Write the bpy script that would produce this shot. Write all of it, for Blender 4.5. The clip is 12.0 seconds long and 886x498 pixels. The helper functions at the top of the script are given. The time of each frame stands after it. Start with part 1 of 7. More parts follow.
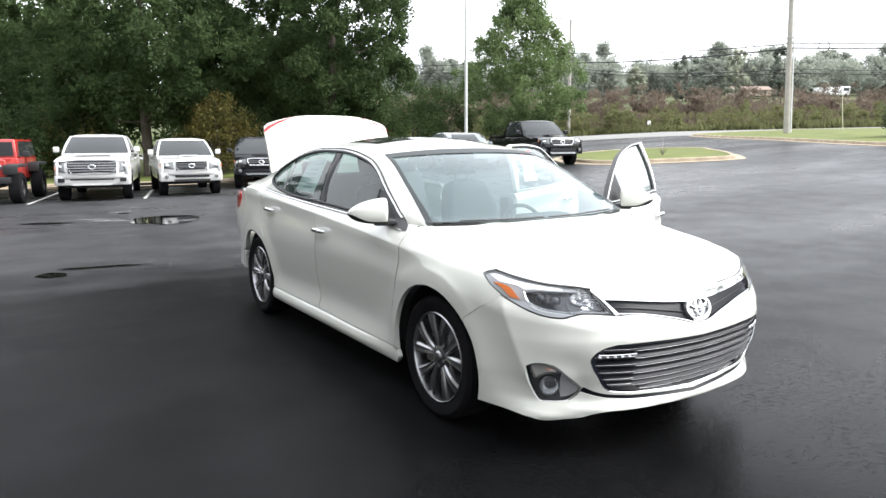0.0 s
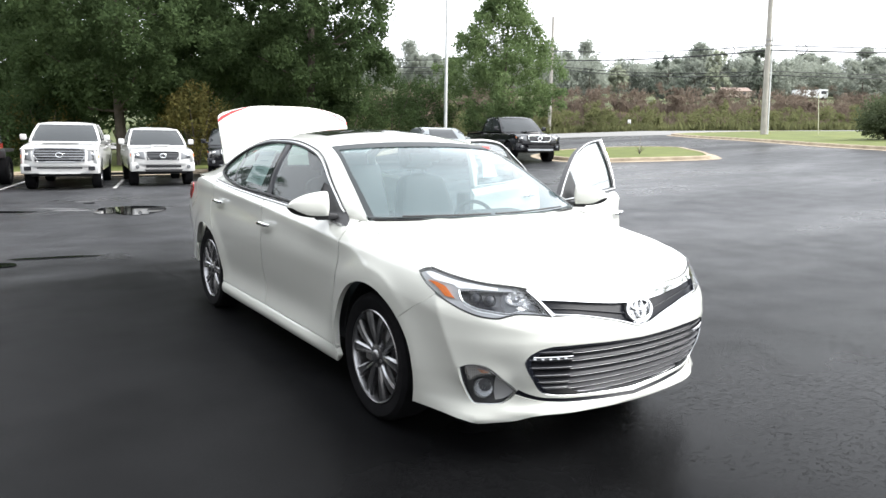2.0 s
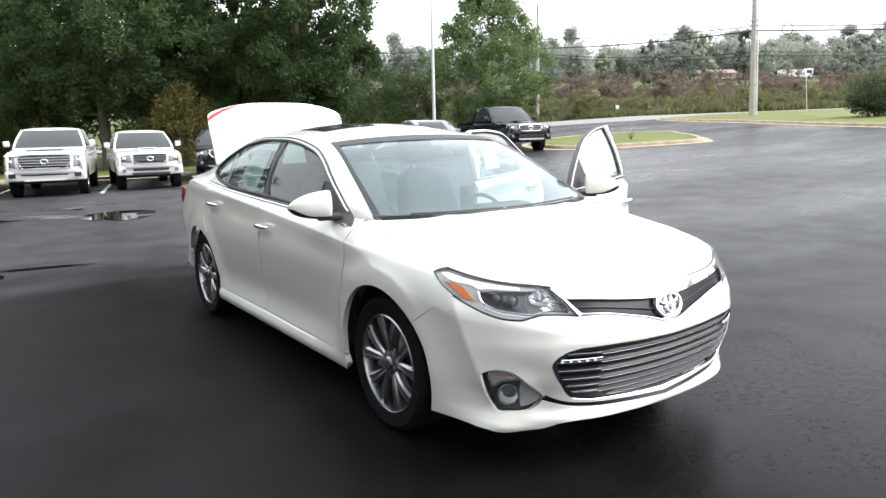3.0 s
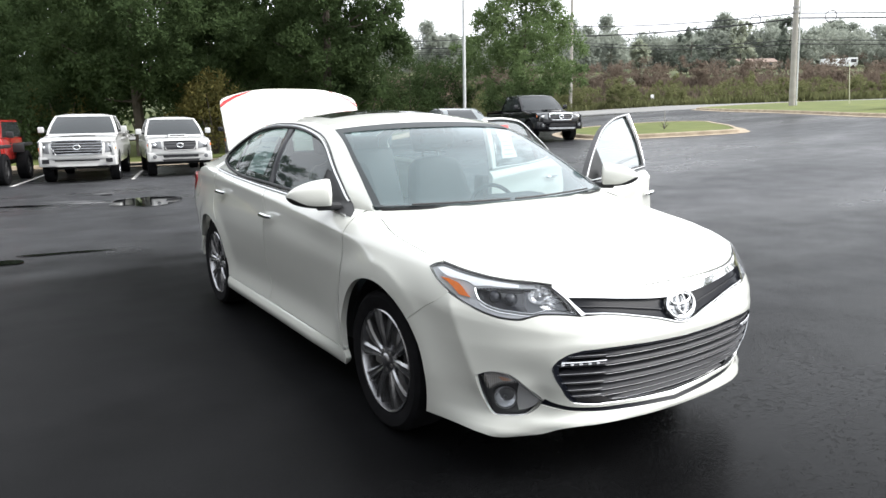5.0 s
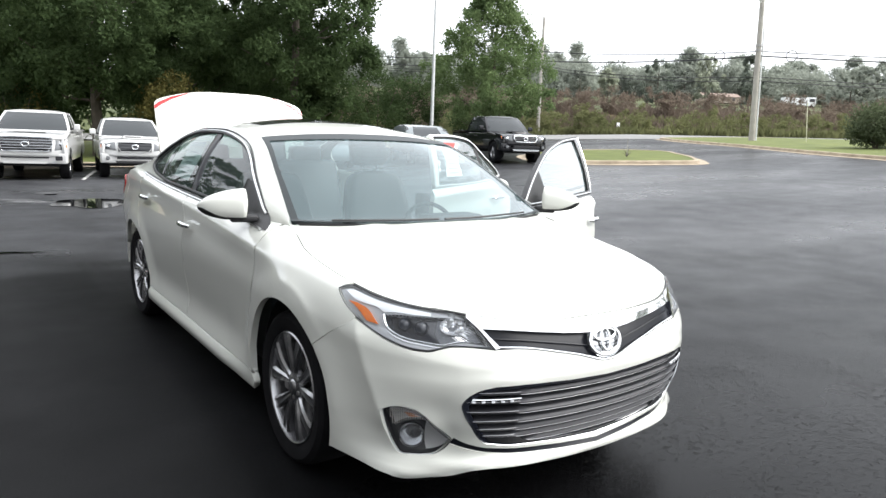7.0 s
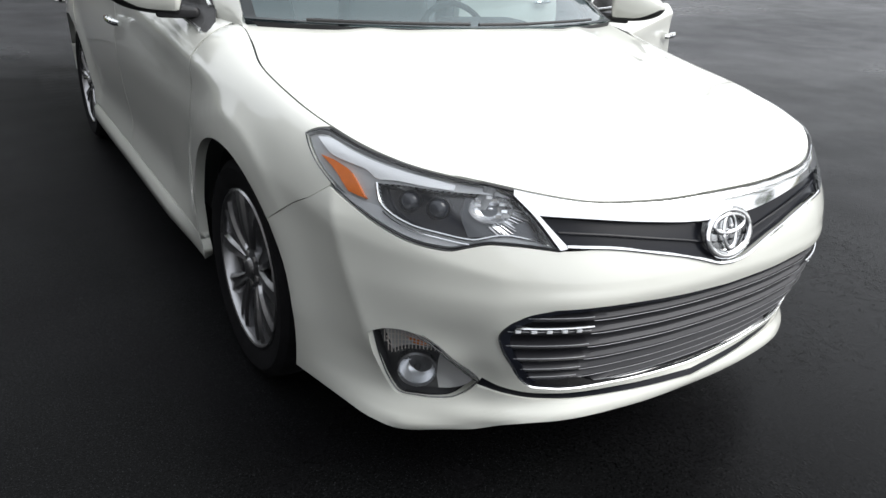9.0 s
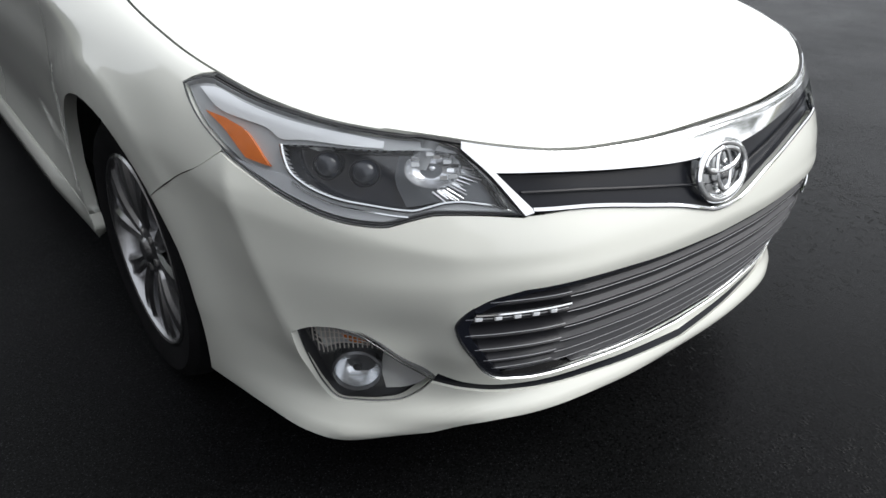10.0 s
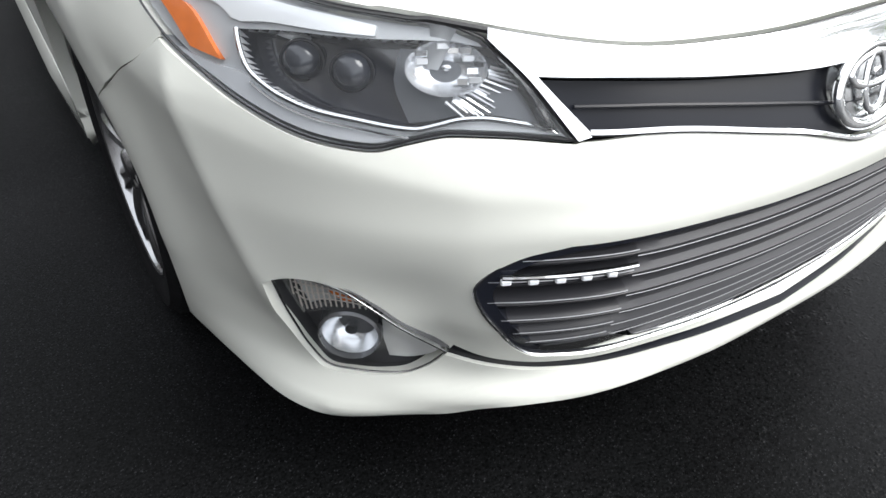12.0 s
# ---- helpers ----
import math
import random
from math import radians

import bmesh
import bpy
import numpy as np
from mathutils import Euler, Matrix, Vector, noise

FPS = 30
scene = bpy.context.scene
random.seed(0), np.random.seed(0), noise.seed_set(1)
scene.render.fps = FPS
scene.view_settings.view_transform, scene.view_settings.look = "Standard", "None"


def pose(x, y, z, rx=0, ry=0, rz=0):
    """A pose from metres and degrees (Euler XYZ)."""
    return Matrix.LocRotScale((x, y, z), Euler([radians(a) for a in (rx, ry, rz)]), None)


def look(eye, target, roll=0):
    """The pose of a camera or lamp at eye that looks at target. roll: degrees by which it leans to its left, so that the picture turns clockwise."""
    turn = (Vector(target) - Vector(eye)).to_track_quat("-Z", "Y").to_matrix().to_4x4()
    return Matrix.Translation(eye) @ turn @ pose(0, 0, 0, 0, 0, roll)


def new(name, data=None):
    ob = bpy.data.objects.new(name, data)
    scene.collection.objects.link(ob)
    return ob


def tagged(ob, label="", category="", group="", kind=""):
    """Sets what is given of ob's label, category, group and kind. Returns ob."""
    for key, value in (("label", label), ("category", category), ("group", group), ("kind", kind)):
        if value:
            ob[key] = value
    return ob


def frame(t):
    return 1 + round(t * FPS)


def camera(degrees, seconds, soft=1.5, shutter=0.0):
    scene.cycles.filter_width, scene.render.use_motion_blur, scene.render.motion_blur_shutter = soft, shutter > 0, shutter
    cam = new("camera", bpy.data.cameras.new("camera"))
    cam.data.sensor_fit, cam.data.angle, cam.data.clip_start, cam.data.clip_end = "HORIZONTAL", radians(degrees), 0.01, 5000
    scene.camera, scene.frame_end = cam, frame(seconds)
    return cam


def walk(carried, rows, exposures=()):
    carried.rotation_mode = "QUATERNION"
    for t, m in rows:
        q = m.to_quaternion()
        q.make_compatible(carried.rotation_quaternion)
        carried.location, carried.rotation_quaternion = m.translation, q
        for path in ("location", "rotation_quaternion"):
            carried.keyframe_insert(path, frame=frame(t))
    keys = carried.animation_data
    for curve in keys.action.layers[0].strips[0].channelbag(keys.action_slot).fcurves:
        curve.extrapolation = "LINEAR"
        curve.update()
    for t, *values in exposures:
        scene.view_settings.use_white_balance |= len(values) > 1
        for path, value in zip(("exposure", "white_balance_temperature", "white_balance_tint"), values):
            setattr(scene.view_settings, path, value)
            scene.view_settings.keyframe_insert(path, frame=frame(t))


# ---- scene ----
cam = camera(64.2, 12.0)
PATH = [
    (0, (-2.771, -3.031, 1.45), (-1.703, -1.367, 1.149), -0.3),
    (0.5, (-2.796, -3.081, 1.446), (-1.708, -1.441, 1.09), 1.1),
    (1, (-2.742, -3.091, 1.447), (-1.631, -1.464, 1.101), 0.1),
    (1.5, (-2.621, -3.076, 1.456), (-1.486, -1.452, 1.176), 1.3),
    (2, (-2.532, -3.053, 1.44), (-1.421, -1.42, 1.126), 0.8),
    (2.5, (-2.498, -2.97, 1.436), (-1.338, -1.375, 1.1), 0.0),
    (2.7, (-2.512, -2.904, 1.436), (-1.361, -1.302, 1.107), -1.0),
    (4.3, (-2.292, -2.735, 1.426), (-1.265, -1.059, 1.059), 0.8),
    (4.5, (-2.269, -2.737, 1.423), (-1.247, -1.059, 1.048), 0.4),
    (5, (-2.294, -2.773, 1.424), (-1.242, -1.111, 1.06), -0.9),
    (5.5, (-2.371, -2.823, 1.42), (-1.351, -1.15, 1.021), -1.3),
    (6, (-2.349, -2.782, 1.429), (-1.217, -1.191, 0.995), 1.5),
    (6.5, (-2.165, -2.737, 1.431), (-1.061, -1.109, 1.069), 2.6),
    (6.7, (-2.104, -2.737, 1.424), (-0.973, -1.117, 1.112), 2.5),
    (8.3, (-1.577, -2.171, 1.367), (-0.455, -0.56, 0.986), 1.4),
    (8.5, (-1.514, -2.076, 1.352), (-0.423, -0.49, 0.808), 2.1),
    (9, (-1.464, -1.859, 1.269), (-0.42, -0.357, 0.461), 4.4),
    (9.5, (-1.42, -1.694, 1.249), (-0.254, -0.338, 0.353), 5.2),
    (9.8, (-1.328, -1.634, 1.241), (-0.181, -0.328, 0.252), 1.7),
    (10, (-1.252, -1.596, 1.207), (-0.141, -0.259, 0.218), 2.1),
    (10.5, (-1.11, -1.424, 1.077), (-0.218, -0.119, -0.148), 4.4),
    (11, (-1.044, -1.346, 1.01), (-0.205, -0.079, -0.29), 3.8),
    (11.5, (-1.015, -1.355, 1.012), (-0.096, -0.078, -0.224), 2.2),
    (12, (-1.003, -1.4, 1.065), (-0.13, -0.058, -0.134), 0.9),
]
walk(cam, [(t, look(eye, target, roll)) for t, eye, target, roll in PATH],
     exposures=[(0, 1.5), (2.5, 1.46), (4.5, 1.22), (5.5, 1.14), (6.5, 1.29), (8.5, .78), (9.5, .56), (10.5, .53), (11, .88), (11.5, 1.12), (12, 1.3)])

# ---- world and light: an overcast, hazy morning ----
world = bpy.data.worlds.new("overcast_sky")
scene.world = world
world.use_nodes = True
wn, wl = world.node_tree.nodes, world.node_tree.links
sky = wn.new("ShaderNodeTexSky")
sky.sky_type, sky.sun_disc = "NISHITA", False
sky.sun_elevation, sky.sun_rotation = radians(44), radians(128)
sky.air_density, sky.dust_density = 1.0, 4.0
grey = wn.new("ShaderNodeHueSaturation")
grey.inputs["Saturation"].default_value = 0.18
wl.new(sky.outputs[0], grey.inputs["Color"])
cloud = wn.new("ShaderNodeMix")
cloud.data_type = "RGBA"
cloud.inputs[0].default_value = 0.72
cloud.inputs[7].default_value = (8.5, 8.85, 9.4, 1)
wl.new(grey.outputs[0], cloud.inputs[6])
wl.new(cloud.outputs[2], wn["Background"].inputs["Color"])
wn["Background"].inputs["Strength"].default_value = 0.12
sun = new("sun", bpy.data.lights.new("sun", "SUN"))
sun.data.energy, sun.data.angle, sun.data.color = 1.9, radians(45), (1, .985, .96)
sun.matrix_world = look((13, -10, 16), (0, 0, 0))

# ---- materials ----
MATS = {}


def material(name, color, rough=0.5, metal=0.0, coat=0.0, vary=0.0, scale=4.0, bump=0.0, bump_scale=40.0, color2=None, spec=0.5, per_object=0.0, emit=0.0):
    """A Principled surface with two scales of mottling and a fine relief."""
    if name in MATS:
        return MATS[name]
    m = MATS[name] = bpy.data.materials.new(name)
    m.use_nodes = True
    N, L = m.node_tree.nodes, m.node_tree.links
    b = N["Principled BSDF"]
    b.inputs["Roughness"].default_value, b.inputs["Metallic"].default_value = rough, metal
    b.inputs["Coat Weight"].default_value, b.inputs["Coat Roughness"].default_value = coat, .03
    b.inputs["Specular IOR Level"].default_value = spec
    c = (*color, 1)
    b.inputs["Base Color"].default_value = c
    if emit:
        b.inputs["Emission Color"].default_value, b.inputs["Emission Strength"].default_value = c, emit
    if vary or color2 or bump or per_object:
        co = N.new("ShaderNodeTexCoord")
        big, small = N.new("ShaderNodeTexNoise"), N.new("ShaderNodeTexNoise")
        big.inputs["Scale"].default_value, small.inputs["Scale"].default_value = scale, scale * 9
        big.inputs["Detail"].default_value, small.inputs["Detail"].default_value = 5, 4
        for n in (big, small):
            L.new(co.outputs["Object"], n.inputs["Vector"])
        mix = N.new("ShaderNodeMix")
        mix.data_type = "RGBA"
        mix.inputs[6].default_value = (*[v * (1 - vary) for v in color], 1)
        mix.inputs[7].default_value = (*(color2 or [min(1, v * (1 + vary)) for v in color]), 1)
        add = N.new("ShaderNodeMath")
        add.operation = "MULTIPLY_ADD"
        L.new(small.outputs[0], add.inputs[0])
        add.inputs[1].default_value = 0.45
        ramp = N.new("ShaderNodeMath")
        ramp.operation = "MULTIPLY_ADD"
        L.new(big.outputs[0], ramp.inputs[0])
        ramp.inputs[1].default_value, ramp.inputs[2].default_value = 1.9, -0.68
        L.new(ramp.outputs[0], add.inputs[2])
        add.use_clamp = True
        L.new(add.outputs[0], mix.inputs[0])
        out = mix.outputs[2]
        if per_object:
            info, hsv, k = N.new("ShaderNodeObjectInfo"), N.new("ShaderNodeHueSaturation"), N.new("ShaderNodeMapRange")
            L.new(info.outputs["Random"], k.inputs[0])
            k.inputs[3].default_value, k.inputs[4].default_value = 1 - per_object, 1 + per_object
            L.new(k.outputs[0], hsv.inputs["Value"])
            L.new(out, hsv.inputs["Color"])
            out = hsv.outputs[0]
        L.new(out, b.inputs["Base Color"])
        if bump:
            f, bp = N.new("ShaderNodeTexNoise"), N.new("ShaderNodeBump")
            f.inputs["Scale"].default_value, f.inputs["Detail"].default_value = bump_scale, 3
            L.new(co.outputs["Object"], f.inputs["Vector"])
            bp.inputs["Strength"].default_value, bp.inputs["Distance"].default_value = bump, .01
            L.new(f.outputs[0], bp.inputs["Height"])
            L.new(bp.outputs[0], b.inputs["Normal"])
    return m


def glass(name, tint, gloss=1.0, film=0.0, ior=1.55, haze=(.44, .56, .56)):
    """A pane: clear or tinted, with a gloss that grows towards grazing angles."""
    if name in MATS:
        return MATS[name]
    m = MATS[name] = bpy.data.materials.new(name)
    m.use_nodes = True
    N, L = m.node_tree.nodes, m.node_tree.links
    N.remove(N["Principled BSDF"])
    tr, gl, mx, lw = N.new("ShaderNodeBsdfTransparent"), N.new("ShaderNodeBsdfGlossy"), N.new("ShaderNodeMixShader"), N.new("ShaderNodeLayerWeight")
    pw, fr = N.new("ShaderNodeMath"), N.new("ShaderNodeMath")
    tr.inputs[0].default_value = (*tint, 1)
    gl.inputs["Roughness"].default_value = 0.0
    gl.inputs["Color"].default_value = (gloss, gloss, gloss, 1)
    f0 = ((ior - 1) / (ior + 1)) ** 2
    lw.inputs["Blend"].default_value = .5
    pw.operation, fr.operation = "POWER", "MULTIPLY_ADD"
    pw.inputs[1].default_value = 4.6
    fr.inputs[1].default_value, fr.inputs[2].default_value = 1 - f0, f0
    L.new(lw.outputs["Facing"], pw.inputs[0])
    L.new(pw.outputs[0], fr.inputs[0])
    L.new(fr.outputs[0], mx.inputs[0])
    L.new(tr.outputs[0], mx.inputs[1])
    L.new(gl.outputs[0], mx.inputs[2])
    if film:
        # a pale diffuse veil in place of sky and dash mirrored in the pane
        df, m2 = N.new("ShaderNodeBsdfDiffuse"), N.new("ShaderNodeMixShader")
        df.inputs[0].default_value = (*haze, 1)
        m2.inputs[0].default_value = film
        L.new(tr.outputs[0], m2.inputs[1])
        L.new(df.outputs[0], m2.inputs[2])
        L.new(m2.outputs[0], mx.inputs[1])
    L.new(mx.outputs[0], N["Material Output"].inputs[0])
    return m


PAINT = material("pearl_white_paint", (.715, .722, .665), .34, 0, 1.0, vary=.015, scale=.9, spec=.5)
CHROME = material("chrome", (.86, .87, .88), .06, 1.0)
SOFT_CHROME = material("brushed_chrome", (.86, .87, .88), .09, 1.0)
SATIN = material("satin_chrome", (.55, .56, .57), .22, 1.0)
GLOSS_BLACK = material("gloss_black", (.012, .012, .014), .12, 0, .6)
GRILLE_BLACK = material("grille_black", (.008, .009, .013), .3, spec=.18)
TRIM_BLACK = material("black_trim", (.018, .018, .019), .5, vary=.2, scale=20, bump=.1, bump_scale=300)
SLAT = material("dark_grey_slat", (.048, .048, .053), .5, 0, spec=.3)
RUBBER = material("tyre_rubber", (.010, .010, .011), .85, spec=.08, vary=.3, scale=14, bump=.25, bump_scale=160)
ALLOY = material("alloy_wheel", (.38, .38, .39), .27, .95, vary=.06, scale=9)
STEEL = material("brake_steel", (.33, .32, .31), .35, .9, vary=.2, scale=30)
LAMP_GREY = material("lamp_housing", (.50, .51, .52), .35, .2, .4)
BRIGHT = material("bright_reflector", (.82, .83, .84), .3, .45)
FOG_METAL = material("satin_metal", (.72, .725, .73), .24, .45)
FOG_DARK = material("dark_satin_metal", (.13, .132, .138), .24, .6)
LAMP_DARK = material("lamp_bezel_dark", (.016, .018, .026), .12, 0, .6)
FACET = material("mirror_facets", (.80, .81, .83), .22, .8)
LENS_RIB = material("ribbed_lens", (.74, .68, .62), .15, .3, .6)
PROJECTOR = material("smoked_projector", (.025, .028, .036), .16, 0, .35)
LAMP_SMOKE = material("lamp_smoked_metal", (.115, .12, .13), .3, .4, .2)
LAMP_SILVER = material("lamp_silver", (.64, .65, .67), .3, .25, .4)
LAMP_MID = material("lamp_grey_metal", (.46, .47, .48), .35, .15, .3)
SLAT_END = material("slat_end", (.030, .030, .034), .35, 0, spec=.35)
SLAT_EDGE = material("slat_edge", (.42, .42, .43), .3, .8)
HEADLINING = material("grey_headlining", (.40, .41, .41), .9, vary=.05, scale=8)
SHADE = material("screen_shade_band", (.035, .04, .042), .45, spec=.2)
BRIGHT_TRIM = material("polished_trim", (.88, .89, .90), .28, .85)
AMBER = material("amber_lens", (.74, .17, .015), .15, 0, .8, vary=.12, scale=60)
RED = material("red_lens", (.55, .015, .015), .15, 0, .8)
LED = material("led_clear", (.9, .92, .95), .1, 0, 1.0)
CABIN = material("cabin_grey_vinyl", (.11, .115, .115), .6, vary=.15, scale=12, bump=.2, bump_scale=200)
CABIN_DARK = material("cabin_dark", (.03, .03, .032), .7, vary=.2, scale=10)
LEATHER = material("grey_leather", (.018, .020, .022), .5, vary=.12, scale=9, bump=.25, bump_scale=120)
UNDER = material("underbody_black", (.01, .01, .01), .8)
PAPER = material("white_paper", (.82, .82, .80), .7, vary=.03, scale=10)
RED_TAG = material("red_tag", (.75, .06, .05), .6, vary=.05, scale=10)
SCREEN = glass("windscreen_glass", (.46, .56, .57), 1.0, .25, 1.52, (.22, .31, .33))
WINDOW = glass("green_tint_glass", (.48, .58, .57), .72, .07, 1.55)
# open-door panes: high gloss plus a pale veil for the mirrored sky
SHEEN_GLASS = glass("sheen_glass", (.50, .60, .59), 1.0, .10, 2.9)
LENS = glass("clear_lens", (.93, .94, .95), .9, .03, 1.33, (.66, .68, .70))

# ---- mesh tools ----
from mathutils.geometry import delaunay_2d_cdt


def link(name, verts, faces, mat, parent=None, label="", smooth=True, sharp=None):
    me = bpy.data.meshes.new(name)
    me.from_pydata([tuple(map(float, v)) for v in verts], [], [tuple(map(int, f)) for f in faces])
    me.materials.append(mat)
    if smooth:
        me.shade_smooth()
        if sharp:
            me.set_sharp_from_angle(angle=radians(sharp))
    me.update()
    ob = new(name, me)
    ob.parent = parent
    return tagged(ob, label)


def part(name, bm, mat, parent=None, label="", smooth=True, sharp=35):
    """Links a bmesh as one mesh object under a thing or a part."""
    bmesh.ops.recalc_face_normals(bm, faces=bm.faces[:])
    me = bpy.data.meshes.new(name)
    bm.to_mesh(me)
    bm.free()
    me.materials.append(mat)
    if smooth:
        me.shade_smooth()
        me.set_sharp_from_angle(angle=radians(sharp))
    ob = new(name, me)
    ob.parent = parent
    return tagged(ob, label)


def thing(name, label, category, group="", m=None, kind=""):
    ob = new(name)
    ob.empty_display_size = .2
    if m is not None:
        ob.matrix_basis = m
    return tagged(ob, label, category, group, kind)


def box(bm, lo, hi, bevel=0.0, seg=2, m=None, taper=None):
    """A block between two corners; taper: how much the top shrinks in x and y."""
    vs = bmesh.ops.create_cube(bm, size=1)["verts"]
    lo, hi = Vector(lo), Vector(hi)
    for v in vs:
        k = v.co + Vector((.5, .5, .5))
        if taper and v.co.z > 0:
            k.x, k.y = .5 + (k.x - .5) * taper[0], .5 + (k.y - .5) * taper[1]
        v.co = Vector([lo[i] + (hi[i] - lo[i]) * k[i] for i in range(3)])
    if bevel:
        es = list({e for v in vs for e in v.link_edges})
        out = bmesh.ops.bevel(bm, geom=es, offset=bevel, segments=seg, affect="EDGES", profile=.6, clamp_overlap=True)
        vs = list({v for f in out["faces"] for v in f.verts} | {v for v in vs if v.is_valid})
    if m is not None:
        bmesh.ops.transform(bm, matrix=m, verts=vs)
    return vs


def tube(bm, path, radius, sides=10, closed=False, caps=True):
    """A round bar along points; radius may be one number or one a point."""
    pts = [Vector(p) for p in path]
    n = len(pts)
    rad = radius if hasattr(radius, "__len__") else [radius] * n
    rings, up = [], None
    for i, p in enumerate(pts):
        a, b = (pts[(i - 1) % n], pts[(i + 1) % n]) if closed else (pts[max(i - 1, 0)], pts[min(i + 1, n - 1)])
        d = (b - a).normalized()
        if up is None:
            up = d.orthogonal().normalized()
        up = (up - d * up.dot(d)).normalized()
        w = d.cross(up)
        rings.append([bm.verts.new(p + (up * math.cos(q) + w * math.sin(q)) * rad[i]) for q in (2 * math.pi * k / sides for k in range(sides))])
    for i in range(n if closed else n - 1):
        r, s = rings[i], rings[(i + 1) % n]
        for k in range(sides):
            bm.faces.new((r[k], r[(k + 1) % sides], s[(k + 1) % sides], s[k]))
    if caps and not closed:
        bm.faces.new(rings[0][::-1])
        bm.faces.new(rings[-1])
    return rings


def lathe(bm, profile, sides=48, axis="x", centre=(0, 0, 0)):
    """Turns (along, radius) points about an axis."""
    c = Vector(centre)
    rings = []
    for h, r in profile:
        ring = []
        for k in range(sides):
            q = 2 * math.pi * k / sides
            u, v = r * math.cos(q), r * math.sin(q)
            ring.append(bm.verts.new(c + Vector({"x": (h, u, v), "y": (u, h, v), "z": (u, v, h)}[axis])))
        rings.append(ring)
    for r, s in zip(rings, rings[1:]):
        for k in range(sides):
            bm.faces.new((r[k], r[(k + 1) % sides], s[(k + 1) % sides], s[k]))
    return rings


def smooth_loop(*runs, step=.02):
    """A polygon from runs of points; each run is a smooth curve, corners lie between runs."""
    out = []
    for run in runs:
        a = np.array(run, float)
        t = np.r_[0, np.cumsum(np.hypot(*np.diff(a, axis=0).T))]
        if len(a) > 2:
            f = curve(*np.c_[t, a])
            n = max(2, int(t[-1] / step) + 1)
            q = f(np.linspace(0, t[-1], n))
        else:
            n = max(2, int(t[-1] / step) + 1)
            q = a[0] + (a[-1] - a[0]) * np.linspace(0, 1, n)[:, None]
        out += [tuple(v) for v in q[:-1 if np.allclose(q[-1], np.array(runs[(runs.index(run) + 1) % len(runs)][0])) else None]]
    return out


def inside(pts, poly):
    x, y = np.asarray(pts, float).T
    hit = np.zeros(len(x), bool)
    p = np.asarray(poly, float)
    for (x0, y0), (x1, y1) in zip(p, np.roll(p, -1, 0)):
        if y0 != y1:
            hit ^= ((y0 > y) != (y1 > y)) & (x < (x1 - x0) * (y - y0) / (y1 - y0) + x0)
    return hit


def sheet(outline, holes=(), step=.03):
    """A triangulated sheet in the plane: points, triangles."""
    loops = [np.asarray(outline, float)] + [np.asarray(h, float) for h in holes]
    pts, edges = [], []
    for q in loops:
        n = len(pts)
        pts += [tuple(v) for v in q]
        edges += [(n + i, n + (i + 1) % len(q)) for i in range(len(q))]
    lo, hi = loops[0].min(0), loops[0].max(0)
    gx, gy = np.meshgrid(np.arange(lo[0] + step * .5, hi[0], step), np.arange(lo[1] + step * .5, hi[1], step * .87), indexing="ij")
    gx[:, 1::2] += step * .5
    g = np.c_[gx.ravel(), gy.ravel()]
    g = g[inside(g, loops[0])]
    for h in loops[1:]:
        g = g[~inside(g, h)]
    rim = np.array(pts)
    if len(g):
        d = np.full(len(g), 9.)
        for r in rim:
            d = np.minimum(d, np.hypot(*(g - r).T))
        g = g[d > step * .45]
    pts += [tuple(v) for v in g]
    v, _, f, *_ = delaunay_2d_cdt([Vector(p) for p in pts], edges, [], 0, 1e-6)
    v = np.array([tuple(p) for p in v])
    f = np.array([t for t in f if len(t) == 3])
    c = v[f].mean(1)
    keep = inside(c, loops[0])
    for h in loops[1:]:
        keep &= ~inside(c, h)
    return v, f[keep]


def panel(name, surface, outline, mat, parent, holes=(), step=.03, scale=(1, 1), lift=0.0, depth=.012, label="", flip=False, shape=None):
    """A sheet-metal panel: an outline in a surface's two coordinates, laid on that surface, with its rim folded inwards by depth.
    scale: metres to one unit of each coordinate; lift: how far it stands proud."""
    k = np.array(scale, float)
    v, f = sheet(np.asarray(outline) * k, [np.asarray(h) * k for h in holes], step)
    uv = v / k
    e = 1e-3
    p = surface(uv[:, 0], uv[:, 1])
    n = np.cross(surface(uv[:, 0] + e / k[0], uv[:, 1]) - surface(uv[:, 0] - e / k[0], uv[:, 1]), surface(uv[:, 0], uv[:, 1] + e / k[1]) - surface(uv[:, 0], uv[:, 1] - e / k[1]))
    n /= np.maximum(np.linalg.norm(n, axis=1, keepdims=True), 1e-9)
    if flip:
        n, f = -n, f[:, ::-1]
    p = p + n * lift
    if shape is not None:
        p = shape(p, n, uv)
    # the rim
    count = {}
    for t in f:
        for a, b in ((t[0], t[1]), (t[1], t[2]), (t[2], t[0])):
            count[(a, b)] = count.get((a, b), 0) + 1
    rim = [(a, b) for a, b in count if (b, a) not in count]
    at = {}
    verts, faces = list(p), [tuple(t) for t in f]
    if depth:
        for a, b in rim:
            for i in (a, b):
                if i not in at:
                    at[i] = len(verts)
                    verts += [p[i], p[i] - n[i] * depth]
            faces.append((at[b], at[a], at[a] + 1, at[b] + 1))
    return link(name, verts, faces, mat, parent, label)


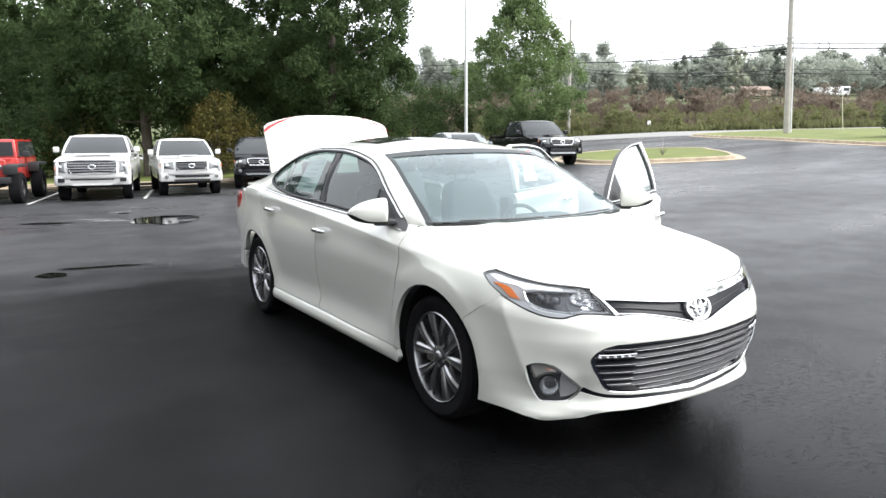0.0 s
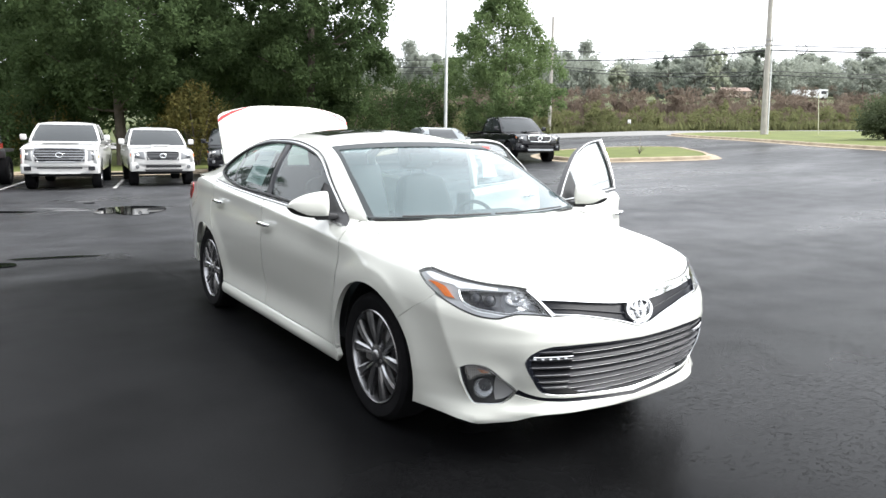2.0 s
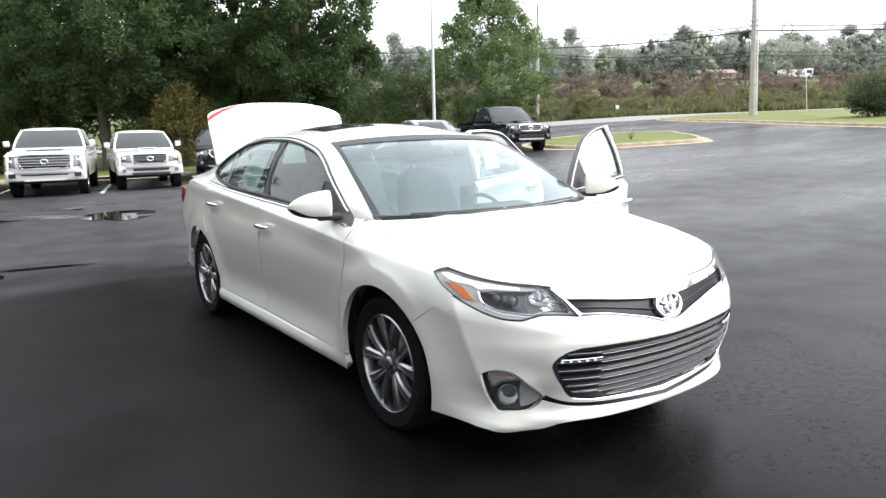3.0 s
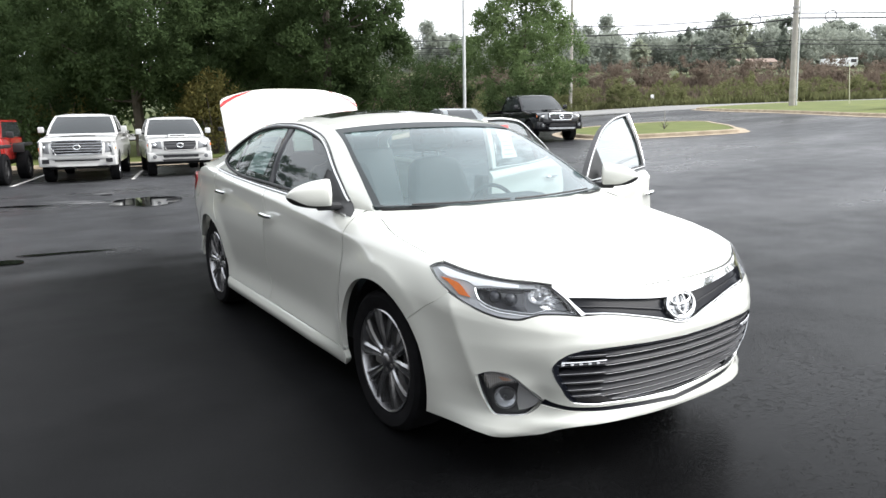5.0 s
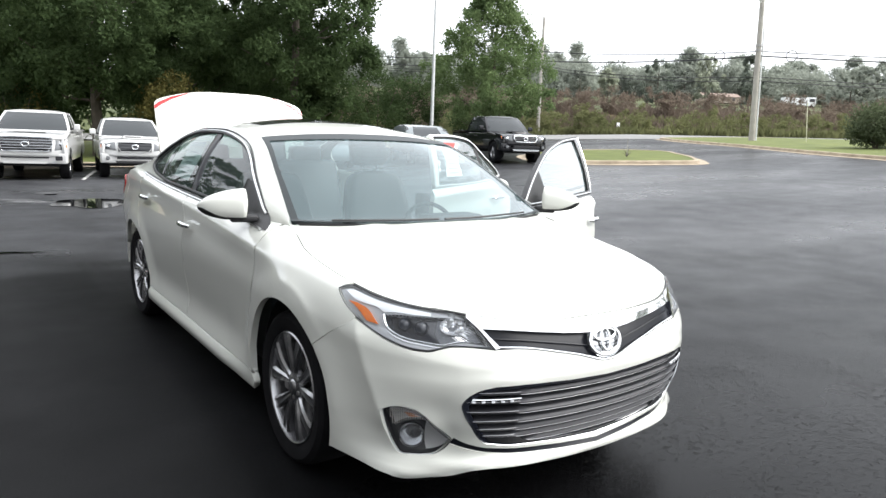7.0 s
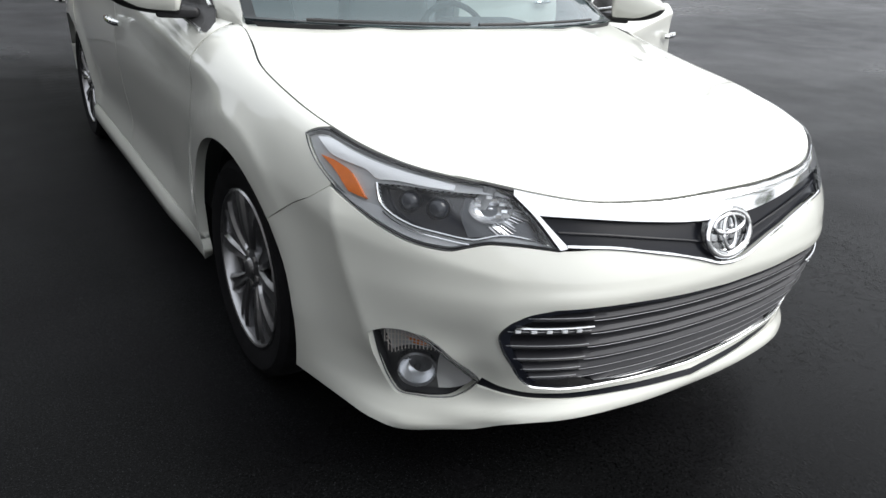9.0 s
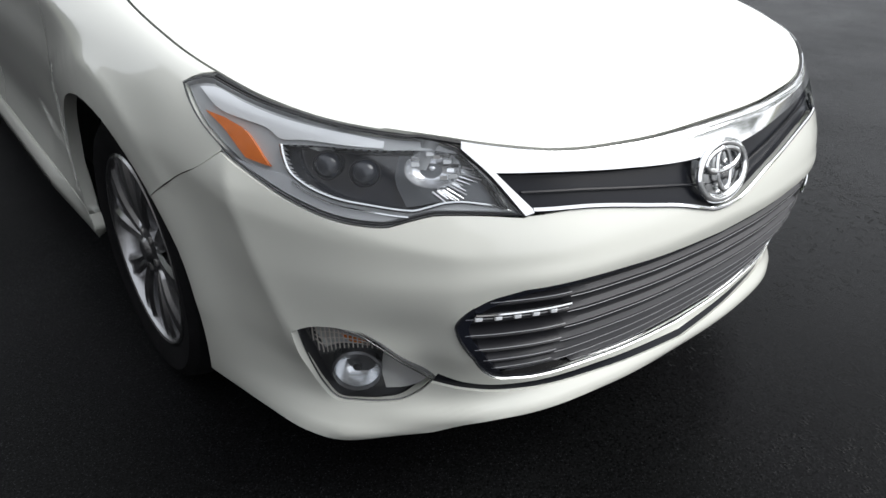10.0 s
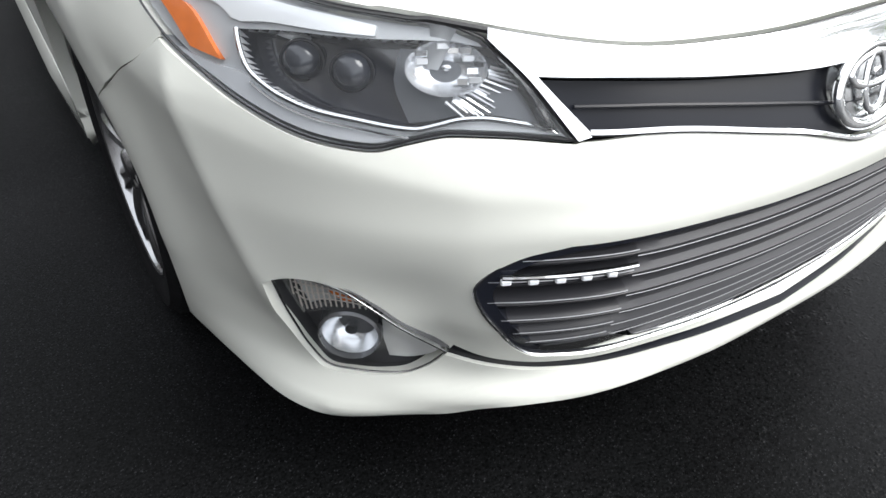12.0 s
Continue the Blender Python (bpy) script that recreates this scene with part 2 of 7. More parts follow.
# ---- the sedan's skin: curves and surfaces ----
def curve(*pts):
    """A smooth curve through (t, value...) points; held flat past its ends."""
    a = np.array(pts, float)
    t, v = a[:, 0], a[:, 1:]
    d = np.diff(v, axis=0) / np.diff(t)[:, None]
    m = np.vstack([d[:1], (d[:-1] * np.diff(t)[1:, None] + d[1:] * np.diff(t)[:-1, None]) / (t[2:] - t[:-2])[:, None], d[-1:]])
    m[1:-1][d[:-1] * d[1:] <= 0] = 0

    def f(x):
        x = np.clip(np.asarray(x, float), t[0], t[-1])
        i = np.clip(np.searchsorted(t, x, side="right") - 1, 0, len(t) - 2)
        h = t[i + 1] - t[i]
        s = ((x - t[i]) / h)[..., None]
        h = h[..., None]
        out = (2 * s**3 - 3 * s**2 + 1) * v[i] + (s**3 - 2 * s**2 + s) * h * m[i] + (3 * s**2 - 2 * s**3) * v[i + 1] + (s**3 - s**2) * h * m[i + 1]
        return out[..., 0] if out.shape[-1] == 1 else out
    return f


PLAN = np.array([(0, -.962), (.25, -.952), (.45, -.915), (.62, -.825), (.75, -.71), (.84, -.56), (.885, -.40), (.908, -.1), (.915, .4), (.917, 1.4),
                 (.915, 2.4), (.90, 3.0), (.86, 3.45), (.785, 3.72), (.65, 3.88), (.4, 3.95), (0, 3.97)])
P_AT = np.r_[0, np.cumsum(np.hypot(*np.diff(PLAN, axis=0).T))]
P_END = P_AT[-1]
P_SIDE = P_AT[8] - .4                     # along the flanks p = y + P_SIDE
base = curve(*np.r_[[(-P_AT[1], -PLAN[1][0], PLAN[1][1])], np.c_[P_AT, PLAN], [(2 * P_END - P_AT[-2], -PLAN[-2][0], PLAN[-2][1])]])
off_front = curve((.15, -.10), (.19, -.06), (.215, -.028), (.25, -.028), (.29, -.036), (.34, -.026), (.42, .002), (.5, .012), (.56, .015), (.6, .010), (.66, .002), (.8, -.03))
off_side = curve((.15, -.06), (.2, -.03), (.23, -.018), (.3, -.02), (.4, -.028), (.5, -.026), (.62, -.016), (.74, -.004), (.84, -.006), (.95, -.02))
hood_mid = curve((-.93, .722), (-.9, .750), (-.86, .780), (-.78, .818), (-.6, .86), (-.38, .902), (0, .965), (.3, 1.035))
belt_z = curve((.2, .985), (.5, .99), (1., 1.0), (1.5, 1.018), (2.2, 1.045), (2.8, 1.08), (3.3, 1.09), (3.7, 1.06), (4., 1.0))
inset = curve((0, .068), (.45, .070), (.66, .076), (.9, .086), (1.16, .095), (1.31, .096), (1.46, .099), (1.57, .107), (1.71, .136), (1.84, .150), (1.95, .138), (2.1, .112), (2.3, .088), (2.6, .079), (3.5, .075), (4.3, .08), (5., .1), (5.6, .12), (P_END, .1))
arc_z = curve((0, .60), (.45, .61), (.66, .625), (.9, .655), (1.16, .70), (1.46, .765), (1.7, .845), (2.2, .905), (2.7, .94), (3.5, .985), (4.2, 1.005), (4.8, .98), (5.2, .94), (P_END, .9))
low_z = curve((0, .232), (.48, .242), (.56, .235), (.64, .208), (.75, .198), (.9, .203), (1.05, .215), (1.2, .218), (1.6, .2), (4.2, .2), (4.8, .24), (P_END, .26))
to_side = curve((.62, 0), (1.2, 1))
lean = curve((0, 1), (.55, 1), (.85, .7), (1.2, .25), (1.6, .27), (2.35, .6), (4.2, .6), (4.8, 0))   # how straight the shoulder runs, against a quarter round


def hood_z(x, y):
    return hood_mid(y) + .026 * np.clip(1 - (np.asarray(x) / .74) ** 2, 0, 1) * np.clip((y + .45) / .5, 0, 1) ** 2 - .07 * np.asarray(x) ** 2 + .006 * np.exp(-((np.abs(x) - .42) / .06) ** 2) * np.clip((y + .8) * 2, 0, 1)


def skin(p, w):
    """The flank and nose: p metres round the plan from the middle of the nose (minus: the car's right); w 0..1 up the side, 1..2 over the shoulder."""
    p, w = np.asarray(p, float), np.asarray(w, float)
    a = np.abs(p)
    b = base(a)
    t = base(a + .01) - base(a - .01)
    t = t / np.linalg.norm(t, axis=-1, keepdims=True)
    n = np.stack([-t[..., 1] * -1, -t[..., 0]], -1)
    k, zs, zb = to_side(a), arc_z(a), low_z(a)
    z = np.where(w < 1, zb + w * (zs - zb), zs)
    o = off_front(z) * (1 - k) + off_side(z) * k
    top = b - n * inset(a)[..., None]
    y_h = top[..., 1]
    zh = np.where(y_h < .3, hood_z(top[..., 0], np.minimum(y_h, .3)), belt_z(y_h))
    zh = np.where((y_h > .15) & (y_h < .3), zh + (belt_z(y_h) - zh) * (y_h - .15) / .15, zh)
    th = np.clip(w - 1, 0, 1) * np.pi / 2
    d = o - (o + inset(a)) * (lean(a) * np.sin(th) ** 1.3 + (1 - lean(a)) * (1 - np.cos(th)))
    zz = np.where(w < 1, z, zs + (zh - zs) * np.sin(th))
    xy = b + n * d[..., None]
    return np.stack([xy[..., 0] * np.where(p < 0, -1, 1), xy[..., 1], zz], -1)


rail_x = curve((.286, .755), (.6, .694), (1.06, .604), (1.5, .590), (2.2, .594), (2.8, .600), (3.2, .62), (3.4, .64))
rail_z = curve((.286, 1.008), (.6, 1.185), (.9, 1.325), (1.06, 1.372), (1.3, 1.402), (1.7, 1.415), (2.2, 1.40), (2.7, 1.32), (3.1, 1.185), (3.4, 1.09))
bulge = curve((.286, .21), (.7, .15), (1.06, .09), (1.6, 0), (2.3, -.05), (2.8, -.12), (3.4, -.14))
crown = curve((.286, .0), (.7, .015), (1.06, .035), (1.5, .065), (2.2, .075), (2.8, .05), (3.4, .02))


def top(a, y):
    """Windscreen, roof and rear window: a from -1 (the right rail) to 1."""
    a, y = np.asarray(a, float), np.asarray(y, float)
    q = 1 - np.abs(a) ** 2.3
    return np.stack([a * rail_x(y), y - bulge(y) * q, rail_z(y) + crown(y) * q], -1)


def house(y, v, side=-1):
    """The flank over the belt: v 0 at the belt, 1 at the rail."""
    y, v = np.asarray(y, float), np.asarray(v, float)
    s = skin(np.asarray(y + P_SIDE), np.full_like(y, 2.))
    x0, z0 = s[..., 0], np.minimum(s[..., 2], rail_z(y) - .004)
    x1, z1 = rail_x(y), rail_z(y)
    bow = .03 * np.sin(np.pi * v) * np.clip((z1 - z0) / .3, 0, 1)
    return np.stack([side * (x0 + (x1 - x0) * v + bow), y, z0 + (z1 - z0) * v], -1)

# ---- the white sedan ----
def wz(p, z):
    """Height to the skin's second coordinate."""
    p, z = np.abs(np.asarray(p, float)), np.asarray(z, float)
    zb, zs, zh = low_z(p), arc_z(p), skin(p, np.full_like(p, 2.))[..., 2]
    return np.where(z < zs, (z - zb) / (zs - zb), 1 + np.arcsin(np.clip((z - zs) / (zh - zs), 0, 1)) / (np.pi / 2))


def flank(p, s):
    """The skin by p and a second coordinate of about a metre a unit."""
    return skin(p, np.asarray(s) * 2)


def pz(poly, right=True):
    """A loop of (p, height) on the car's right (or left), as the panel tool wants it."""
    a = np.array(poly, float)
    q = np.c_[a[:, 0], np.minimum(wz(a[:, 0], a[:, 1]), 2) / 2]
    return [(-x, y) for x, y in q][::-1] if right else [tuple(v) for v in q]


def both(poly):
    """A half loop from the middle outwards and back to the middle, closed over the other half."""
    a = np.array(poly, float)
    q = np.c_[a[:, 0], np.minimum(wz(a[:, 0], a[:, 1]), 2) / 2]
    m = np.c_[-q[::-1, 0], q[::-1, 1]]
    keep = m[np.abs(m[:, 0]) > 1e-6]
    return [tuple(v) for v in np.r_[q, keep]]


def run(*pts, step=.015):
    """Points along a smooth curve through pts."""
    a = np.array(pts, float)
    t = np.r_[0, np.cumsum(np.hypot(*np.diff(a, axis=0).T))]
    q = np.linspace(0, t[-1], max(2, int(t[-1] / step) + 1))
    return [tuple(v) for v in (curve(*np.c_[t, a])(q) if len(a) > 2 else a[0] + (a[-1] - a[0]) * (q / t[-1])[:, None])]


def chain(*runs):
    out = []
    for r in runs:
        for q in r:
            if not out or math.hypot(q[0] - out[-1][0], q[1] - out[-1][1]) > 1e-4:
                out.append(q)
    if math.hypot(out[0][0] - out[-1][0], out[0][1] - out[-1][1]) < 1e-4:
        out.pop()
    return out


def shrink(poly, d):
    """A loop drawn in by d (loop in about metres)."""
    a = np.array(poly, float)
    t = np.roll(a, -1, 0) - np.roll(a, 1, 0)
    t /= np.maximum(np.linalg.norm(t, axis=1, keepdims=True), 1e-9)
    area = np.sum(a[:, 0] * np.roll(a[:, 1], -1) - np.roll(a[:, 0], -1) * a[:, 1])
    n = np.c_[-t[:, 1], t[:, 0]] * np.sign(area)
    return [tuple(v) for v in a + n * d]


def line_on(surface, pts, lift=0.0):
    """Points of a line laid on a surface."""
    a = np.array(pts, float)
    p = surface(a[:, 0], a[:, 1])
    e = 1e-3
    n = np.cross(surface(a[:, 0] + e, a[:, 1]) - surface(a[:, 0] - e, a[:, 1]), surface(a[:, 0], a[:, 1] + e) - surface(a[:, 0], a[:, 1] - e))
    n /= np.maximum(np.linalg.norm(n, axis=1, keepdims=True), 1e-9)
    return [Vector(q) for q in p + n * lift]


sedan = thing("sedan", "pearl white sedan with boot and two doors open on asphalt", "car")
ARCH_R, WHEEL_Z = .392, .332
PF, PR = P_SIDE, P_SIDE + 2.82


def arch(pc, a0, a1, r=ARCH_R):
    return [(pc + r * math.cos(radians(a)), WHEEL_Z + r * math.sin(radians(a))) for a in np.linspace(a0, a1, max(3, int(abs(a1 - a0) / 5)))]


# loops in (p, height), the car's left half
HEADLIGHT = chain(run((1.185, .835), (1.12, .790), (1.05, .756), (.98, .729), (.90, .700), (.82, .680), (.74, .6745), (.695, .6855), (.645, .695), (.58, .693), (.502, .685)),
                  run((.502, .685), (.562, .748), (.615, .788)), run((.615, .788), (.65, .799), (.705, .805), (.79, .811), (.912, .823), (1.037, .838), (1.13, .8515)), run((1.13, .8515), (1.16, .848), (1.185, .835)))
LOW_GRILLE = chain(run((0, .548), (.2, .555), (.4, .562), (.50, .560), step=.01), run((.50, .560), (.565, .541), (.600, .513), (.613, .486), (.604, .455), (.578, .408), (.548, .356), (.524, .335), (.48, .325), (.3, .309), (0, .291), step=.008))
FOG = chain(run((.908, .444), (.872, .461), (.835, .467), (.785, .460), (.75, .438), (.705, .398), (.646, .345), step=.008), run((.646, .345), (.668, .314), (.70, .291), (.745, .283), (.79, .281), (.845, .285), (.868, .312), (.886, .352), (.908, .444), step=.008))
SLOT = chain(run((0, .259), (.26, .276), (.45, .290), (.53, .298), (.60, .313), (.652, .325), step=.01), run((.652, .325), (.637, .351)), run((.637, .351), (.59, .334), (.53, .318), (.45, .309), (.26, .294), (0, .276), step=.01))
GRILLE_TOP = run((0, .700), (.125, .707), (.27, .722), (.44, .741), (.548, .748))
GRILLE_LOW = run((.485, .692), (.372, .683), (.25, .661), (.14, .637), (.09, .622), (.045, .609), (0, .605))


def cheeks(p, n, uv):
    """The bumper's modelling: hollows beside the lower grille and over the fog lamps, and a crease under the headlights."""
    a, z = np.abs(uv[:, 0]), p[:, 2]
    hollow = -.013 * np.exp(-((a - .70) / .10) ** 2 - ((z - .455) / .06) ** 2) - .012 * np.exp(-((a - .66) / .05) ** 2 - ((z - .36) / .07) ** 2)
    brow = .0026 * np.exp(-(np.hypot(z - .63 - .195 * (a - .635), .003) - .003) / np.where(z > .63 + .195 * (a - .635), .03, .02)) * np.exp(-((a - .73) / .125) ** 4)
    lip = .030 * np.exp(-((a - .86) / .13) ** 2) * np.exp(-(np.hypot(z - .218, .008) - .008) / .034) + .012 * np.exp(-((z - .245) / .02) ** 2) * np.clip((.75 - a) / .2, 0, 1)
    off = a - 1.03 + .40 * np.clip(.73 - z, 0, 1)
    lip = lip + .015 * np.exp(-(np.hypot(off, .004) - .004) / np.where(off > 0, .05, .06)) * np.clip((z - .27) / .12, 0, 1) * np.clip((.78 - z) / .08, 0, 1)
    rim = .004 * np.exp(-(np.minimum(np.abs(z - .58), np.abs(z - .27)) / .02) ** 2) * np.clip((.62 - a) / .15, 0, 1)
    d = np.hypot(p[:, 1], z - WHEEL_Z)
    flare = .022 * np.exp(-((d - ARCH_R) / .085) ** 2) * np.clip((z - .24) / .15, 0, 1)
    return p + n * (hollow + brow + lip + rim + flare)[:, None]


bumper_half = chain(run((0, .602), (.045, .606), (.09, .619), (.14, .634), (.25, .658), (.372, .680), (.495, .6825)),
                    [(q[0], q[1] - .004) for q in run((.502, .685), (.58, .693), (.645, .695), (.695, .6855), (.74, .6745), (.82, .680), (.90, .700), (.98, .729), (1.04, .751))],
                    run((1.046, .7495), (1.10, .7125), (1.16, .6805), (PF - .2855, .6035)), arch(PF, 137, 197)[1:], run((1.17, .219), (1.0, .221), (.75, .209), (.64, .214), (.56, .236), (.48, .243), (0, .233)))
front_bumper = panel("front_bumper", flank, both(bumper_half), PAINT, sedan, step=.014, depth=.02, shape=cheeks,
                     holes=[both(LOW_GRILLE), pz(FOG), pz(FOG, False), both(SLOT)])
panel("bumper_slot", flank, both(SLOT), GRILLE_BLACK, front_bumper, lift=-.006, depth=0, step=.014, shape=cheeks)

# upper grille, its chrome bar and the badge
upper_grille = panel("upper_grille", flank, both(chain(GRILLE_TOP, run((.548, .748), (.485, .692)), GRILLE_LOW)), GRILLE_BLACK, sedan, lift=-.016, depth=0, step=.02)
for h in (.5,):
    pts = [(a, lo + (hi - lo) * h) for a in np.linspace(-.5, .5, 41) for lo, hi in [(np.interp(abs(a), *np.array(GRILLE_LOW[::-1]).T), np.interp(abs(a), *np.array(GRILLE_TOP).T))]]
    a = np.array(pts)
    bm = bmesh.new()
    tube(bm, line_on(flank, np.c_[a[:, 0], wz(a[:, 0], a[:, 1]) / 2], -.010), .0028, 6)
    part("grille_bar", bm, GRILLE_BLACK, upper_grille)
def brow(p, n, uv):
    """The bar's face leans out at its top, so it looks down on the road, and its top edge is rounded over."""
    a = np.abs(uv[:, 0])
    lo, hi = np.interp(a, *np.array(GRILLE_TOP).T), skin(a, np.full_like(a, 1.96))[:, 2]
    k = np.clip((p[:, 2] - lo) / np.maximum(hi - lo, .01), 0, 1)
    return p + n * (.008 * k - .008 * np.clip((k - .64) / .36, 0, 1) ** 2)[:, None] * np.clip((.58 - a) / .22, 0, 1)[:, None]


chrome_bar = panel("chrome_bar", flank, both(chain([(q, float(skin(q, 1.96)[2])) for q in np.linspace(0, .608, 41)], run((.608, .785), (.560, .748), (.500, .684)), run((.500, .684), (.484, .687)),
                   run((.484, .691), (.545, .746)), [(a, z + .001) for a, z in GRILLE_TOP[::-1]])), SOFT_CHROME, sedan, lift=.004, depth=.02, step=.008, shape=brow, label="wide chrome bar over the upper grille")
bm = bmesh.new()
pts = np.array([(-a, z - .001) for a, z in GRILLE_LOW] + [(a, z - .001) for a, z in GRILLE_LOW[-2::-1]])
tube(bm, line_on(flank, np.c_[pts[:, 0], wz(pts[:, 0], pts[:, 1]) / 2], .001), .0045, 8)
part("chrome_strip", bm, CHROME, upper_grille)


def oval(cx, cz, rx, rz, y, thick, n=48, flat=.6):
    bm = bmesh.new()
    rings = tube(bm, [(cx + rx * math.cos(q), y, cz + rz * math.sin(q)) for q in np.linspace(0, 2 * math.pi, n, endpoint=False)], thick, 10, closed=True)
    for r in rings:
        for v in r:
            v.co.y = y + (v.co.y - y) * flat
    return bm


BADGE = Matrix.Translation((0, -.942, .668)) @ Matrix.Rotation(radians(-17), 4, "X") @ Matrix.Translation((0, .962, -.668))
badge = part("badge", oval(0, .668, .079, .055, -.966, .0095), CHROME, sedan, "oval chrome badge of nested rings")
badge.matrix_basis = BADGE
bm = bmesh.new()
lathe(bm, [(-.958, .0001), (-.960, .05), (-.955, .077), (-.93, .084)], 40, "y", (0, 0, .668))
for v in bm.verts:
    v.co.z = .668 + (v.co.z - .668) * .71
part("badge_backing", bm, SATIN, badge)
part("badge_ring", oval(0, .69, .056, .0215, -.968, .0062), CHROME, badge)
part("badge_ring", oval(0, .672, .0225, .042, -.968, .0062), CHROME, badge)

# lower grille
lower_grille = panel("lower_grille", flank, both(shrink(LOW_GRILLE, -.004)), SLAT_END, sedan, lift=-.055, depth=0, step=.03)
inner = [(a * .962, .430 + (z - .430) * .905) for a, z in LOW_GRILLE]
panel("grille_frame", flank, both(LOW_GRILLE), LAMP_DARK, lower_grille, holes=[both(inner)], step=.012, lift=-.006, depth=.04)
bm = bmesh.new()
tube(bm, line_on(flank, np.array(both(LOW_GRILLE)), -.003), .0026, 6, closed=True)
part("frame_edge", bm, SATIN, lower_grille)
inn = np.array(inner)


def width_at(z):
    """How far the opening reaches at a height."""
    best = 0
    for (a0, z0), (a1, z1) in zip(inn, np.roll(inn, -1, 0)):
        if (z0 - z) * (z1 - z) <= 0 and z0 != z1:
            best = max(best, a0 + (a1 - a0) * (z - z0) / (z1 - z0))
    return best


def slat(z, lo, hi, mat, edge):
    """One louvre between two places along the nose, with a bright front edge."""
    a = np.linspace(lo, hi, max(8, int((hi - lo) / .012)))
    droop = z - .010 + .010 * np.clip(np.abs(a) / .5, 0, 1)
    half = .0135 - .0035 * np.clip((np.abs(a) - .37) / .05, 0, 1)
    if lo < 0 < hi and hi != .405:
        half = half * np.clip((hi - np.abs(a)) / .07, .08, 1)
    rows = []
    for lift, dz in ((-.05, 1.0), (-.014, .55), (-.006, .05), (-.008, -.45), (-.02, -.75), (-.05, -.8)):
        rows.append(line_on(flank, np.c_[a, wz(a, droop + dz * half) / 2], lift))
    n = len(a)
    ob = link("slat", [v for r in rows for v in r], [(k * n + i, k * n + i + 1, (k + 1) * n + i + 1, (k + 1) * n + i) for k in range(5) for i in range(n - 1)], mat, lower_grille, sharp=30)
    bm = bmesh.new()
    tube(bm, line_on(flank, np.c_[a, wz(a, droop + edge * half) / 2], -.0065), .0008, 5)
    part("slat_edge", bm, SLAT_EDGE, ob)


for z in (.53, .495, .458, .421, .386, .357):
    reach = width_at(z) + .012
    slat(z, -.405, .405, SLAT, -.42)
    slat(z, -reach, -.405, SLAT_END, .5)
    slat(z, .405, reach, SLAT_END, .5)
slat(.332, -.36, .36, SLAT, -.42)
strip = chain(run((0, .301), (.30, .314), (.45, .331), (.505, .339), step=.01), run((.505, .339), (.514, .351)), run((.514, .351), (.45, .3525), (.385, .348), (.35, .330), (.30, .3215), (0, .308), step=.01))
panel("chrome_strip", flank, both(strip), CHROME, lower_grille, step=.012, lift=-.004, depth=.02)
for s in (-1, 1):
    bm = bmesh.new()
    a = np.linspace(.405, .580, 24)
    zz = .512 + 0 * a
    tube(bm, line_on(flank, np.c_[s * a, wz(a, zz) / 2], -.002), .0038, 8)
    bar = part("running_light", bm, CHROME, lower_grille, "slim chrome running light bar with five clear cells")
    for k in range(5):
        bm = bmesh.new()
        c = line_on(flank, [(s * (.575 - .034 * k), wz(.575 - .034 * k, .5035) / 2)], -.003)[0]
        box(bm, (-.007, -.004, -.0045), (.007, .004, .0045), .002, 1, Matrix.Translation(c) @ Matrix.Rotation(s * .45, 4, "Z"))
        part("led", bm, LED, bar)

# bonnet
def bonnet_at(x, y):
    return np.stack([x, y, hood_z(x, y)], -1)


edge = np.array([tuple(skin(p, 2.0)) for p in np.linspace(0.0, 1.835, 130)])
back = [(x, .282 - .205 * (1 - abs(x / .745) ** 2.3)) for x in np.linspace(.72, -.72, 49)]
hood_loop = [(-x, y) for x, y, _ in edge[::-1]] + [(x, y) for x, y, _ in edge[1:]] + [q for q in back if abs(q[0]) < edge[-1][0] - .008]
a = np.array(hood_loop)
a[:, 0] *= .9945
a[:, 1] = np.where(a[:, 1] < -.7, a[:, 1] + .006, a[:, 1])
bonnet = panel("bonnet", bonnet_at, [tuple(v) for v in a], PAINT, sedan, step=.03, depth=.02)

# black bars laid in the bonnet gap, drawn in place of its shade
for s in (-1, 1):
    bm = bmesh.new()
    tube(bm, [Vector(skin(s * p, 2.0)) - Vector((0, 0, .0024 if p < .7 else .006)) for p in np.linspace(0, 1.835, 90)], .0042, 6)
    part("bonnet_seal", bm, TRIM_BLACK, sedan)

# cowl and wipers
rows = [[(x, y - .004, float(hood_z(x, y)) - .02) for x, y in back[::-1]], [(x * 1.0, float(top(x / .723, .262)[1]) - .012, .985) for x, _ in back[::-1]], [tuple(top(x / .735, .270) - np.array((0, 0, .006))) for x, _ in back[::-1]]]
n = len(back)
link("cowl", [v for r in rows for v in r], [(k * n + i, k * n + i + 1, (k + 1) * n + i + 1, (k + 1) * n + i) for k in range(2) for i in range(n - 1)], TRIM_BLACK, sedan)
for a0, a1, y1 in ((-.80, -.12, .30), (-.08, .72, .31)):
    bm = bmesh.new()
    pts = [tuple(top(a0 + (a1 - a0) * k, y1 - .035 + .04 * k * (1 - .6 * k)) + np.array((0, -.010, .009))) for k in np.linspace(0, 1, 12)]
    tube(bm, pts, .0055, 6)
    part("wiper", bm, TRIM_BLACK, sedan)

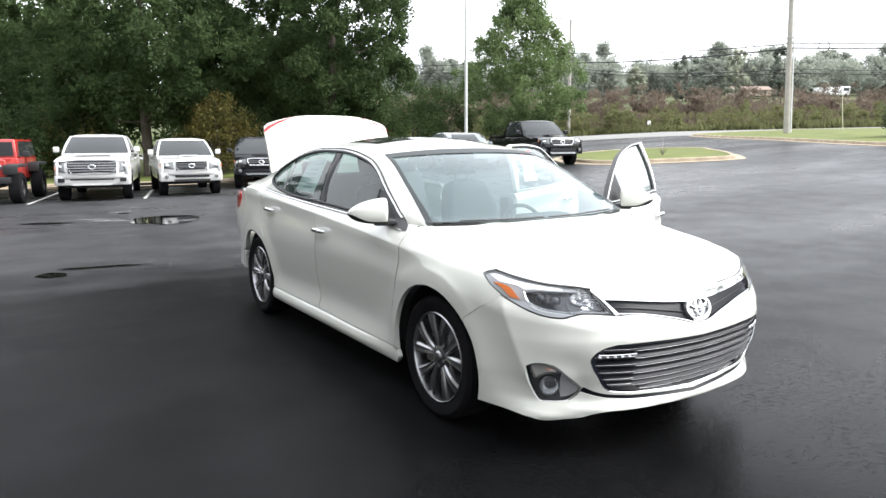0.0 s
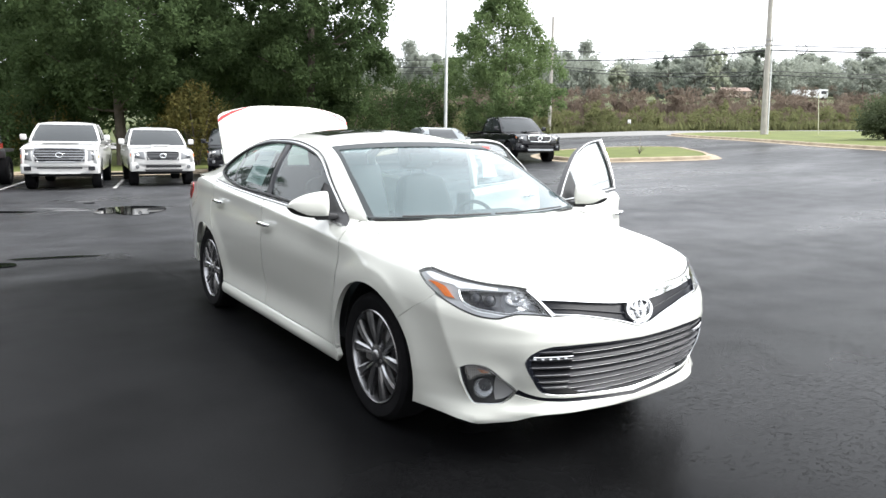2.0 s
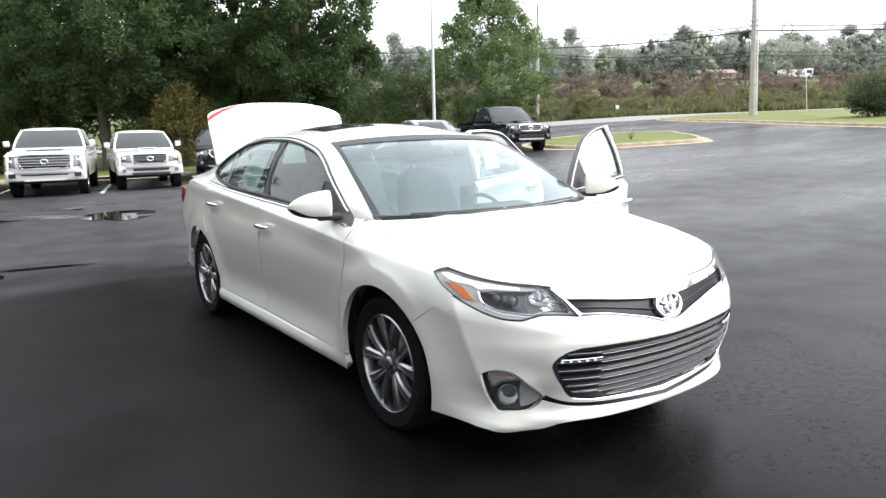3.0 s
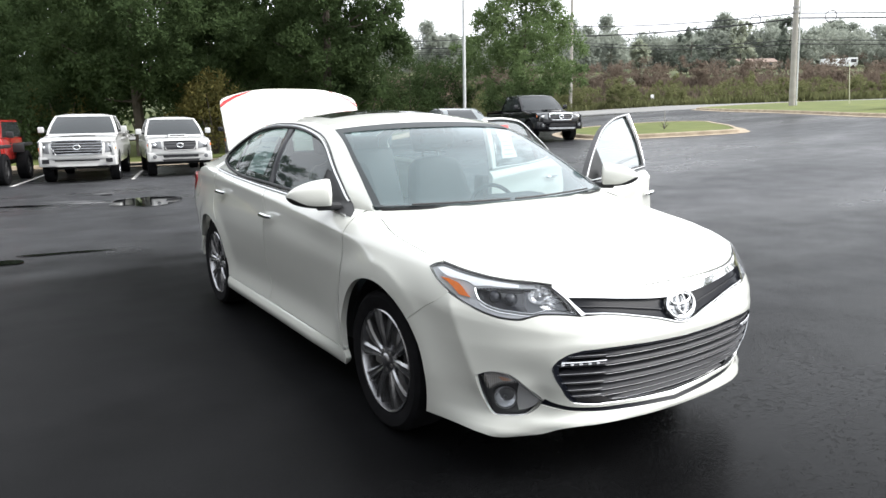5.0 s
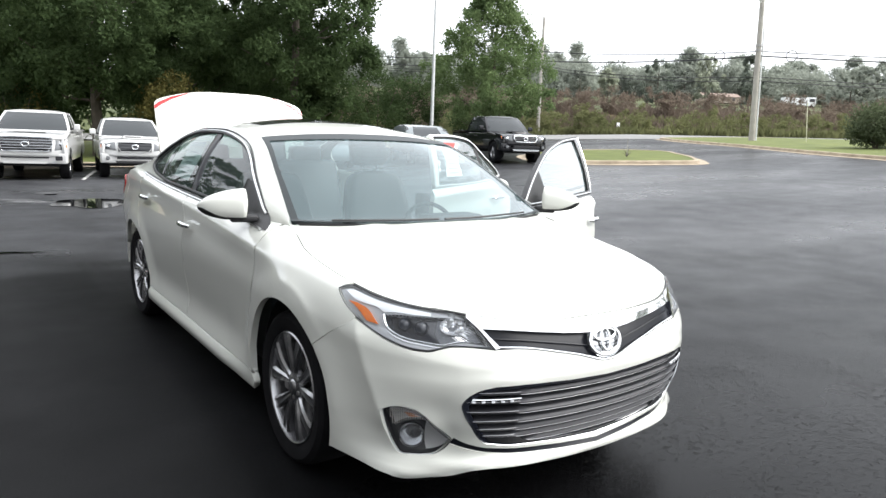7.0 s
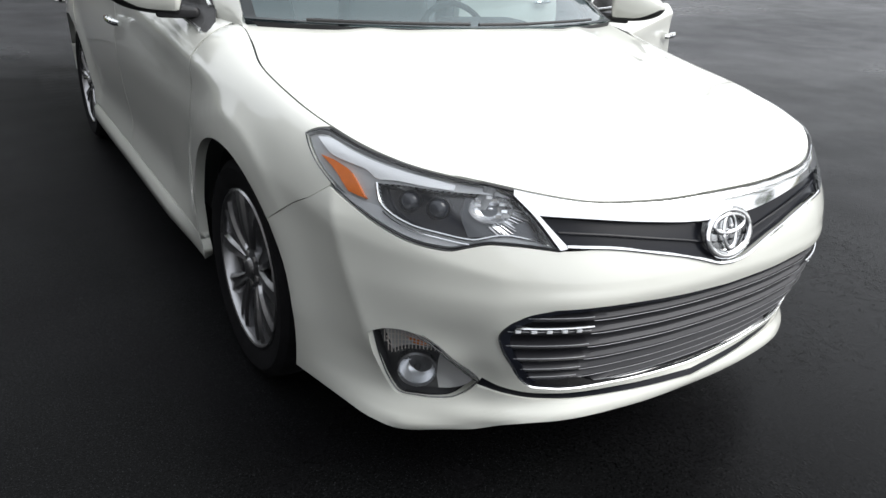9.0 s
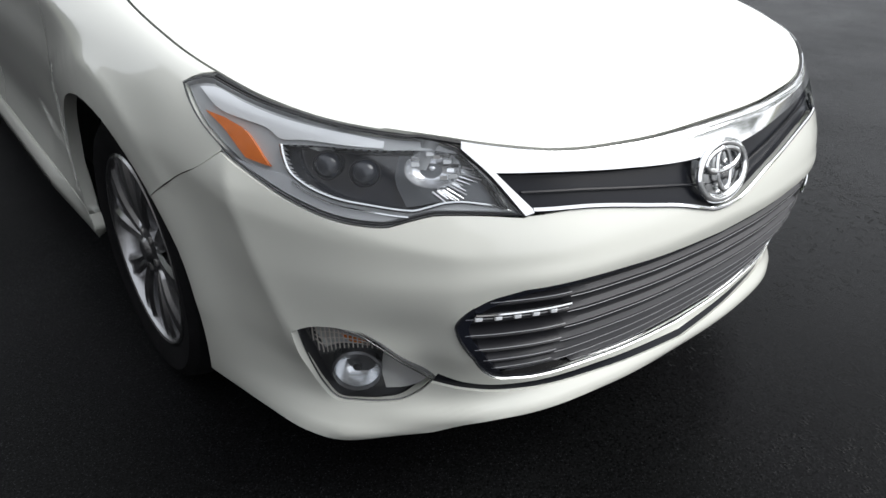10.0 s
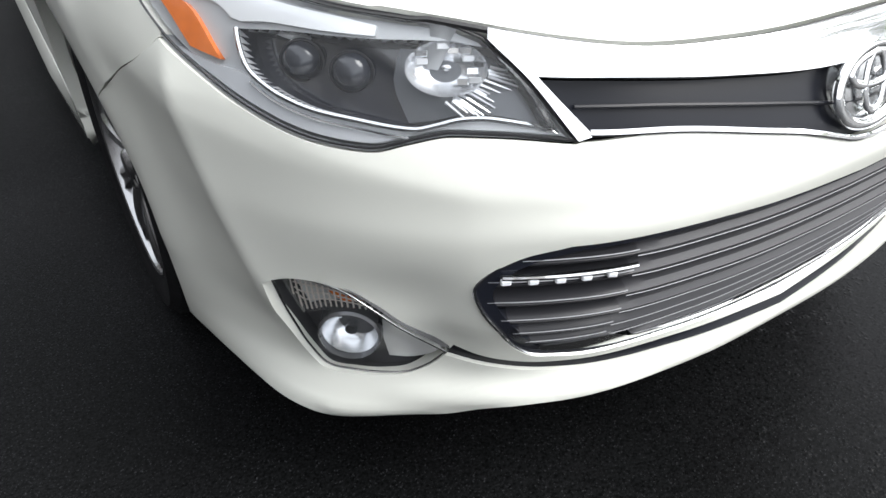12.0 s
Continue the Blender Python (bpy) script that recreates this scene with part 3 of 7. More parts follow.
# fenders, doors, quarters and sills; the right side is shut, the left doors stand open
FENDER = chain(run((1.050, .7565), (1.12, .791), (1.187, .836)), run((1.187, .836), (1.162, .851), (1.14, .8555)), [(p, float(skin(p, 1.985)[2])) for p in np.linspace(1.145, 1.83, 40)],
               [(p, float(skin(p, 1.997)[2])) for p in (1.84, 1.85, 1.86, 1.872)], run((1.877, .975), (1.878, .9), (1.888, .79), (1.945, .62), (1.975, .45), (1.96, .30), (1.93, .252)), run((1.925, .236), (PF + .38, .236)), arch(PF, 0 - 14, 137)[1:], run((PF - .285, .606), (1.16, .683), (1.10, .715), (1.049, .752)))
FENDER_OPEN = [q if q[0] < 1.775 or q[1] < .90 else (min(q[0], 1.775 + (.99 - q[1]) * 1.3), min(q[1], .945 - (q[0] - 1.775) * .3)) for q in FENDER]
DOOR_F = chain(run((1.886, .966), (1.886, .9), (1.896, .79), (1.953, .62), (1.983, .45), (1.968, .31)), run((1.968, .296), (2.5, .296), (3.072, .30)), run((3.072, .30), (3.085, .55), (3.062, .72), (3.045, .85), (3.058, .95), (3.09, 1.012)),
               [(p, float(skin(p, 1.99)[2])) for p in np.linspace(3.07, 1.9, 50)])
DOOR_R = chain(run((3.080, .30), (3.093, .55), (3.070, .72), (3.053, .85), (3.066, .95), (3.098, 1.012)), [(p, float(skin(p, 1.99)[2])) for p in np.linspace(3.11, 4.15, 44)],
               run((4.18, 1.05), (4.22, .93), (4.20, .80), (4.12, .70)), arch(PR, 118, 184, .40), run((PR - .405, .30), (3.080, .30))[::1])
QUARTER = chain([(p, float(skin(p, 1.99)[2])) for p in np.linspace(4.19, 4.62, 20)], run((4.62, 1.08), (4.74, 1.06)), run((4.745, 1.04), (4.70, .95), (4.74, .86), (4.86, .80)), run((4.86, .80), (4.84, .62), (PR + .358, .502)), arch(PR, 25.5, 118), run((4.128, .695), (4.208, .80), (4.228, .93), (4.188, 1.05)))
SILL = chain(run((1.935, .246), (1.972, .29)), run((1.972, .291), (2.5, .291), (3.08, .295), (PR - .40, .295)), run((PR - .40, .29), (PR - .385, .205)), run((PR - .385, .203), (3.0, .203), (1.95, .203)))


def swell(p, n, uv):
    """Flared wheel arches and the crease along the doors."""
    y, z = p[:, 1], p[:, 2]
    d = np.minimum(np.hypot(y, z - WHEEL_Z), np.hypot(y - 2.82, z - WHEEL_Z))
    out = .022 * np.exp(-((d - ARCH_R) / .085) ** 2) * np.clip((z - .27) / .15, 0, 1) + .006 * np.exp(-(np.hypot(z - .862 - .068 * y, .004) - .004) / .022) * np.clip((y + .1) / .4, 0, 1) - .006 * np.exp(-((z - .78 - .06 * y) / .045) ** 2) * np.clip((y - .1) / .4, 0, 1)
    out = out + .005 * np.exp(-(np.hypot(d - ARCH_R - .075, .004) - .004) / .016) * np.clip((z - .45) / .15, 0, 1)
    mid = np.clip((y - .44) / .35, 0, 1) * np.clip((2.46 - y) / .06, 0, 1)
    out = out + mid * (.020 * np.exp(-((z - .25) / .034) ** 4) - .016 * np.exp(-((z - .40) / .11) ** 2))
    return p + n * out[:, None]


def rounded(name, loop, right, **kw):
    return panel(name, flank, pz(loop, right), PAINT, sedan, shape=swell, **kw)


HINGE_F, HINGE_R = (.885, .40), (.90, 1.53)


def glasshouse(right):
    return (lambda y, v: house(y, v, -1)) if right else (lambda y, v: house(y, v, 1))


DLO_TOP = run((.46, .20), (.63, .56), (.83, .715), (1.05, .815), (1.34, .89), (1.75, .945), (2.15, .94), (2.42, .88), (2.61, .69), (2.69, .43), step=.04)
DLO_LOW = run((2.69, .43), (2.66, .22), (2.5, .08), (2.28, .025), (1.6, .015), (1.0, .015), (.62, .03), (.46, .09), (.46, .20), step=.04)
DLO = chain(DLO_TOP, DLO_LOW)
HS = (1.0, .36)


def split(loop, lo, hi):
    """The part of a loop between two slanted cuts y = lo(v), hi(v)."""
    return [(min(max(y, lo(v)), hi(v)), v) for y, v in loop]


def window_edge(loop, parent, trim):
    """The bright trim over the shut windows between a black gap line and a black seal."""
    out = lambda y, v, d: Vector(house(y, v, -1)) - Vector((d + .008 * max(0, 1 - v / .2), 0, -.005 * max(0, 1 - v / .2)))
    bm = bmesh.new()
    tube(bm, [out(y, v, .010) for y, v in trim], .0058, 6)
    part("window_trim", bm, BRIGHT_TRIM, parent)
    bm = bmesh.new()
    tube(bm, [out(y, v / HS[1], .004) for y, v in shrink(np.array(trim) * HS, -.010)], .0048, 6)
    part("door_seal", bm, TRIM_BLACK, parent)
    bm = bmesh.new()
    tube(bm, [Vector(house(y, v / HS[1], -1)) + Vector((.002, 0, 0)) for y, v in shrink(np.array(loop) * HS, .012)], .009, 6, closed=True)
    part("window_seal", bm, TRIM_BLACK, parent)


def leaf(y, v):
    """The pane's surface in the open doors, framed to their full height: v 0 at the belt."""
    y, v = np.asarray(y, float), np.asarray(v, float)
    return np.stack([.84 - .17 * v + .02 * np.sin(np.pi * np.clip(v, 0, 1)), y + 0 * v, 1.02 + .40 * v], -1)


LS = (1.0, .42)
FRAME_F = chain(run((.25, .09), (.43, .36), (.69, .64), (.90, .81), (1.08, .905), (1.34, 1.0), (1.55, 1.04), (1.72, 1.065), step=.04), run((1.72, 1.065), (1.64, .6), (1.585, .02), step=.06), run((1.585, .02), (.9, .0), (.36, .0), (.25, .09), step=.06))
FRAME_R = chain(run((1.60, .02), (1.66, .6), (1.74, 1.0), step=.06), run((1.74, 1.0), (1.98, 1.01), (2.14, .985), (2.27, .93), (2.33, .84), step=.04), run((2.33, .84), (2.40, .66), (2.57, .27), (2.585, .18), step=.04), run((2.585, .18), (2.5, .12), (2.3, .07), (1.60, .02), step=.06))


def open_panes(door_f, door_r):
    """Frames, seals, bright trims and panes of the two doors that stand open."""
    for door, outer, post in ((door_f, FRAME_F, lambda y, v: (min(y, 1.535 + .085 * v), v)), (door_r, FRAME_R, lambda y, v: (max(y, 1.655 + .13 * v), v))):
        inner = [post(y, v / LS[1]) for y, v in shrink(np.array(outer) * LS, .022)]
        panel("window_frame", leaf, outer, TRIM_BLACK if door is door_f else PAINT, door, holes=[inner], scale=LS, step=.05, depth=.03)
        for loop, r, lift, mat, nm in ((inner, .006, -.004, TRIM_BLACK, "window_seal"), ([(y, v / LS[1]) for y, v in shrink(np.array(outer) * LS, .013)], .0052, .004, BRIGHT_TRIM, "window_trim")):
            bm = bmesh.new()
            tube(bm, [Vector(leaf(y, v)) + Vector((lift, 0, 0)) for y, v in loop], r, 6, closed=True)
            part(nm, bm, mat, door)
        if door is door_f:
            panel("window", leaf, inner, SHEEN_GLASS, door, scale=LS, step=.06, lift=-.012, depth=0)
            panel("pillar_trim", leaf, [(1.535, .03), (1.58, .03), (1.70, 1.04), (1.62, 1.02)], GLOSS_BLACK, door, scale=LS, step=.06, lift=.003, depth=.01)
        else:
            panel("window", leaf, [(min(y, 2.315), v) for y, v in inner], SHEEN_GLASS, door, scale=LS, step=.06, lift=-.012, depth=0)
            panel("window_divider", leaf, [(2.31, .09), (2.345, .09), (2.345, .80), (2.31, .86)], TRIM_BLACK, door, scale=LS, step=.06, lift=-.002, depth=.012)
            panel("quarter_window", leaf, [(2.35, .12), (2.54, .20), (2.53, .27), (2.37, .64), (2.35, .68)], SHEEN_GLASS, door, scale=LS, step=.06, lift=-.012, depth=0)


def glass_set(parent_f, parent_r, right):
    if not right:
        return open_panes(parent_f, parent_r)
    surf = glasshouse(True)
    cut = lambda y0, k: (lambda v: y0 + k * v)
    for nm, lo, hi, par in (("window", cut(0, 0), cut(1.50, .16), parent_f), ("window", cut(1.60, .16), cut(2.27, .25), parent_r), ("quarter_window", cut(2.30, .25), cut(4, 0), parent_r)):
        lp = split(DLO, lo, hi)
        lp = [q for i, q in enumerate(lp) if math.hypot(q[0] - lp[i - 1][0], q[1] - lp[i - 1][1]) > 1e-3]
        panel(nm, surf, shrink(lp, .004), WINDOW, par, scale=HS, step=.06, lift=-.012, depth=0, flip=True)
    pill = [(1.505, .05), (1.595, .05), (1.60 + .16 * .92, .92), (1.50 + .16 * .92, .92)]
    panel("pillar_trim", surf, pill, GRILLE_BLACK, parent_f, scale=HS, step=.05, lift=-.004, depth=.01, flip=right)
    div = [(2.27 + .25 * .12, .12), (2.30 + .25 * .12, .12), (2.30 + .25 * .9, .9), (2.27 + .25 * .9, .9)]
    panel("window_divider", surf, div, GLOSS_BLACK, parent_r, scale=HS, step=.05, lift=-.006, depth=.01, flip=right)
    window_edge(DLO, parent_f, DLO_TOP[1:])


def door_handle(door, p, z, right):
    s = -1 if right else 1
    c = line_on(flank, [(s * p, wz(p, z) / 2)], .012)[0]
    bm = bmesh.new()
    tube(bm, [c + Vector((s * (.022 - .022 * (2 * k - 1) ** 4), (k - .5) * .20, .004 * math.sin(k * 3))) for k in np.linspace(0, 1, 13)], [.010 + .006 * math.sin(math.pi * k) for k in np.linspace(0, 1, 13)], 10)
    part("handle", bm, CHROME, door, "chrome pull handle")


def side_mirror(door, right):
    """A tapering shell, tall at its root and pointed at its tip, white above and black below, on a black foot."""
    s = -1 if right else 1
    m = Matrix.Translation((s * .972, .555 if right else .49, 1.06)) @ Matrix.Rotation(s * radians(16), 4, "Z") @ Matrix.Diagonal((s, 1, 1, 1))
    ks = [0, .012, .04, .1, .2, .32, .45, .56, .66, .75, .83, .9, .95, .985, 1.0]
    n, split_at = 32, 19
    verts, faces = [], []
    for k in ks:
        end = min(1, (k / .05 + .12) ** .5)
        up, down = .077 * max(.0004, 1 - k ** 2.1) ** .62 * end, (.074 - .012 * k) * max(.0004, 1 - k ** 3.2) ** .55 * end
        dep = (.066 - .020 * k) * end * max(.0009, 1 - k ** 6) ** .5
        cz, cy = -.010 * k, .022 * k ** 2
        b = radians(46 - 40 * min(1, max(0, (k - .5) / .4)) ** 1.3)
        for q in [-b + (math.pi + 2 * b) * i / split_at for i in range(split_at)] + [math.pi + b + (math.pi - 2 * b) * i / (n - split_at) for i in range(n - split_at)]:
            c, d = math.cos(q), math.sin(q)
            verts.append(m @ Vector((-.110 + .226 * k, cy + dep * abs(c) ** .75 * (1 if c > 0 else -1), cz + (up if d > 0 else down) * abs(d) ** .8 * (1 if d > 0 else -1))))
    for r in range(len(ks) - 1):
        for i in range(n):
            faces.append((r * n + i, r * n + (i + 1) % n, (r + 1) * n + (i + 1) % n, (r + 1) * n + i))
    faces += [tuple(range(n)), tuple(range((len(ks) - 1) * n, len(ks) * n))]
    low = lambda f: len(f) == 4 and f[0] % n >= split_at
    used = lambda fs: (sorted({i for f in fs for i in f}), fs)
    for name, mat, sel, lab in (("mirror_housing", PAINT, [f for f in faces if not low(f)], "rounded white mirror housing"), ("mirror_skirt", TRIM_BLACK, [f for f in faces if low(f)], "")):
        ids, fs = used(sel)
        at = {v: i for i, v in enumerate(ids)}
        link(name, [verts[i] for i in ids], [tuple(at[i] for i in f) for f in fs], mat, door, lab)
    bm = bmesh.new()
    box(bm, (-.158, -.034, -.082), (-.03, .042, -.048), .015, 3, m)
    part("mirror_foot", bm, TRIM_BLACK, door)
    bm = bmesh.new()
    box(bm, (-.092, .046, -.050), (.030, .058, .040), .02, 3, m)
    part("mirror_glass", bm, CHROME, door)


for right in (True, False):
    s = -1 if right else 1
    fender = rounded("fender", FENDER if right else FENDER_OPEN, right, step=.025, depth=.03)
    door_f = rounded("front_door", DOOR_F, right, step=.03, depth=.035)
    door_r = rounded("rear_door", DOOR_R, right, step=.03, depth=.035)
    rounded("rear_quarter", QUARTER, right, step=.03, depth=.03)
    rounded("sill", SILL, right, step=.03, depth=.03)
    panel("inner_door", flank, pz(shrink(DOOR_F, .01), right), CABIN, door_f, lift=-.10, depth=0, step=.06)
    panel("inner_door", flank, pz(shrink(DOOR_R, .01), right), CABIN, door_r, lift=-.10, depth=0, step=.06)
    glass_set(door_f, door_r, right)
    door_handle(door_f, 2.965, .858, right)
    door_handle(door_r, 3.975, .922, right)
    side_mirror(door_f, right)
    # black bars along the door gaps, standing in for the shade between panels
    for lp in (run((1.882, .955), (1.882, .9), (1.892, .79), (1.949, .62), (1.979, .45), (1.964, .31)), run((3.076, .30), (3.089, .55), (3.066, .72), (3.049, .85), (3.062, .95), (3.090, 1.0))):
        bm = bmesh.new()
        tube(bm, line_on(lambda p, w: swell(flank(p, w), np.c_[np.sign(np.atleast_1d(p)), np.zeros((len(np.atleast_1d(p)), 2))], None), np.array(pz(lp, right)), -.009), .0075, 6)
        if right:
            part("door_seal", bm, TRIM_BLACK, sedan)
    # the sail at the mirror's root, the seal and the bright trim along the belt
    if right:
        low_line = run((1.890, .949), (1.925, .953), (1.97, .957), (2.25, .981), (2.73, .998), (3.44, 1.024), (3.8, 1.040), (4.1, 1.059), (4.25, 1.070), step=.03)
        panel("belt_seal", flank, pz(chain([q for q in low_line if q[0] > 1.93], [(p, float(skin(p, 1.995)[2])) for p in np.linspace(4.25, 2.02, 74)]), True), TRIM_BLACK, door_f, lift=.006, depth=.004, step=.02)
        bm = bmesh.new()
        belt = line_on(flank, [(-p, float(wz(p, z)) / 2) for p, z in low_line], .006)
        tube(bm, belt[2:], .0062, 6)
        part("belt_trim", bm, BRIGHT_TRIM, door_f)
    if right:
        foot, n = Vector((-.842, .325, .953)), 12
        front = [Vector(house(y, v, -1)) + Vector((-.012, 0, 0)) for y, v in run((.72, .62), (.63, .56), (.46, .20), step=.05)]
        front = [front[int(k * (len(front) - 1))] for k in np.linspace(0, 1, n)] + [front[-1].lerp(foot, k) for k in np.linspace(.2, 1, 5)]
        rear = [Vector(house(.80, .58, -1)).lerp(Vector(house(.80, .0, -1)), k) + Vector((-.012, 0, 0)) for k in np.linspace(0, 1, n)]
        tail = [b for b in belt if b.y < .80][::-1]
        rear += [tail[min(len(tail) - 1, int(k * len(tail)))] + Vector((-.006, 0, .004)) for k in np.linspace(.2, .8, 4)] + [foot.copy()]
        rows = [[a.lerp(b, k) for k in (0, .25, .5, .75, 1)] for a, b in zip(front, rear)]
        link("mirror_sail", [v for r in rows for v in r] + [v + Vector((.014, 0, 0)) for r in rows for v in r], [(r * 5 + i, r * 5 + i + 1, r * 5 + i + 6, r * 5 + i + 5) for r in range(len(rows) - 1) for i in range(4)]
             + [(r * 5 + e, r * 5 + 5 + e, r * 5 + 5 + e + len(rows) * 5, r * 5 + e + len(rows) * 5) for r in range(len(rows) - 1) for e in (0, 4)], TRIM_BLACK, door_f)
    else:
        panel("mirror_sail", leaf, [(.27, .08), (.36, .01), (.66, .02), (.60, .50), (.43, .33)], TRIM_BLACK, door_f, scale=LS, step=.04, lift=.004, depth=.012)
    if right:
        ring = chain(run((.25, -.07), (3.32, -.07)), run((3.32, -.07), (3.32, 1.0)), run((3.32, 1.0), (.305, 1.0)), run((.305, 1.0), (.25, -.07)))
        panel("roof_side", glasshouse(right), ring, PAINT, sedan, holes=[DLO], scale=HS, step=.04, depth=.015, flip=right)
    else:
        rail = chain(run((.29, .0), (.42, .0)), run((.42, .0), (.55, .55), (.75, .84), (1.1, .94), (1.9, .965), (2.4, .955), (2.75, .8), (2.9, .3), (2.95, 0)), run((2.95, 0), (3.32, 0)), run((3.32, 0), (3.32, 1)), run((3.32, 1), (.29, 1)), run((.29, 1), (.29, 0)))
        panel("roof_side", glasshouse(right), rail, PAINT, sedan, scale=HS, step=.04, depth=.015)
        for door, (hx, hy), deg in ((door_f, HINGE_F, 63), (door_r, HINGE_R, 69)):
            door.matrix_basis = Matrix.Translation((hx, hy, 0)) @ Matrix.Rotation(-radians(deg), 4, "Z") @ Matrix.Translation((-hx, -hy, 0))
            tagged(door, "white door swung wide open")
    # window sticker inside the rear pane
    surf = glasshouse(right) if right else leaf
    spot = [(1.80, .16), (2.14, .18), (2.22, .82), (1.88, .82)] if right else [(1.80, .22), (2.02, .22), (2.07, .80), (1.85, .80)]
    paper = panel("window_sticker", surf, spot, PAPER, door_r, scale=HS, step=.1, lift=-.03 if right else -.008, depth=0, flip=right, label="white printed window sticker")
    panel("sticker_header", surf, [(1.88, .71), (2.18, .71), (2.20, .80), (1.89, .80)] if right else [(1.86, .72), (2.00, .72), (2.06, .86), (1.87, .86)], RED_TAG if not right else LAMP_GREY, paper, scale=HS, step=.1, lift=-.027 if right else -.005, depth=0, flip=right)
    for k in range(5):
        v0 = (.60 if right else .62) - .085 * k
        y0 = 1.83 + .125 * v0 if right else 1.815 + .085 * v0
        panel("printed_line", surf, [(y0, v0), (y0 + (.24 if k % 2 else .16), v0), (y0 + (.24 if k % 2 else .16), v0 + .022), (y0, v0 + .022)] if right else [(y0, v0), (y0 + .14, v0), (y0 + .14, v0 + .018), (y0, v0 + .018)], LAMP_GREY, paper, scale=HS, step=.1, lift=-.027 if right else -.005, depth=0, flip=right)

# rear bumper, tail lamps, boot
rear = chain(run((4.745, 1.03), (4.71, .95), (4.75, .87), (4.87, .81)), run((4.868, .80), (4.848, .62), (PR + .364, .494)), arch(PR, 24, 2), run((PR + .39, .335), (5.2, .335), (P_END, .34)), run((P_END, .26), (P_END, .95)), run((P_END, .96), (5.4, .97), (5.1, 1.0), (4.745, 1.03)))
for right in (True, False):
    panel("rear_bumper", flank, pz(rear, right), PAINT, sedan, step=.03, depth=.02, shape=swell)
    lamp = chain(run((4.87, .965), (4.885, 1.01), (4.90, 1.018)), run((4.90, 1.018), (5.1, 1.005)), run((5.1, 1.005), (5.08, .90), (4.97, .86)), run((4.97, .86), (4.90, .90), (4.87, .965)))
    panel("tail_lamp", flank, pz(lamp, right), RED, sedan, step=.03, lift=.003, depth=.02, label="red tail lamp")


def lid_at(x, t):
    """The raised boot lid: t up from the hinge."""
    return np.stack([.975 * x - .03, 3.12 + .16 * t - .07 * np.sin(t * 2.4) + .06 * x ** 2, 1.05 + .645 * t - t * (.05 * x ** 2 + .065 * np.clip((np.abs(x) - .18) / .44, 0, 1.2) ** 2)], -1)


lid_loop = chain(run((-.48, .06), (0, .02), (.48, .06)), run((.48, .06), (.575, .12), (.61, .24), (.622, .42), (.632, .7), (.635, .92)), run((.635, .92), (.62, .98), (.57, 1.0), (0, 1.0), (-.57, 1.0), (-.62, .98), (-.635, .92)), run((-.635, .92), (-.632, .7), (-.622, .42), (-.61, .24), (-.575, .12), (-.48, .06)))
boot_lid = panel("boot_lid", lid_at, lid_loop, PAINT, sedan, scale=(1, .7), step=.04, depth=.04, flip=False, label="white boot lid raised upright")
panel("lid_lining", lid_at, shrink(lid_loop, .03), CABIN_DARK, boot_lid, scale=(1, .7), step=.1, lift=-.05, depth=0)
for s in (-1, 1):
    lp = [(s * .632, .878), (s * .634, .922), (s * .60, .953), (s * .50, .983), (s * .36, .996), (s * .38, .985), (s * .50, .952), (s * .58, .915)]
    panel("lid_lamp", lid_at, lp if s > 0 else lp[::-1], RED, boot_lid, scale=(1, .7), step=.03, lift=.006, depth=.01, label="red reflector strip")
    bm = bmesh.new()
    tube(bm, [(s * .50, 3.40, 1.02), (s * .51, 3.32, 1.10), (s * .53, 3.25, 1.22)], .012, 8)
    part("lid_strut", bm, TRIM_BLACK, boot_lid)
link("boot_floor", [(-.7, 3.0, .62), (.7, 3.0, .62), (.7, 3.85, .62), (-.7, 3.85, .62)], [(0, 1, 2, 3)], CABIN_DARK, sedan)

# roof, screens
WS = (.6, 1.0)
screen_loop = chain(run((-.996, .268), (0, .268), (.996, .268), step=.05), run((.996, .268), (.996, 1.045)), run((.996, 1.045), (0, 1.045), (-.996, 1.045), step=.05), run((-.996, 1.045), (-.996, .268)))
windscreen = panel("windscreen", top, screen_loop, SCREEN, sedan, scale=WS, step=.06, lift=-.004, depth=0)
frit = chain(run((-.955, .292), (0, .281), (.955, .292), step=.05), run((.955, .292), (.966, .7), (.958, .968)), run((.958, .968), (0, .962), (-.958, .968), step=.05), run((-.958, .968), (-.966, .7), (-.955, .292)))
panel("screen_border", top, screen_loop, SHADE, windscreen, holes=[frit], scale=WS, step=.04, lift=.001, depth=0)
roof_loop = chain(run((-.998, 1.055), (0, 1.055), (.998, 1.055), step=.05), run((.998, 1.055), (.998, 2.52)), run((.998, 2.52), (0, 2.52), (-.998, 2.52), step=.05), run((-.998, 2.52), (-.998, 1.055)))
hole = chain(run((-.80, 1.40), (0, 1.37), (.80, 1.40)), run((.80, 1.40), (.80, 2.25)), run((.80, 2.25), (-.80, 2.25)), run((-.80, 2.25), (-.80, 1.40)))
roof = panel("roof", top, roof_loop, PAINT, sedan, holes=[hole], scale=WS, step=.05, depth=.012)
panel("sunroof", top, shrink(hole, .006), GLOSS_BLACK, roof, scale=WS, step=.06, lift=.002, depth=.02, label="dark glass sunroof")
panel("headliner", top, [(a * .97, y) for a, y in roof_loop], HEADLINING, sedan, scale=WS, step=.1, lift=-.035, depth=0)
panel("rear_window", top, [(-.93, 2.54), (.93, 2.54), (.93, 3.2), (-.93, 3.2)], WINDOW, sedan, scale=WS, step=.08, lift=-.003, depth=0)
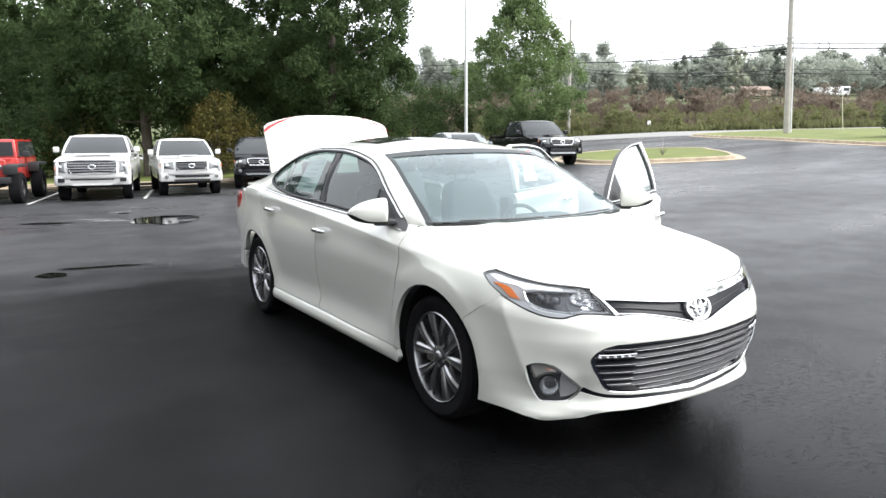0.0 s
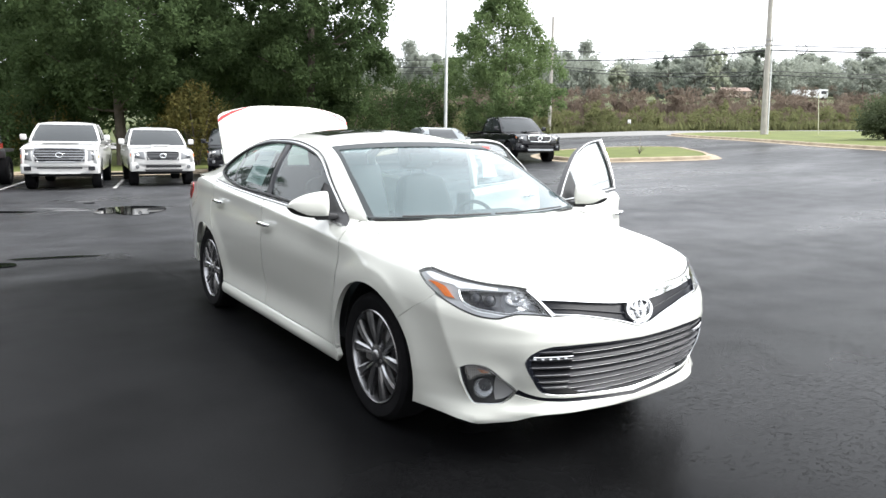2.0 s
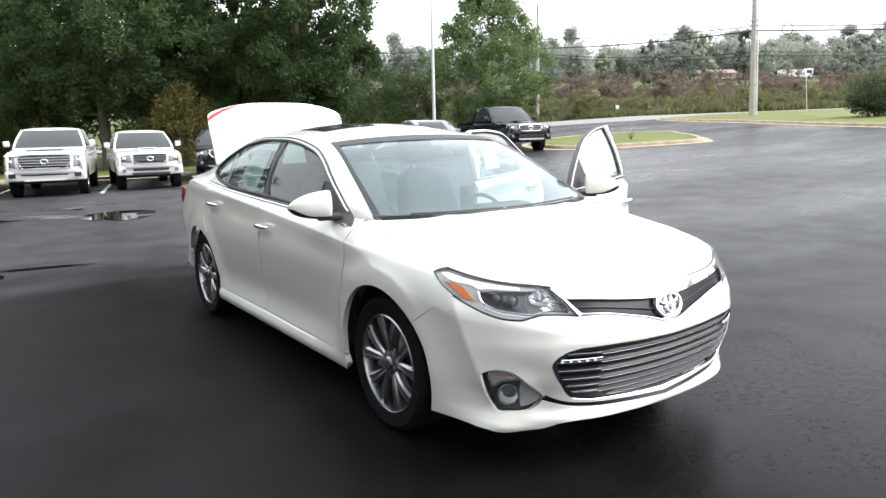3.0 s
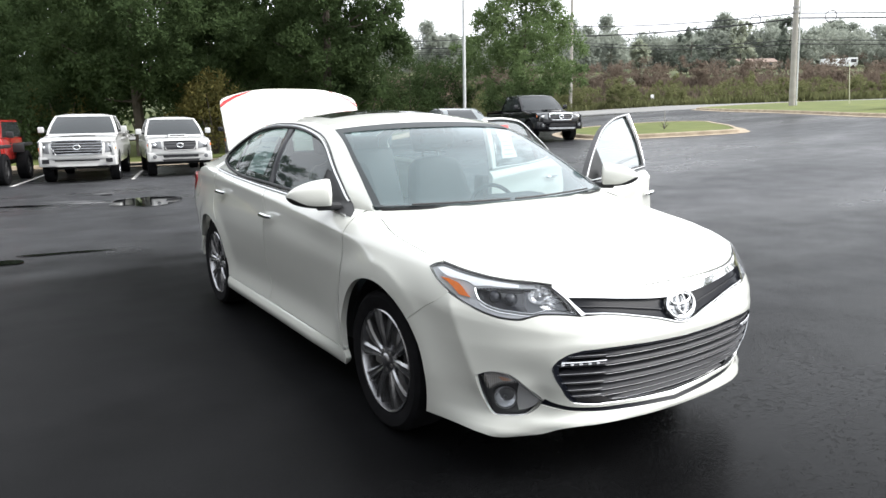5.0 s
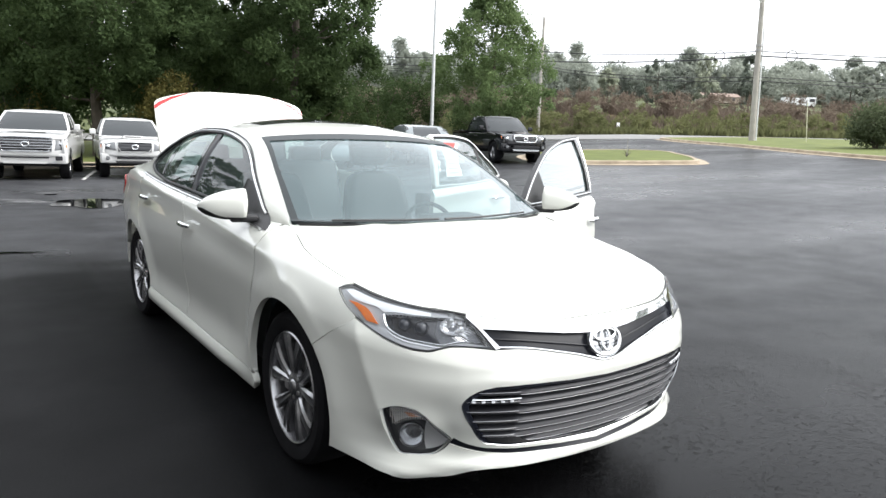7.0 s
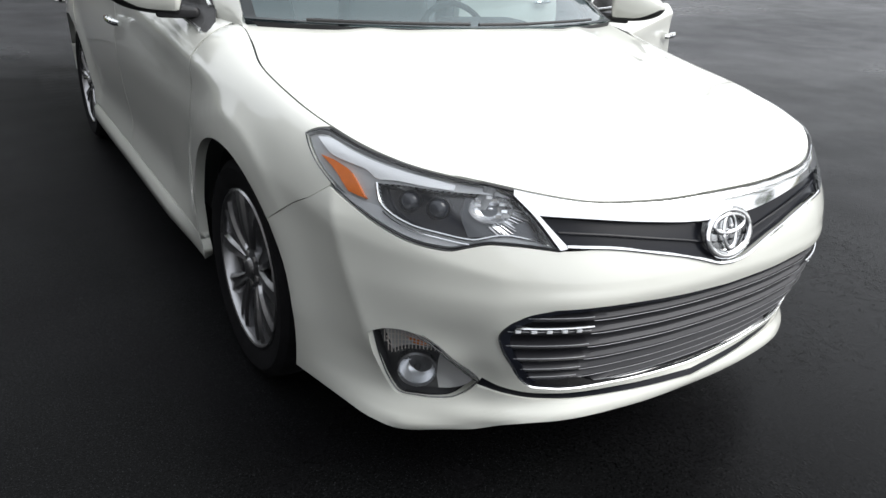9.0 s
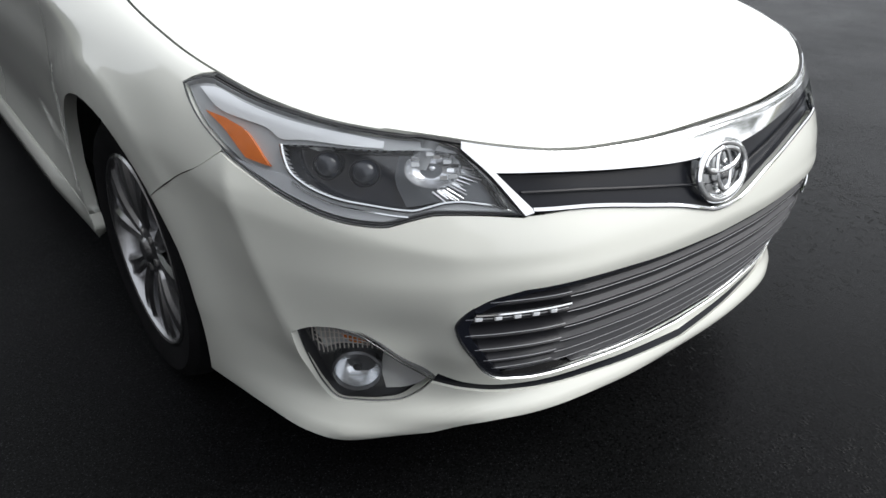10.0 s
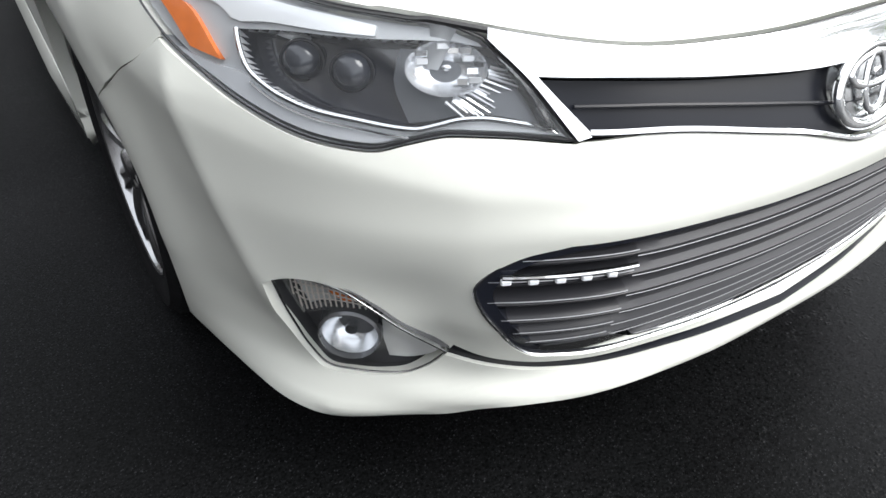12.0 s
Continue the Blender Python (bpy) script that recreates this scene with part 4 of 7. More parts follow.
for s in (-1, 1):
    panel("rear_pillar", top, [(s * .93, 2.52), (s * 1.0, 2.52), (s * 1.0, 3.32), (s * .93, 3.32)][::s], PAINT, sedan, scale=WS, step=.05, depth=.01)

# wheels
def wheel(x, y, s):
    """s: -1 for the car's right."""
    hub = thing("wheel", "", "")
    for k in ("label", "category"):
        if k in hub:
            del hub[k]
    hub.parent = sedan
    hub.matrix_basis = Matrix.Translation((x, y, WHEEL_Z)) @ Matrix.Diagonal((s, 1, 1, 1))
    bm = bmesh.new()
    lathe(bm, [(-.11, .235), (-.108, .26), (-.112, .30), (-.095, .322), (-.06, .331), (.06, .331), (.095, .322), (.111, .30), (.107, .265), (.098, .243), (.085, .238)], 72)
    part("tyre", bm, RUBBER, hub)
    bm = bmesh.new()
    lathe(bm, [(.098, .241), (.103, .236), (.100, .231), (.085, .226), (.05, .222), (-.05, .215), (-.1, .225)], 72)
    rim = part("rim", bm, ALLOY, hub)
    for k in range(5):
        for d in (-1, 1):
            bm = bmesh.new()
            q0, q1 = radians(72 * k + 90 + d * 9), radians(72 * k + 90 + d * 18)
            n = 9
            rings = []
            for i in range(n):
                u = i / (n - 1)
                r = .045 + .185 * u
                q = q0 + (q1 - q0) * u ** .8
                w = .015 + .022 * u ** 1.3
                xo = .078 + .016 * math.sin(u * 2.2)
                c = Vector((0, math.cos(q) * r, math.sin(q) * r))
                t = Vector((0, -math.sin(q), math.cos(q)))
                rings.append([bm.verts.new(c + t * e * w + Vector((xo + h, 0, 0))) for e, h in ((-1, -.035), (-.95, -.006), (-.55, .003), (0, -.001), (.55, .003), (.95, -.006), (1, -.035))])
            for r0, r1 in zip(rings, rings[1:]):
                for j in range(6):
                    bm.faces.new((r0[j], r0[j + 1], r1[j + 1], r1[j]))
            part("spoke", bm, ALLOY, rim)
    bm = bmesh.new()
    lathe(bm, [(.098, .0001), (.099, .022), (.096, .028), (.088, .034), (.082, .062), (.06, .066)], 32)
    part("hub_cap", bm, ALLOY, rim)
    for k in range(5):
        bm = bmesh.new()
        q = radians(72 * k + 54)
        lathe(bm, [(.088, .0001), (.088, .009), (.07, .0105)], 10, centre=(0, .047 * math.cos(q), .047 * math.sin(q)))
        part("wheel_nut", bm, STEEL, rim)
    bm = bmesh.new()
    lathe(bm, [(.02, .05), (.025, .15), (.0, .15), (-.002, .05)], 40)
    part("brake_disc", bm, STEEL, hub)
    bm = bmesh.new()
    lathe(bm, [(-.06, .0001), (-.06, .216)], 40)
    part("wheel_back", bm, UNDER, hub)
    bm = bmesh.new()
    box(bm, (-.01, .08, -.06), (.06, .165, .08), .012)
    part("brake_caliper", bm, STEEL, hub)
    return hub


for y in (0, 2.82):
    for s in (-1, 1):
        wheel(s * .771, y, s)
        bm = bmesh.new()
        rings = []
        for q in np.linspace(radians(-12), radians(192), 25):
            c = (math.cos(q) * .40 + y, math.sin(q) * .40 + WHEEL_Z)
            rings.append([bm.verts.new((s * x, c[0], c[1])) for x in (.835, .6)])
        for r0, r1 in zip(rings, rings[1:]):
            bm.faces.new((r0[0], r0[1], r1[1], r1[0]))
        bm.faces.new([r[1] for r in rings])
        part("wheel_liner", bm, UNDER, sedan)

# headlamps
def headlamp(right):
    s = -1 if right else 1
    body = panel("headlamp", flank, pz(shrink(HEADLIGHT, -.002), right), LAMP_GREY, sedan, lift=-.06, depth=-.06, step=.02, label="clear wraparound headlamp with amber reflector")
    foot = run((.935, .780), (.926, .762), (.911, .742), (.88, .725), (.835, .712), (.76, .703), (.69, .697), (.665, .702), (.64, .708), (.615, .710), (.57, .705), (.542, .700), (.522, .693), step=.008)
    tip = run((.522, .693), (.556, .740), (.60, .779))
    bez = chain(foot, tip, run((.60, .779), (.65, .785), (.75, .786), (.85, .786), (.935, .780)))
    bezel = panel("bezel", flank, pz(bez, right), LAMP_DARK, body, lift=-.048, depth=-.034, step=.02)
    line = [(s * a, float(wz(a, z)) / 2) for a, z in chain(foot, tip)]
    bm = bmesh.new()
    tube(bm, line_on(flank, line, -.009), .0032, 6)
    part("bezel_edge", bm, CHROME, body)
    line = [(s * a, float(wz(a, z - .0085)) / 2) for a, z in foot if .69 < a < .905]
    bm = bmesh.new()
    tube(bm, line_on(flank, line, -.007), .0020, 6)
    part("bezel_edge", bm, CHROME, body)
    panel("lamp_surround", flank, pz(shrink(HEADLIGHT, .004), right), LAMP_MID, body, holes=[pz(bez, right)], lift=-.013, depth=.02, step=.015)
    blade = chain(run((1.150, .838), (1.12, .842), (1.037, .830), (.94, .817), (.841, .808), (.79, .804), (.742, .798)), run((.742, .798), (.742, .788), (.80, .789), (.888, .791), (.935, .787), (.965, .799), (1.02, .806), (1.08, .812), (1.150, .838)))
    panel("chrome_blade", flank, pz(blade, right), BRIGHT, body, lift=-.008, depth=.035, step=.02)
    amb = chain(run((1.112, .806), (1.066, .803)), run((1.066, .803), (1.012, .791), (.947, .744)), run((.947, .744), (.998, .750)), run((.998, .750), (1.058, .786), (1.112, .806)))
    panel("amber_reflector", flank, pz(amb, right), AMBER, body, lift=-.005, depth=.02, step=.02, label="amber reflector")
    low = chain(run((1.03, .746), (.97, .727), (.90, .704), (.82, .685), (.745, .680), (.70, .689), step=.01), run((.70, .689), (.76, .696), (.835, .705), (.88, .717), (.915, .735), (.95, .737), (1.03, .746), step=.01))
    panel("lower_blade", flank, pz(low, right), LAMP_SILVER, body, lift=-.009, depth=.01, step=.02)
    for p, z, r in ((.848, .756, .025), (.775, .750, .025)):
        c = line_on(flank, [(s * p, wz(p, z) / 2)], -.030)[0]
        bm = bmesh.new()
        lathe(bm, [(-.010, .0001), (-.007, r * .5), (.002, r * .85), (.014, r)], 24, "y")
        m = Matrix.Translation(c) @ Matrix.Rotation(s * radians(28), 4, "Z")
        bmesh.ops.transform(bm, matrix=m, verts=bm.verts)
        lens = part("projector", bm, PROJECTOR, bezel, "dark glass projector")
        bm = bmesh.new()
        tube(bm, [m @ Vector((math.cos(q) * r, .008, math.sin(q) * r)) for q in np.linspace(0, 2 * math.pi, 24, endpoint=False)], .0016, 6, closed=True)
        part("projector_ring", bm, SLAT_END, body)
    field = chain(run((.70, .702), (.666, .707), (.641, .713), (.61, .715), (.569, .710), (.535, .703)), run((.535, .703), (.562, .740), (.603, .775), (.62, .779)), run((.62, .779), (.715, .782)), run((.715, .782), (.722, .75), (.70, .702)))
    panel("reflector_field", flank, pz(field, right), LAMP_SMOKE, bezel, lift=-.040, depth=0, step=.02)
    # the main-beam bowl: a smooth dish with bright tiles over it, and flutes fanning out to the inner tip
    c = line_on(flank, [(s * .655, wz(.655, .760) / 2)], -.020)[0]
    m = Matrix.Translation(c) @ Matrix.Rotation(s * radians(34), 4, "Z") @ Matrix.Rotation(radians(-16), 4, "X") @ Matrix.Diagonal((1.30, 1, .86, 1))
    bm = bmesh.new()
    lathe(bm, [(-.003, .036), (.007, .032), (.015, .023), (.021, .013), (.023, .005), (.010, .004), (.008, .0001)], 40, "y")
    bmesh.ops.transform(bm, matrix=m, verts=bm.verts)
    bowl = part("reflector_bowl", bm, FACET, body, "bright reflector bowl")
    for k in range(11):
        q = radians(20 + 21 * k)
        r, d = (.029, .004) if k % 2 else (.023, .011)
        bm = bmesh.new()
        box(bm, (-.0055, -.001, -.0042), (.0055, .001, .0042), .0008, 1, m @ Matrix.Translation((s * r * math.cos(q), d - .002, r * math.sin(q))) @ Matrix.Rotation(.25 * math.sin(3.1 * k), 4, "X") @ Matrix.Rotation(.3 * math.sin(2.3 * k + 1), 4, "Z"))
        part("reflector_tile", bm, CHROME if k % 3 else BRIGHT, bowl)
    for k in range(16):
        u = k / 15
        p0, z0 = .655 - .060 * u + .005 * math.sin(5.1 * k), .727 + .022 * u + .014 * u * u
        long = .018 + .020 * abs(math.sin(2.7 * k + .5))
        p1, z1 = p0 - long, z0 - long * (.18 + .5 * (1 - u))
        bm = bmesh.new()
        tube(bm, line_on(flank, [(s * p0, float(wz(p0, z0)) / 2), (s * p1, float(wz(p1, z1)) / 2)], -.031), [.0024, .0010], 5)
        part("reflector_flute", bm, FACET if k % 3 else LAMP_SILVER, body)
    panel("lens", flank, pz(shrink(HEADLIGHT, .003), right), LENS, body, lift=.0025, depth=.004, step=.02)
    bm = bmesh.new()
    tube(bm, line_on(flank, np.array(pz(shrink(HEADLIGHT, .001), right)), -.002), .002, 6, closed=True)
    part("seal", bm, TRIM_BLACK, body)


def fog_lamp(right):
    s = -1 if right else 1
    body = panel("fog_lamp", flank, pz(shrink(FOG, -.003), right), FOG_DARK, sedan, lift=-.034, depth=-.03, step=.015, label="fog lamp in a dark triangular bezel with amber signal")
    bm = bmesh.new()
    tube(bm, line_on(flank, np.array(pz(shrink(FOG, .002), right)), -.002), .0018, 6, closed=True)
    part("bezel_edge", bm, SATIN, body)
    # the sloping inner wedge of the bezel
    wedge = chain(run((.735, .425), (.70, .400), (.655, .353)), run((.655, .353), (.672, .326), (.705, .303), (.74, .294)), run((.74, .294), (.748, .33), (.745, .38), (.735, .425)))
    lean_in = lambda p, n, uv: p - n * (.026 * np.clip((np.abs(uv[:, 0]) - .655) / .09, 0, 1) ** .8)[:, None]
    panel("bezel_wedge", flank, pz(wedge, right), FOG_METAL, body, lift=-.003, depth=.03, step=.012, shape=lean_in)
    sig = chain(run((.893, .442), (.868, .452), (.835, .456), (.785, .449), (.74, .421)), run((.74, .421), (.785, .414), (.825, .402), (.868, .378)), run((.868, .378), (.88, .41), (.893, .442)))
    lens = panel("signal_lens", flank, pz(sig, right), LENS, body, lift=-.008, depth=.02, step=.015)
    panel("signal_bowl", flank, pz(shrink(sig, .003), right), FOG_METAL, lens, lift=-.026, depth=0, step=.012)
    panel("signal_bulb", flank, pz(chain(run((.825, .436), (.79, .434), (.765, .426)), run((.765, .426), (.80, .418), (.825, .436))), right), AMBER, lens, lift=-.020, depth=0, step=.02)
    up_, lo_ = curve((.74, .420), (.785, .445), (.835, .452), (.868, .448), (.888, .440)), curve((.74, .420), (.785, .416), (.825, .405), (.868, .383), (.888, .43))
    for k in range(15):
        p = .752 + .0092 * k
        bm = bmesh.new()
        tube(bm, line_on(flank, [(s * p, wz(p, z) / 2) for z in np.linspace(float(lo_(p)), float(up_(p)), 4)], -.013), .0014, 5)
        part("signal_rib", bm, LENS_RIB, lens)
    for k in range(3):
        u = .3 + .25 * k
        run_ = [(p, float(lo_(p)) + (float(up_(p)) - float(lo_(p))) * u) for p in np.linspace(.765, .878, 10)]
        bm = bmesh.new()
        tube(bm, line_on(flank, [(s * p, wz(p, z) / 2) for p, z in run_], -.0145), .0010, 5)
        part("signal_rib", bm, LENS_RIB, lens)
    c = line_on(flank, [(s * .795, wz(.795, .352) / 2)], -.012)[0]
    m = Matrix.Translation(c) @ Matrix.Rotation(s * radians(36), 4, "Z")
    bm = bmesh.new()
    lathe(bm, [(.034, .0001), (.031, .018), (.020, .032), (.0, .041)], 40, "y")
    bmesh.ops.transform(bm, matrix=m, verts=bm.verts)
    bowl = part("lamp_bowl", bm, FACET, body)
    for k in range(9):
        q = radians(20 + 17.5 * k)
        bm = bmesh.new()
        tube(bm, [m @ Vector((r * math.cos(q), d, r * math.sin(q))) for r, d in ((.017, .027), (.030, .018), (.039, .001))], .0016, 5)
        part("bowl_flute", bm, CHROME, bowl)
    bm = bmesh.new()
    lathe(bm, [(-.002, .0405), (-.010, .0430), (-.006, .0465), (.03, .0475)], 40, "y")
    bmesh.ops.transform(bm, matrix=m, verts=bm.verts)
    part("lamp_rim", bm, FOG_DARK, body)
    bm = bmesh.new()
    lathe(bm, [(-.014, .0001), (-.012, .022), (-.004, .041)], 32, "y")
    bmesh.ops.transform(bm, matrix=m, verts=bm.verts)
    part("lamp_glass", bm, LENS, bowl)
    bm = bmesh.new()
    lathe(bm, [(.006, .0001), (.006, .009), (.025, .009)], 16, "y")
    bmesh.ops.transform(bm, matrix=m, verts=bm.verts)
    part("lamp_shield", bm, SATIN, bowl)


for right in (True, False):
    headlamp(right)
    fog_lamp(right)

# underside and cabin
bm = bmesh.new()
box(bm, (-.58, -.80, .24), (.58, 3.85, .34), .03)
part("underbody", bm, UNDER, sedan)
bm = bmesh.new()
box(bm, (-.62, -.70, .30), (.62, .12, .66), .05)
part("engine_bay", bm, UNDER, sedan)
bm = bmesh.new()
box(bm, (-.74, .20, .30), (.74, 2.9, .36), .02)
part("cabin_floor", bm, CABIN_DARK, sedan)
bm = bmesh.new()
box(bm, (-.70, .16, .60), (.70, .62, .95), .10, 4)
for v in bm.verts:
    v.co.z += .02 * math.cos(v.co.x * 2.2) - .10 * max(0, v.co.y - .35)
dash = part("dashboard", bm, CABIN, sedan)
bm = bmesh.new()
box(bm, (.18, .52, .86), (.56, .70, .97), .04, 3)
part("binnacle", bm, CABIN_DARK, dash)
bm = bmesh.new()
box(bm, (-.12, .5, .36), (.12, 1.6, .62), .04, 3)
part("console", bm, CABIN, sedan)
STEER = Matrix.Translation((.37, .80, .83)) @ Matrix.Rotation(radians(68), 4, "X")
bm = bmesh.new()
tube(bm, [(.185 * math.cos(q), .185 * math.sin(q), 0) for q in np.linspace(0, 2 * math.pi, 40, endpoint=False)], .013, 10, closed=True)
bmesh.ops.transform(bm, matrix=STEER, verts=bm.verts)
steer = part("steering_wheel", bm, CABIN_DARK, sedan)
bm = bmesh.new()
box(bm, (-.07, -.07, -.03), (.07, .05, .02), .025, 3)
for q in (0, 180, 270):
    box(bm, (.05, -.018, -.012), (.175, .018, .008), .006, 2, Matrix.Rotation(radians(q), 4, "Z"))
bmesh.ops.transform(bm, matrix=STEER, verts=bm.verts)
part("steering_hub", bm, SATIN, steer)


def seat(x, y, wide=.27):
    bm = bmesh.new()
    box(bm, (x - wide, y - .28, .40), (x + wide, y + .26, .62), .07, 4)
    squab = part("seat", bm, LEATHER, sedan, "grey leather seat")
    tilt = Matrix.Translation((x, y + .26, .56)) @ Matrix.Rotation(radians(-16), 4, "X")
    bm = bmesh.new()
    box(bm, (-wide, -.07, 0), (wide, .07, .62), .068, 4, tilt)
    bmesh.ops.subdivide_edges(bm, edges=[e for e in bm.edges if e.calc_length() > .2], cuts=5, use_grid_fill=True)
    for v in bm.verts:
        k = min(1, max(0, (v.co.z - .60) / .55))
        v.co.y -= .05 * ((v.co.x - x) / wide) ** 2
        v.co.x = x + (v.co.x - x) * (1 - .30 * k ** 2)
        v.co.z -= .05 * k * ((v.co.x - x) / wide) ** 2
    part("backrest", bm, LEATHER, squab)
    bm = bmesh.new()
    box(bm, (-.135, -.055, .66), (.135, .045, .85), .05, 4, tilt)
    part("headrest", bm, LEATHER, squab)
    bm = bmesh.new()
    for e in (-.06, .06):
        tube(bm, [tilt @ Vector((e, 0, .55)), tilt @ Vector((e, 0, .70))], .008, 8)
    part("headrest_posts", bm, SATIN, squab)


seat(-.37, 1.15)
seat(.37, 1.15)
bm = bmesh.new()
box(bm, (-.66, 1.95, .38), (.66, 2.45, .62), .08, 4)
bench = part("rear_bench", bm, LEATHER, sedan)
bm = bmesh.new()
box(bm, (-.64, -.08, 0), (.64, .08, .66), .06, 4, Matrix.Translation((0, 2.45, .56)) @ Matrix.Rotation(radians(-22), 4, "X"))
part("bench_back", bm, LEATHER, bench)
for x in (-.38, .38):
    bm = bmesh.new()
    box(bm, (x - .13, 2.62, 1.14), (x + .13, 2.74, 1.29), .045, 4)
    part("headrest", bm, LEATHER, bench)
bm = bmesh.new()
box(bm, (-.115, .88, 1.27), (.115, .92, 1.335), .018, 3)
part("inner_mirror", bm, CABIN_DARK, sedan)
bm = bmesh.new()
box(bm, (-.06, 2.72, .95), (.72, 3.2, 1.02), .01)
box(bm, (-.72, 2.72, .95), (-.06, 3.2, 1.02), .01)
part("parcel_shelf", bm, CABIN_DARK, sedan)
for s in (-1, 1):
    bm = bmesh.new()
    box(bm, (s * .80 - .03, 1.50, .30), (s * .80 + .03, 1.62, 1.0), .02)
    part("door_pillar", bm, CABIN_DARK, sedan)

# ---- the ground ----
def lot_z(x, y=0):
    """The lot is level round the sedan, dips a little to the parking row and climbs gently towards the street."""
    x = np.asarray(x, float)
    k = np.clip((x - 5) / 1.5, -30, 30)
    z = .047 * np.log1p(np.exp(k)) * 1.5
    z = np.where(z > 2.6, 2.6 + .4 * np.tanh((z - 2.6) / .8), z)
    u, v = np.clip((np.asarray(y, float) - 6) / 12, 0, 1), np.clip((12 - x) / 8, 0, 1)
    return z - .2 * u * u * (3 - 2 * u) * v * v * (3 - 2 * v)


def ground_z(x, y):
    x, y = np.asarray(x, float), np.asarray(y, float)
    s = .52 * x + .85 * y
    z = lot_z(x, y)
    bank = np.clip((s - 66) / 9, 0, 1)
    k = np.clip((.85 * x - .52 * y - 16) / 26, 0, 1)          # the road climbs along its way
    return z + .5 * k * np.clip((s - 53) / 10, 0, 1) + (2.4 - .5 * k) * bank * bank * (3 - 2 * bank) + .11 * np.clip(s - 75, 0, 45)


def asphalt():
    """Rain-dark asphalt: stone grain, drier pale bands and wet glossy ones."""
    m = bpy.data.materials.new("wet_asphalt")
    m.use_nodes = True
    N, L = m.node_tree.nodes, m.node_tree.links
    b = N["Principled BSDF"]
    co = N.new("ShaderNodeTexCoord")

    def noise_at(scale, detail, stretch=(1, 1, 1)):
        mp, n = N.new("ShaderNodeMapping"), N.new("ShaderNodeTexNoise")
        mp.inputs["Scale"].default_value = stretch
        L.new(co.outputs["Object"], mp.inputs[0])
        L.new(mp.outputs[0], n.inputs["Vector"])
        n.inputs["Scale"].default_value, n.inputs["Detail"].default_value = scale, detail
        return n.outputs[0]

    def ramp(src, a, b_, lo, hi):
        r = N.new("ShaderNodeMapRange")
        L.new(src, r.inputs[0])
        for i, v in enumerate((a, b_, lo, hi)):
            r.inputs[i + 1].default_value = v
        return r.outputs[0]

    def times(p, q):
        k = N.new("ShaderNodeMath")
        k.operation = "MULTIPLY"
        L.new(p, k.inputs[0])
        L.new(q, k.inputs[1])
        return k.outputs[0]

    wet = ramp(noise_at(.20, 4, (.55, 1.5, 1)), .40, .62, 0, 1)
    grain = ramp(noise_at(190, 2), .3, .75, .45, 1.7)
    fleck = ramp(noise_at(300, 1), .66, .72, 1.0, 4.5)
    patch = ramp(noise_at(1.3, 5), .3, .7, .75, 1.25)
    # a broad patch that has dried off in front of the parking row, with a ragged edge
    shift, size, rag = N.new("ShaderNodeMapping"), N.new("ShaderNodeVectorMath"), N.new("ShaderNodeMath")
    shift.vector_type = "TEXTURE"
    shift.inputs["Location"].default_value, shift.inputs["Scale"].default_value = (1.5, 14.3, 0), (14, 9.2, 50)
    L.new(co.outputs["Object"], shift.inputs[0])
    size.operation = "LENGTH"
    L.new(shift.outputs[0], size.inputs[0])
    rag.operation = "MULTIPLY_ADD"
    L.new(noise_at(.33, 5, (.6, 1.4, 1)), rag.inputs[0])
    rag.inputs[1].default_value = .7
    L.new(size.outputs["Value"], rag.inputs[2])
    # and another pale patch on the open side of the lot
    shift2, size2, rag2, most = N.new("ShaderNodeMapping"), N.new("ShaderNodeVectorMath"), N.new("ShaderNodeMath"), N.new("ShaderNodeMath")
    shift2.vector_type = "TEXTURE"
    shift2.inputs["Location"].default_value, shift2.inputs["Scale"].default_value = (16, 7, 0), (13, 11, 50)
    L.new(co.outputs["Object"], shift2.inputs[0])
    size2.operation = "LENGTH"
    L.new(shift2.outputs[0], size2.inputs[0])
    rag2.operation = "MULTIPLY_ADD"
    L.new(noise_at(.25, 5, (.6, 1.4, 1)), rag2.inputs[0])
    rag2.inputs[1].default_value = .9
    L.new(size2.outputs["Value"], rag2.inputs[2])
    most.operation = "MAXIMUM"
    L.new(ramp(rag.outputs[0], 1.24, 1.40, 1, 0), most.inputs[0])
    L.new(ramp(rag2.outputs[0], 1.1, 1.7, .8, 0), most.inputs[1])
    dry = most.outputs[0]
    base = N.new("ShaderNodeMath")
    base.operation = "MULTIPLY_ADD"
    L.new(dry, base.inputs[0])
    base.inputs[1].default_value = .043
    L.new(ramp(wet, 0, 1, .0105, .0062), base.inputs[2])
    # a smooth, darker strip along the sedan's kerb side, ragged where it meets the worn coarse asphalt
    part_, edge_ = N.new("ShaderNodeSeparateXYZ"), N.new("ShaderNodeMath")
    L.new(co.outputs["Object"], part_.inputs[0])
    edge_.operation = "MULTIPLY_ADD"
    L.new(noise_at(.45, 5), edge_.inputs[0])
    edge_.inputs[1].default_value = 1.6
    L.new(part_.outputs["X"], edge_.inputs[2])
    worn = ramp(edge_.outputs[0], .3, 1.5, 0, 1)
    tone = times(times(times(times(grain, fleck), patch), base.outputs[0]), ramp(worn, 0, 1, .75, 1.0))
    rgb = N.new("ShaderNodeCombineColor")
    for i, k in enumerate((.98, 1.0, 1.06)):
        q = N.new("ShaderNodeMath")
        q.operation = "MULTIPLY"
        q.inputs[1].default_value = k
        L.new(tone, q.inputs[0])
        L.new(q.outputs[0], rgb.inputs[i])
    L.new(rgb.outputs[0], b.inputs["Base Color"])
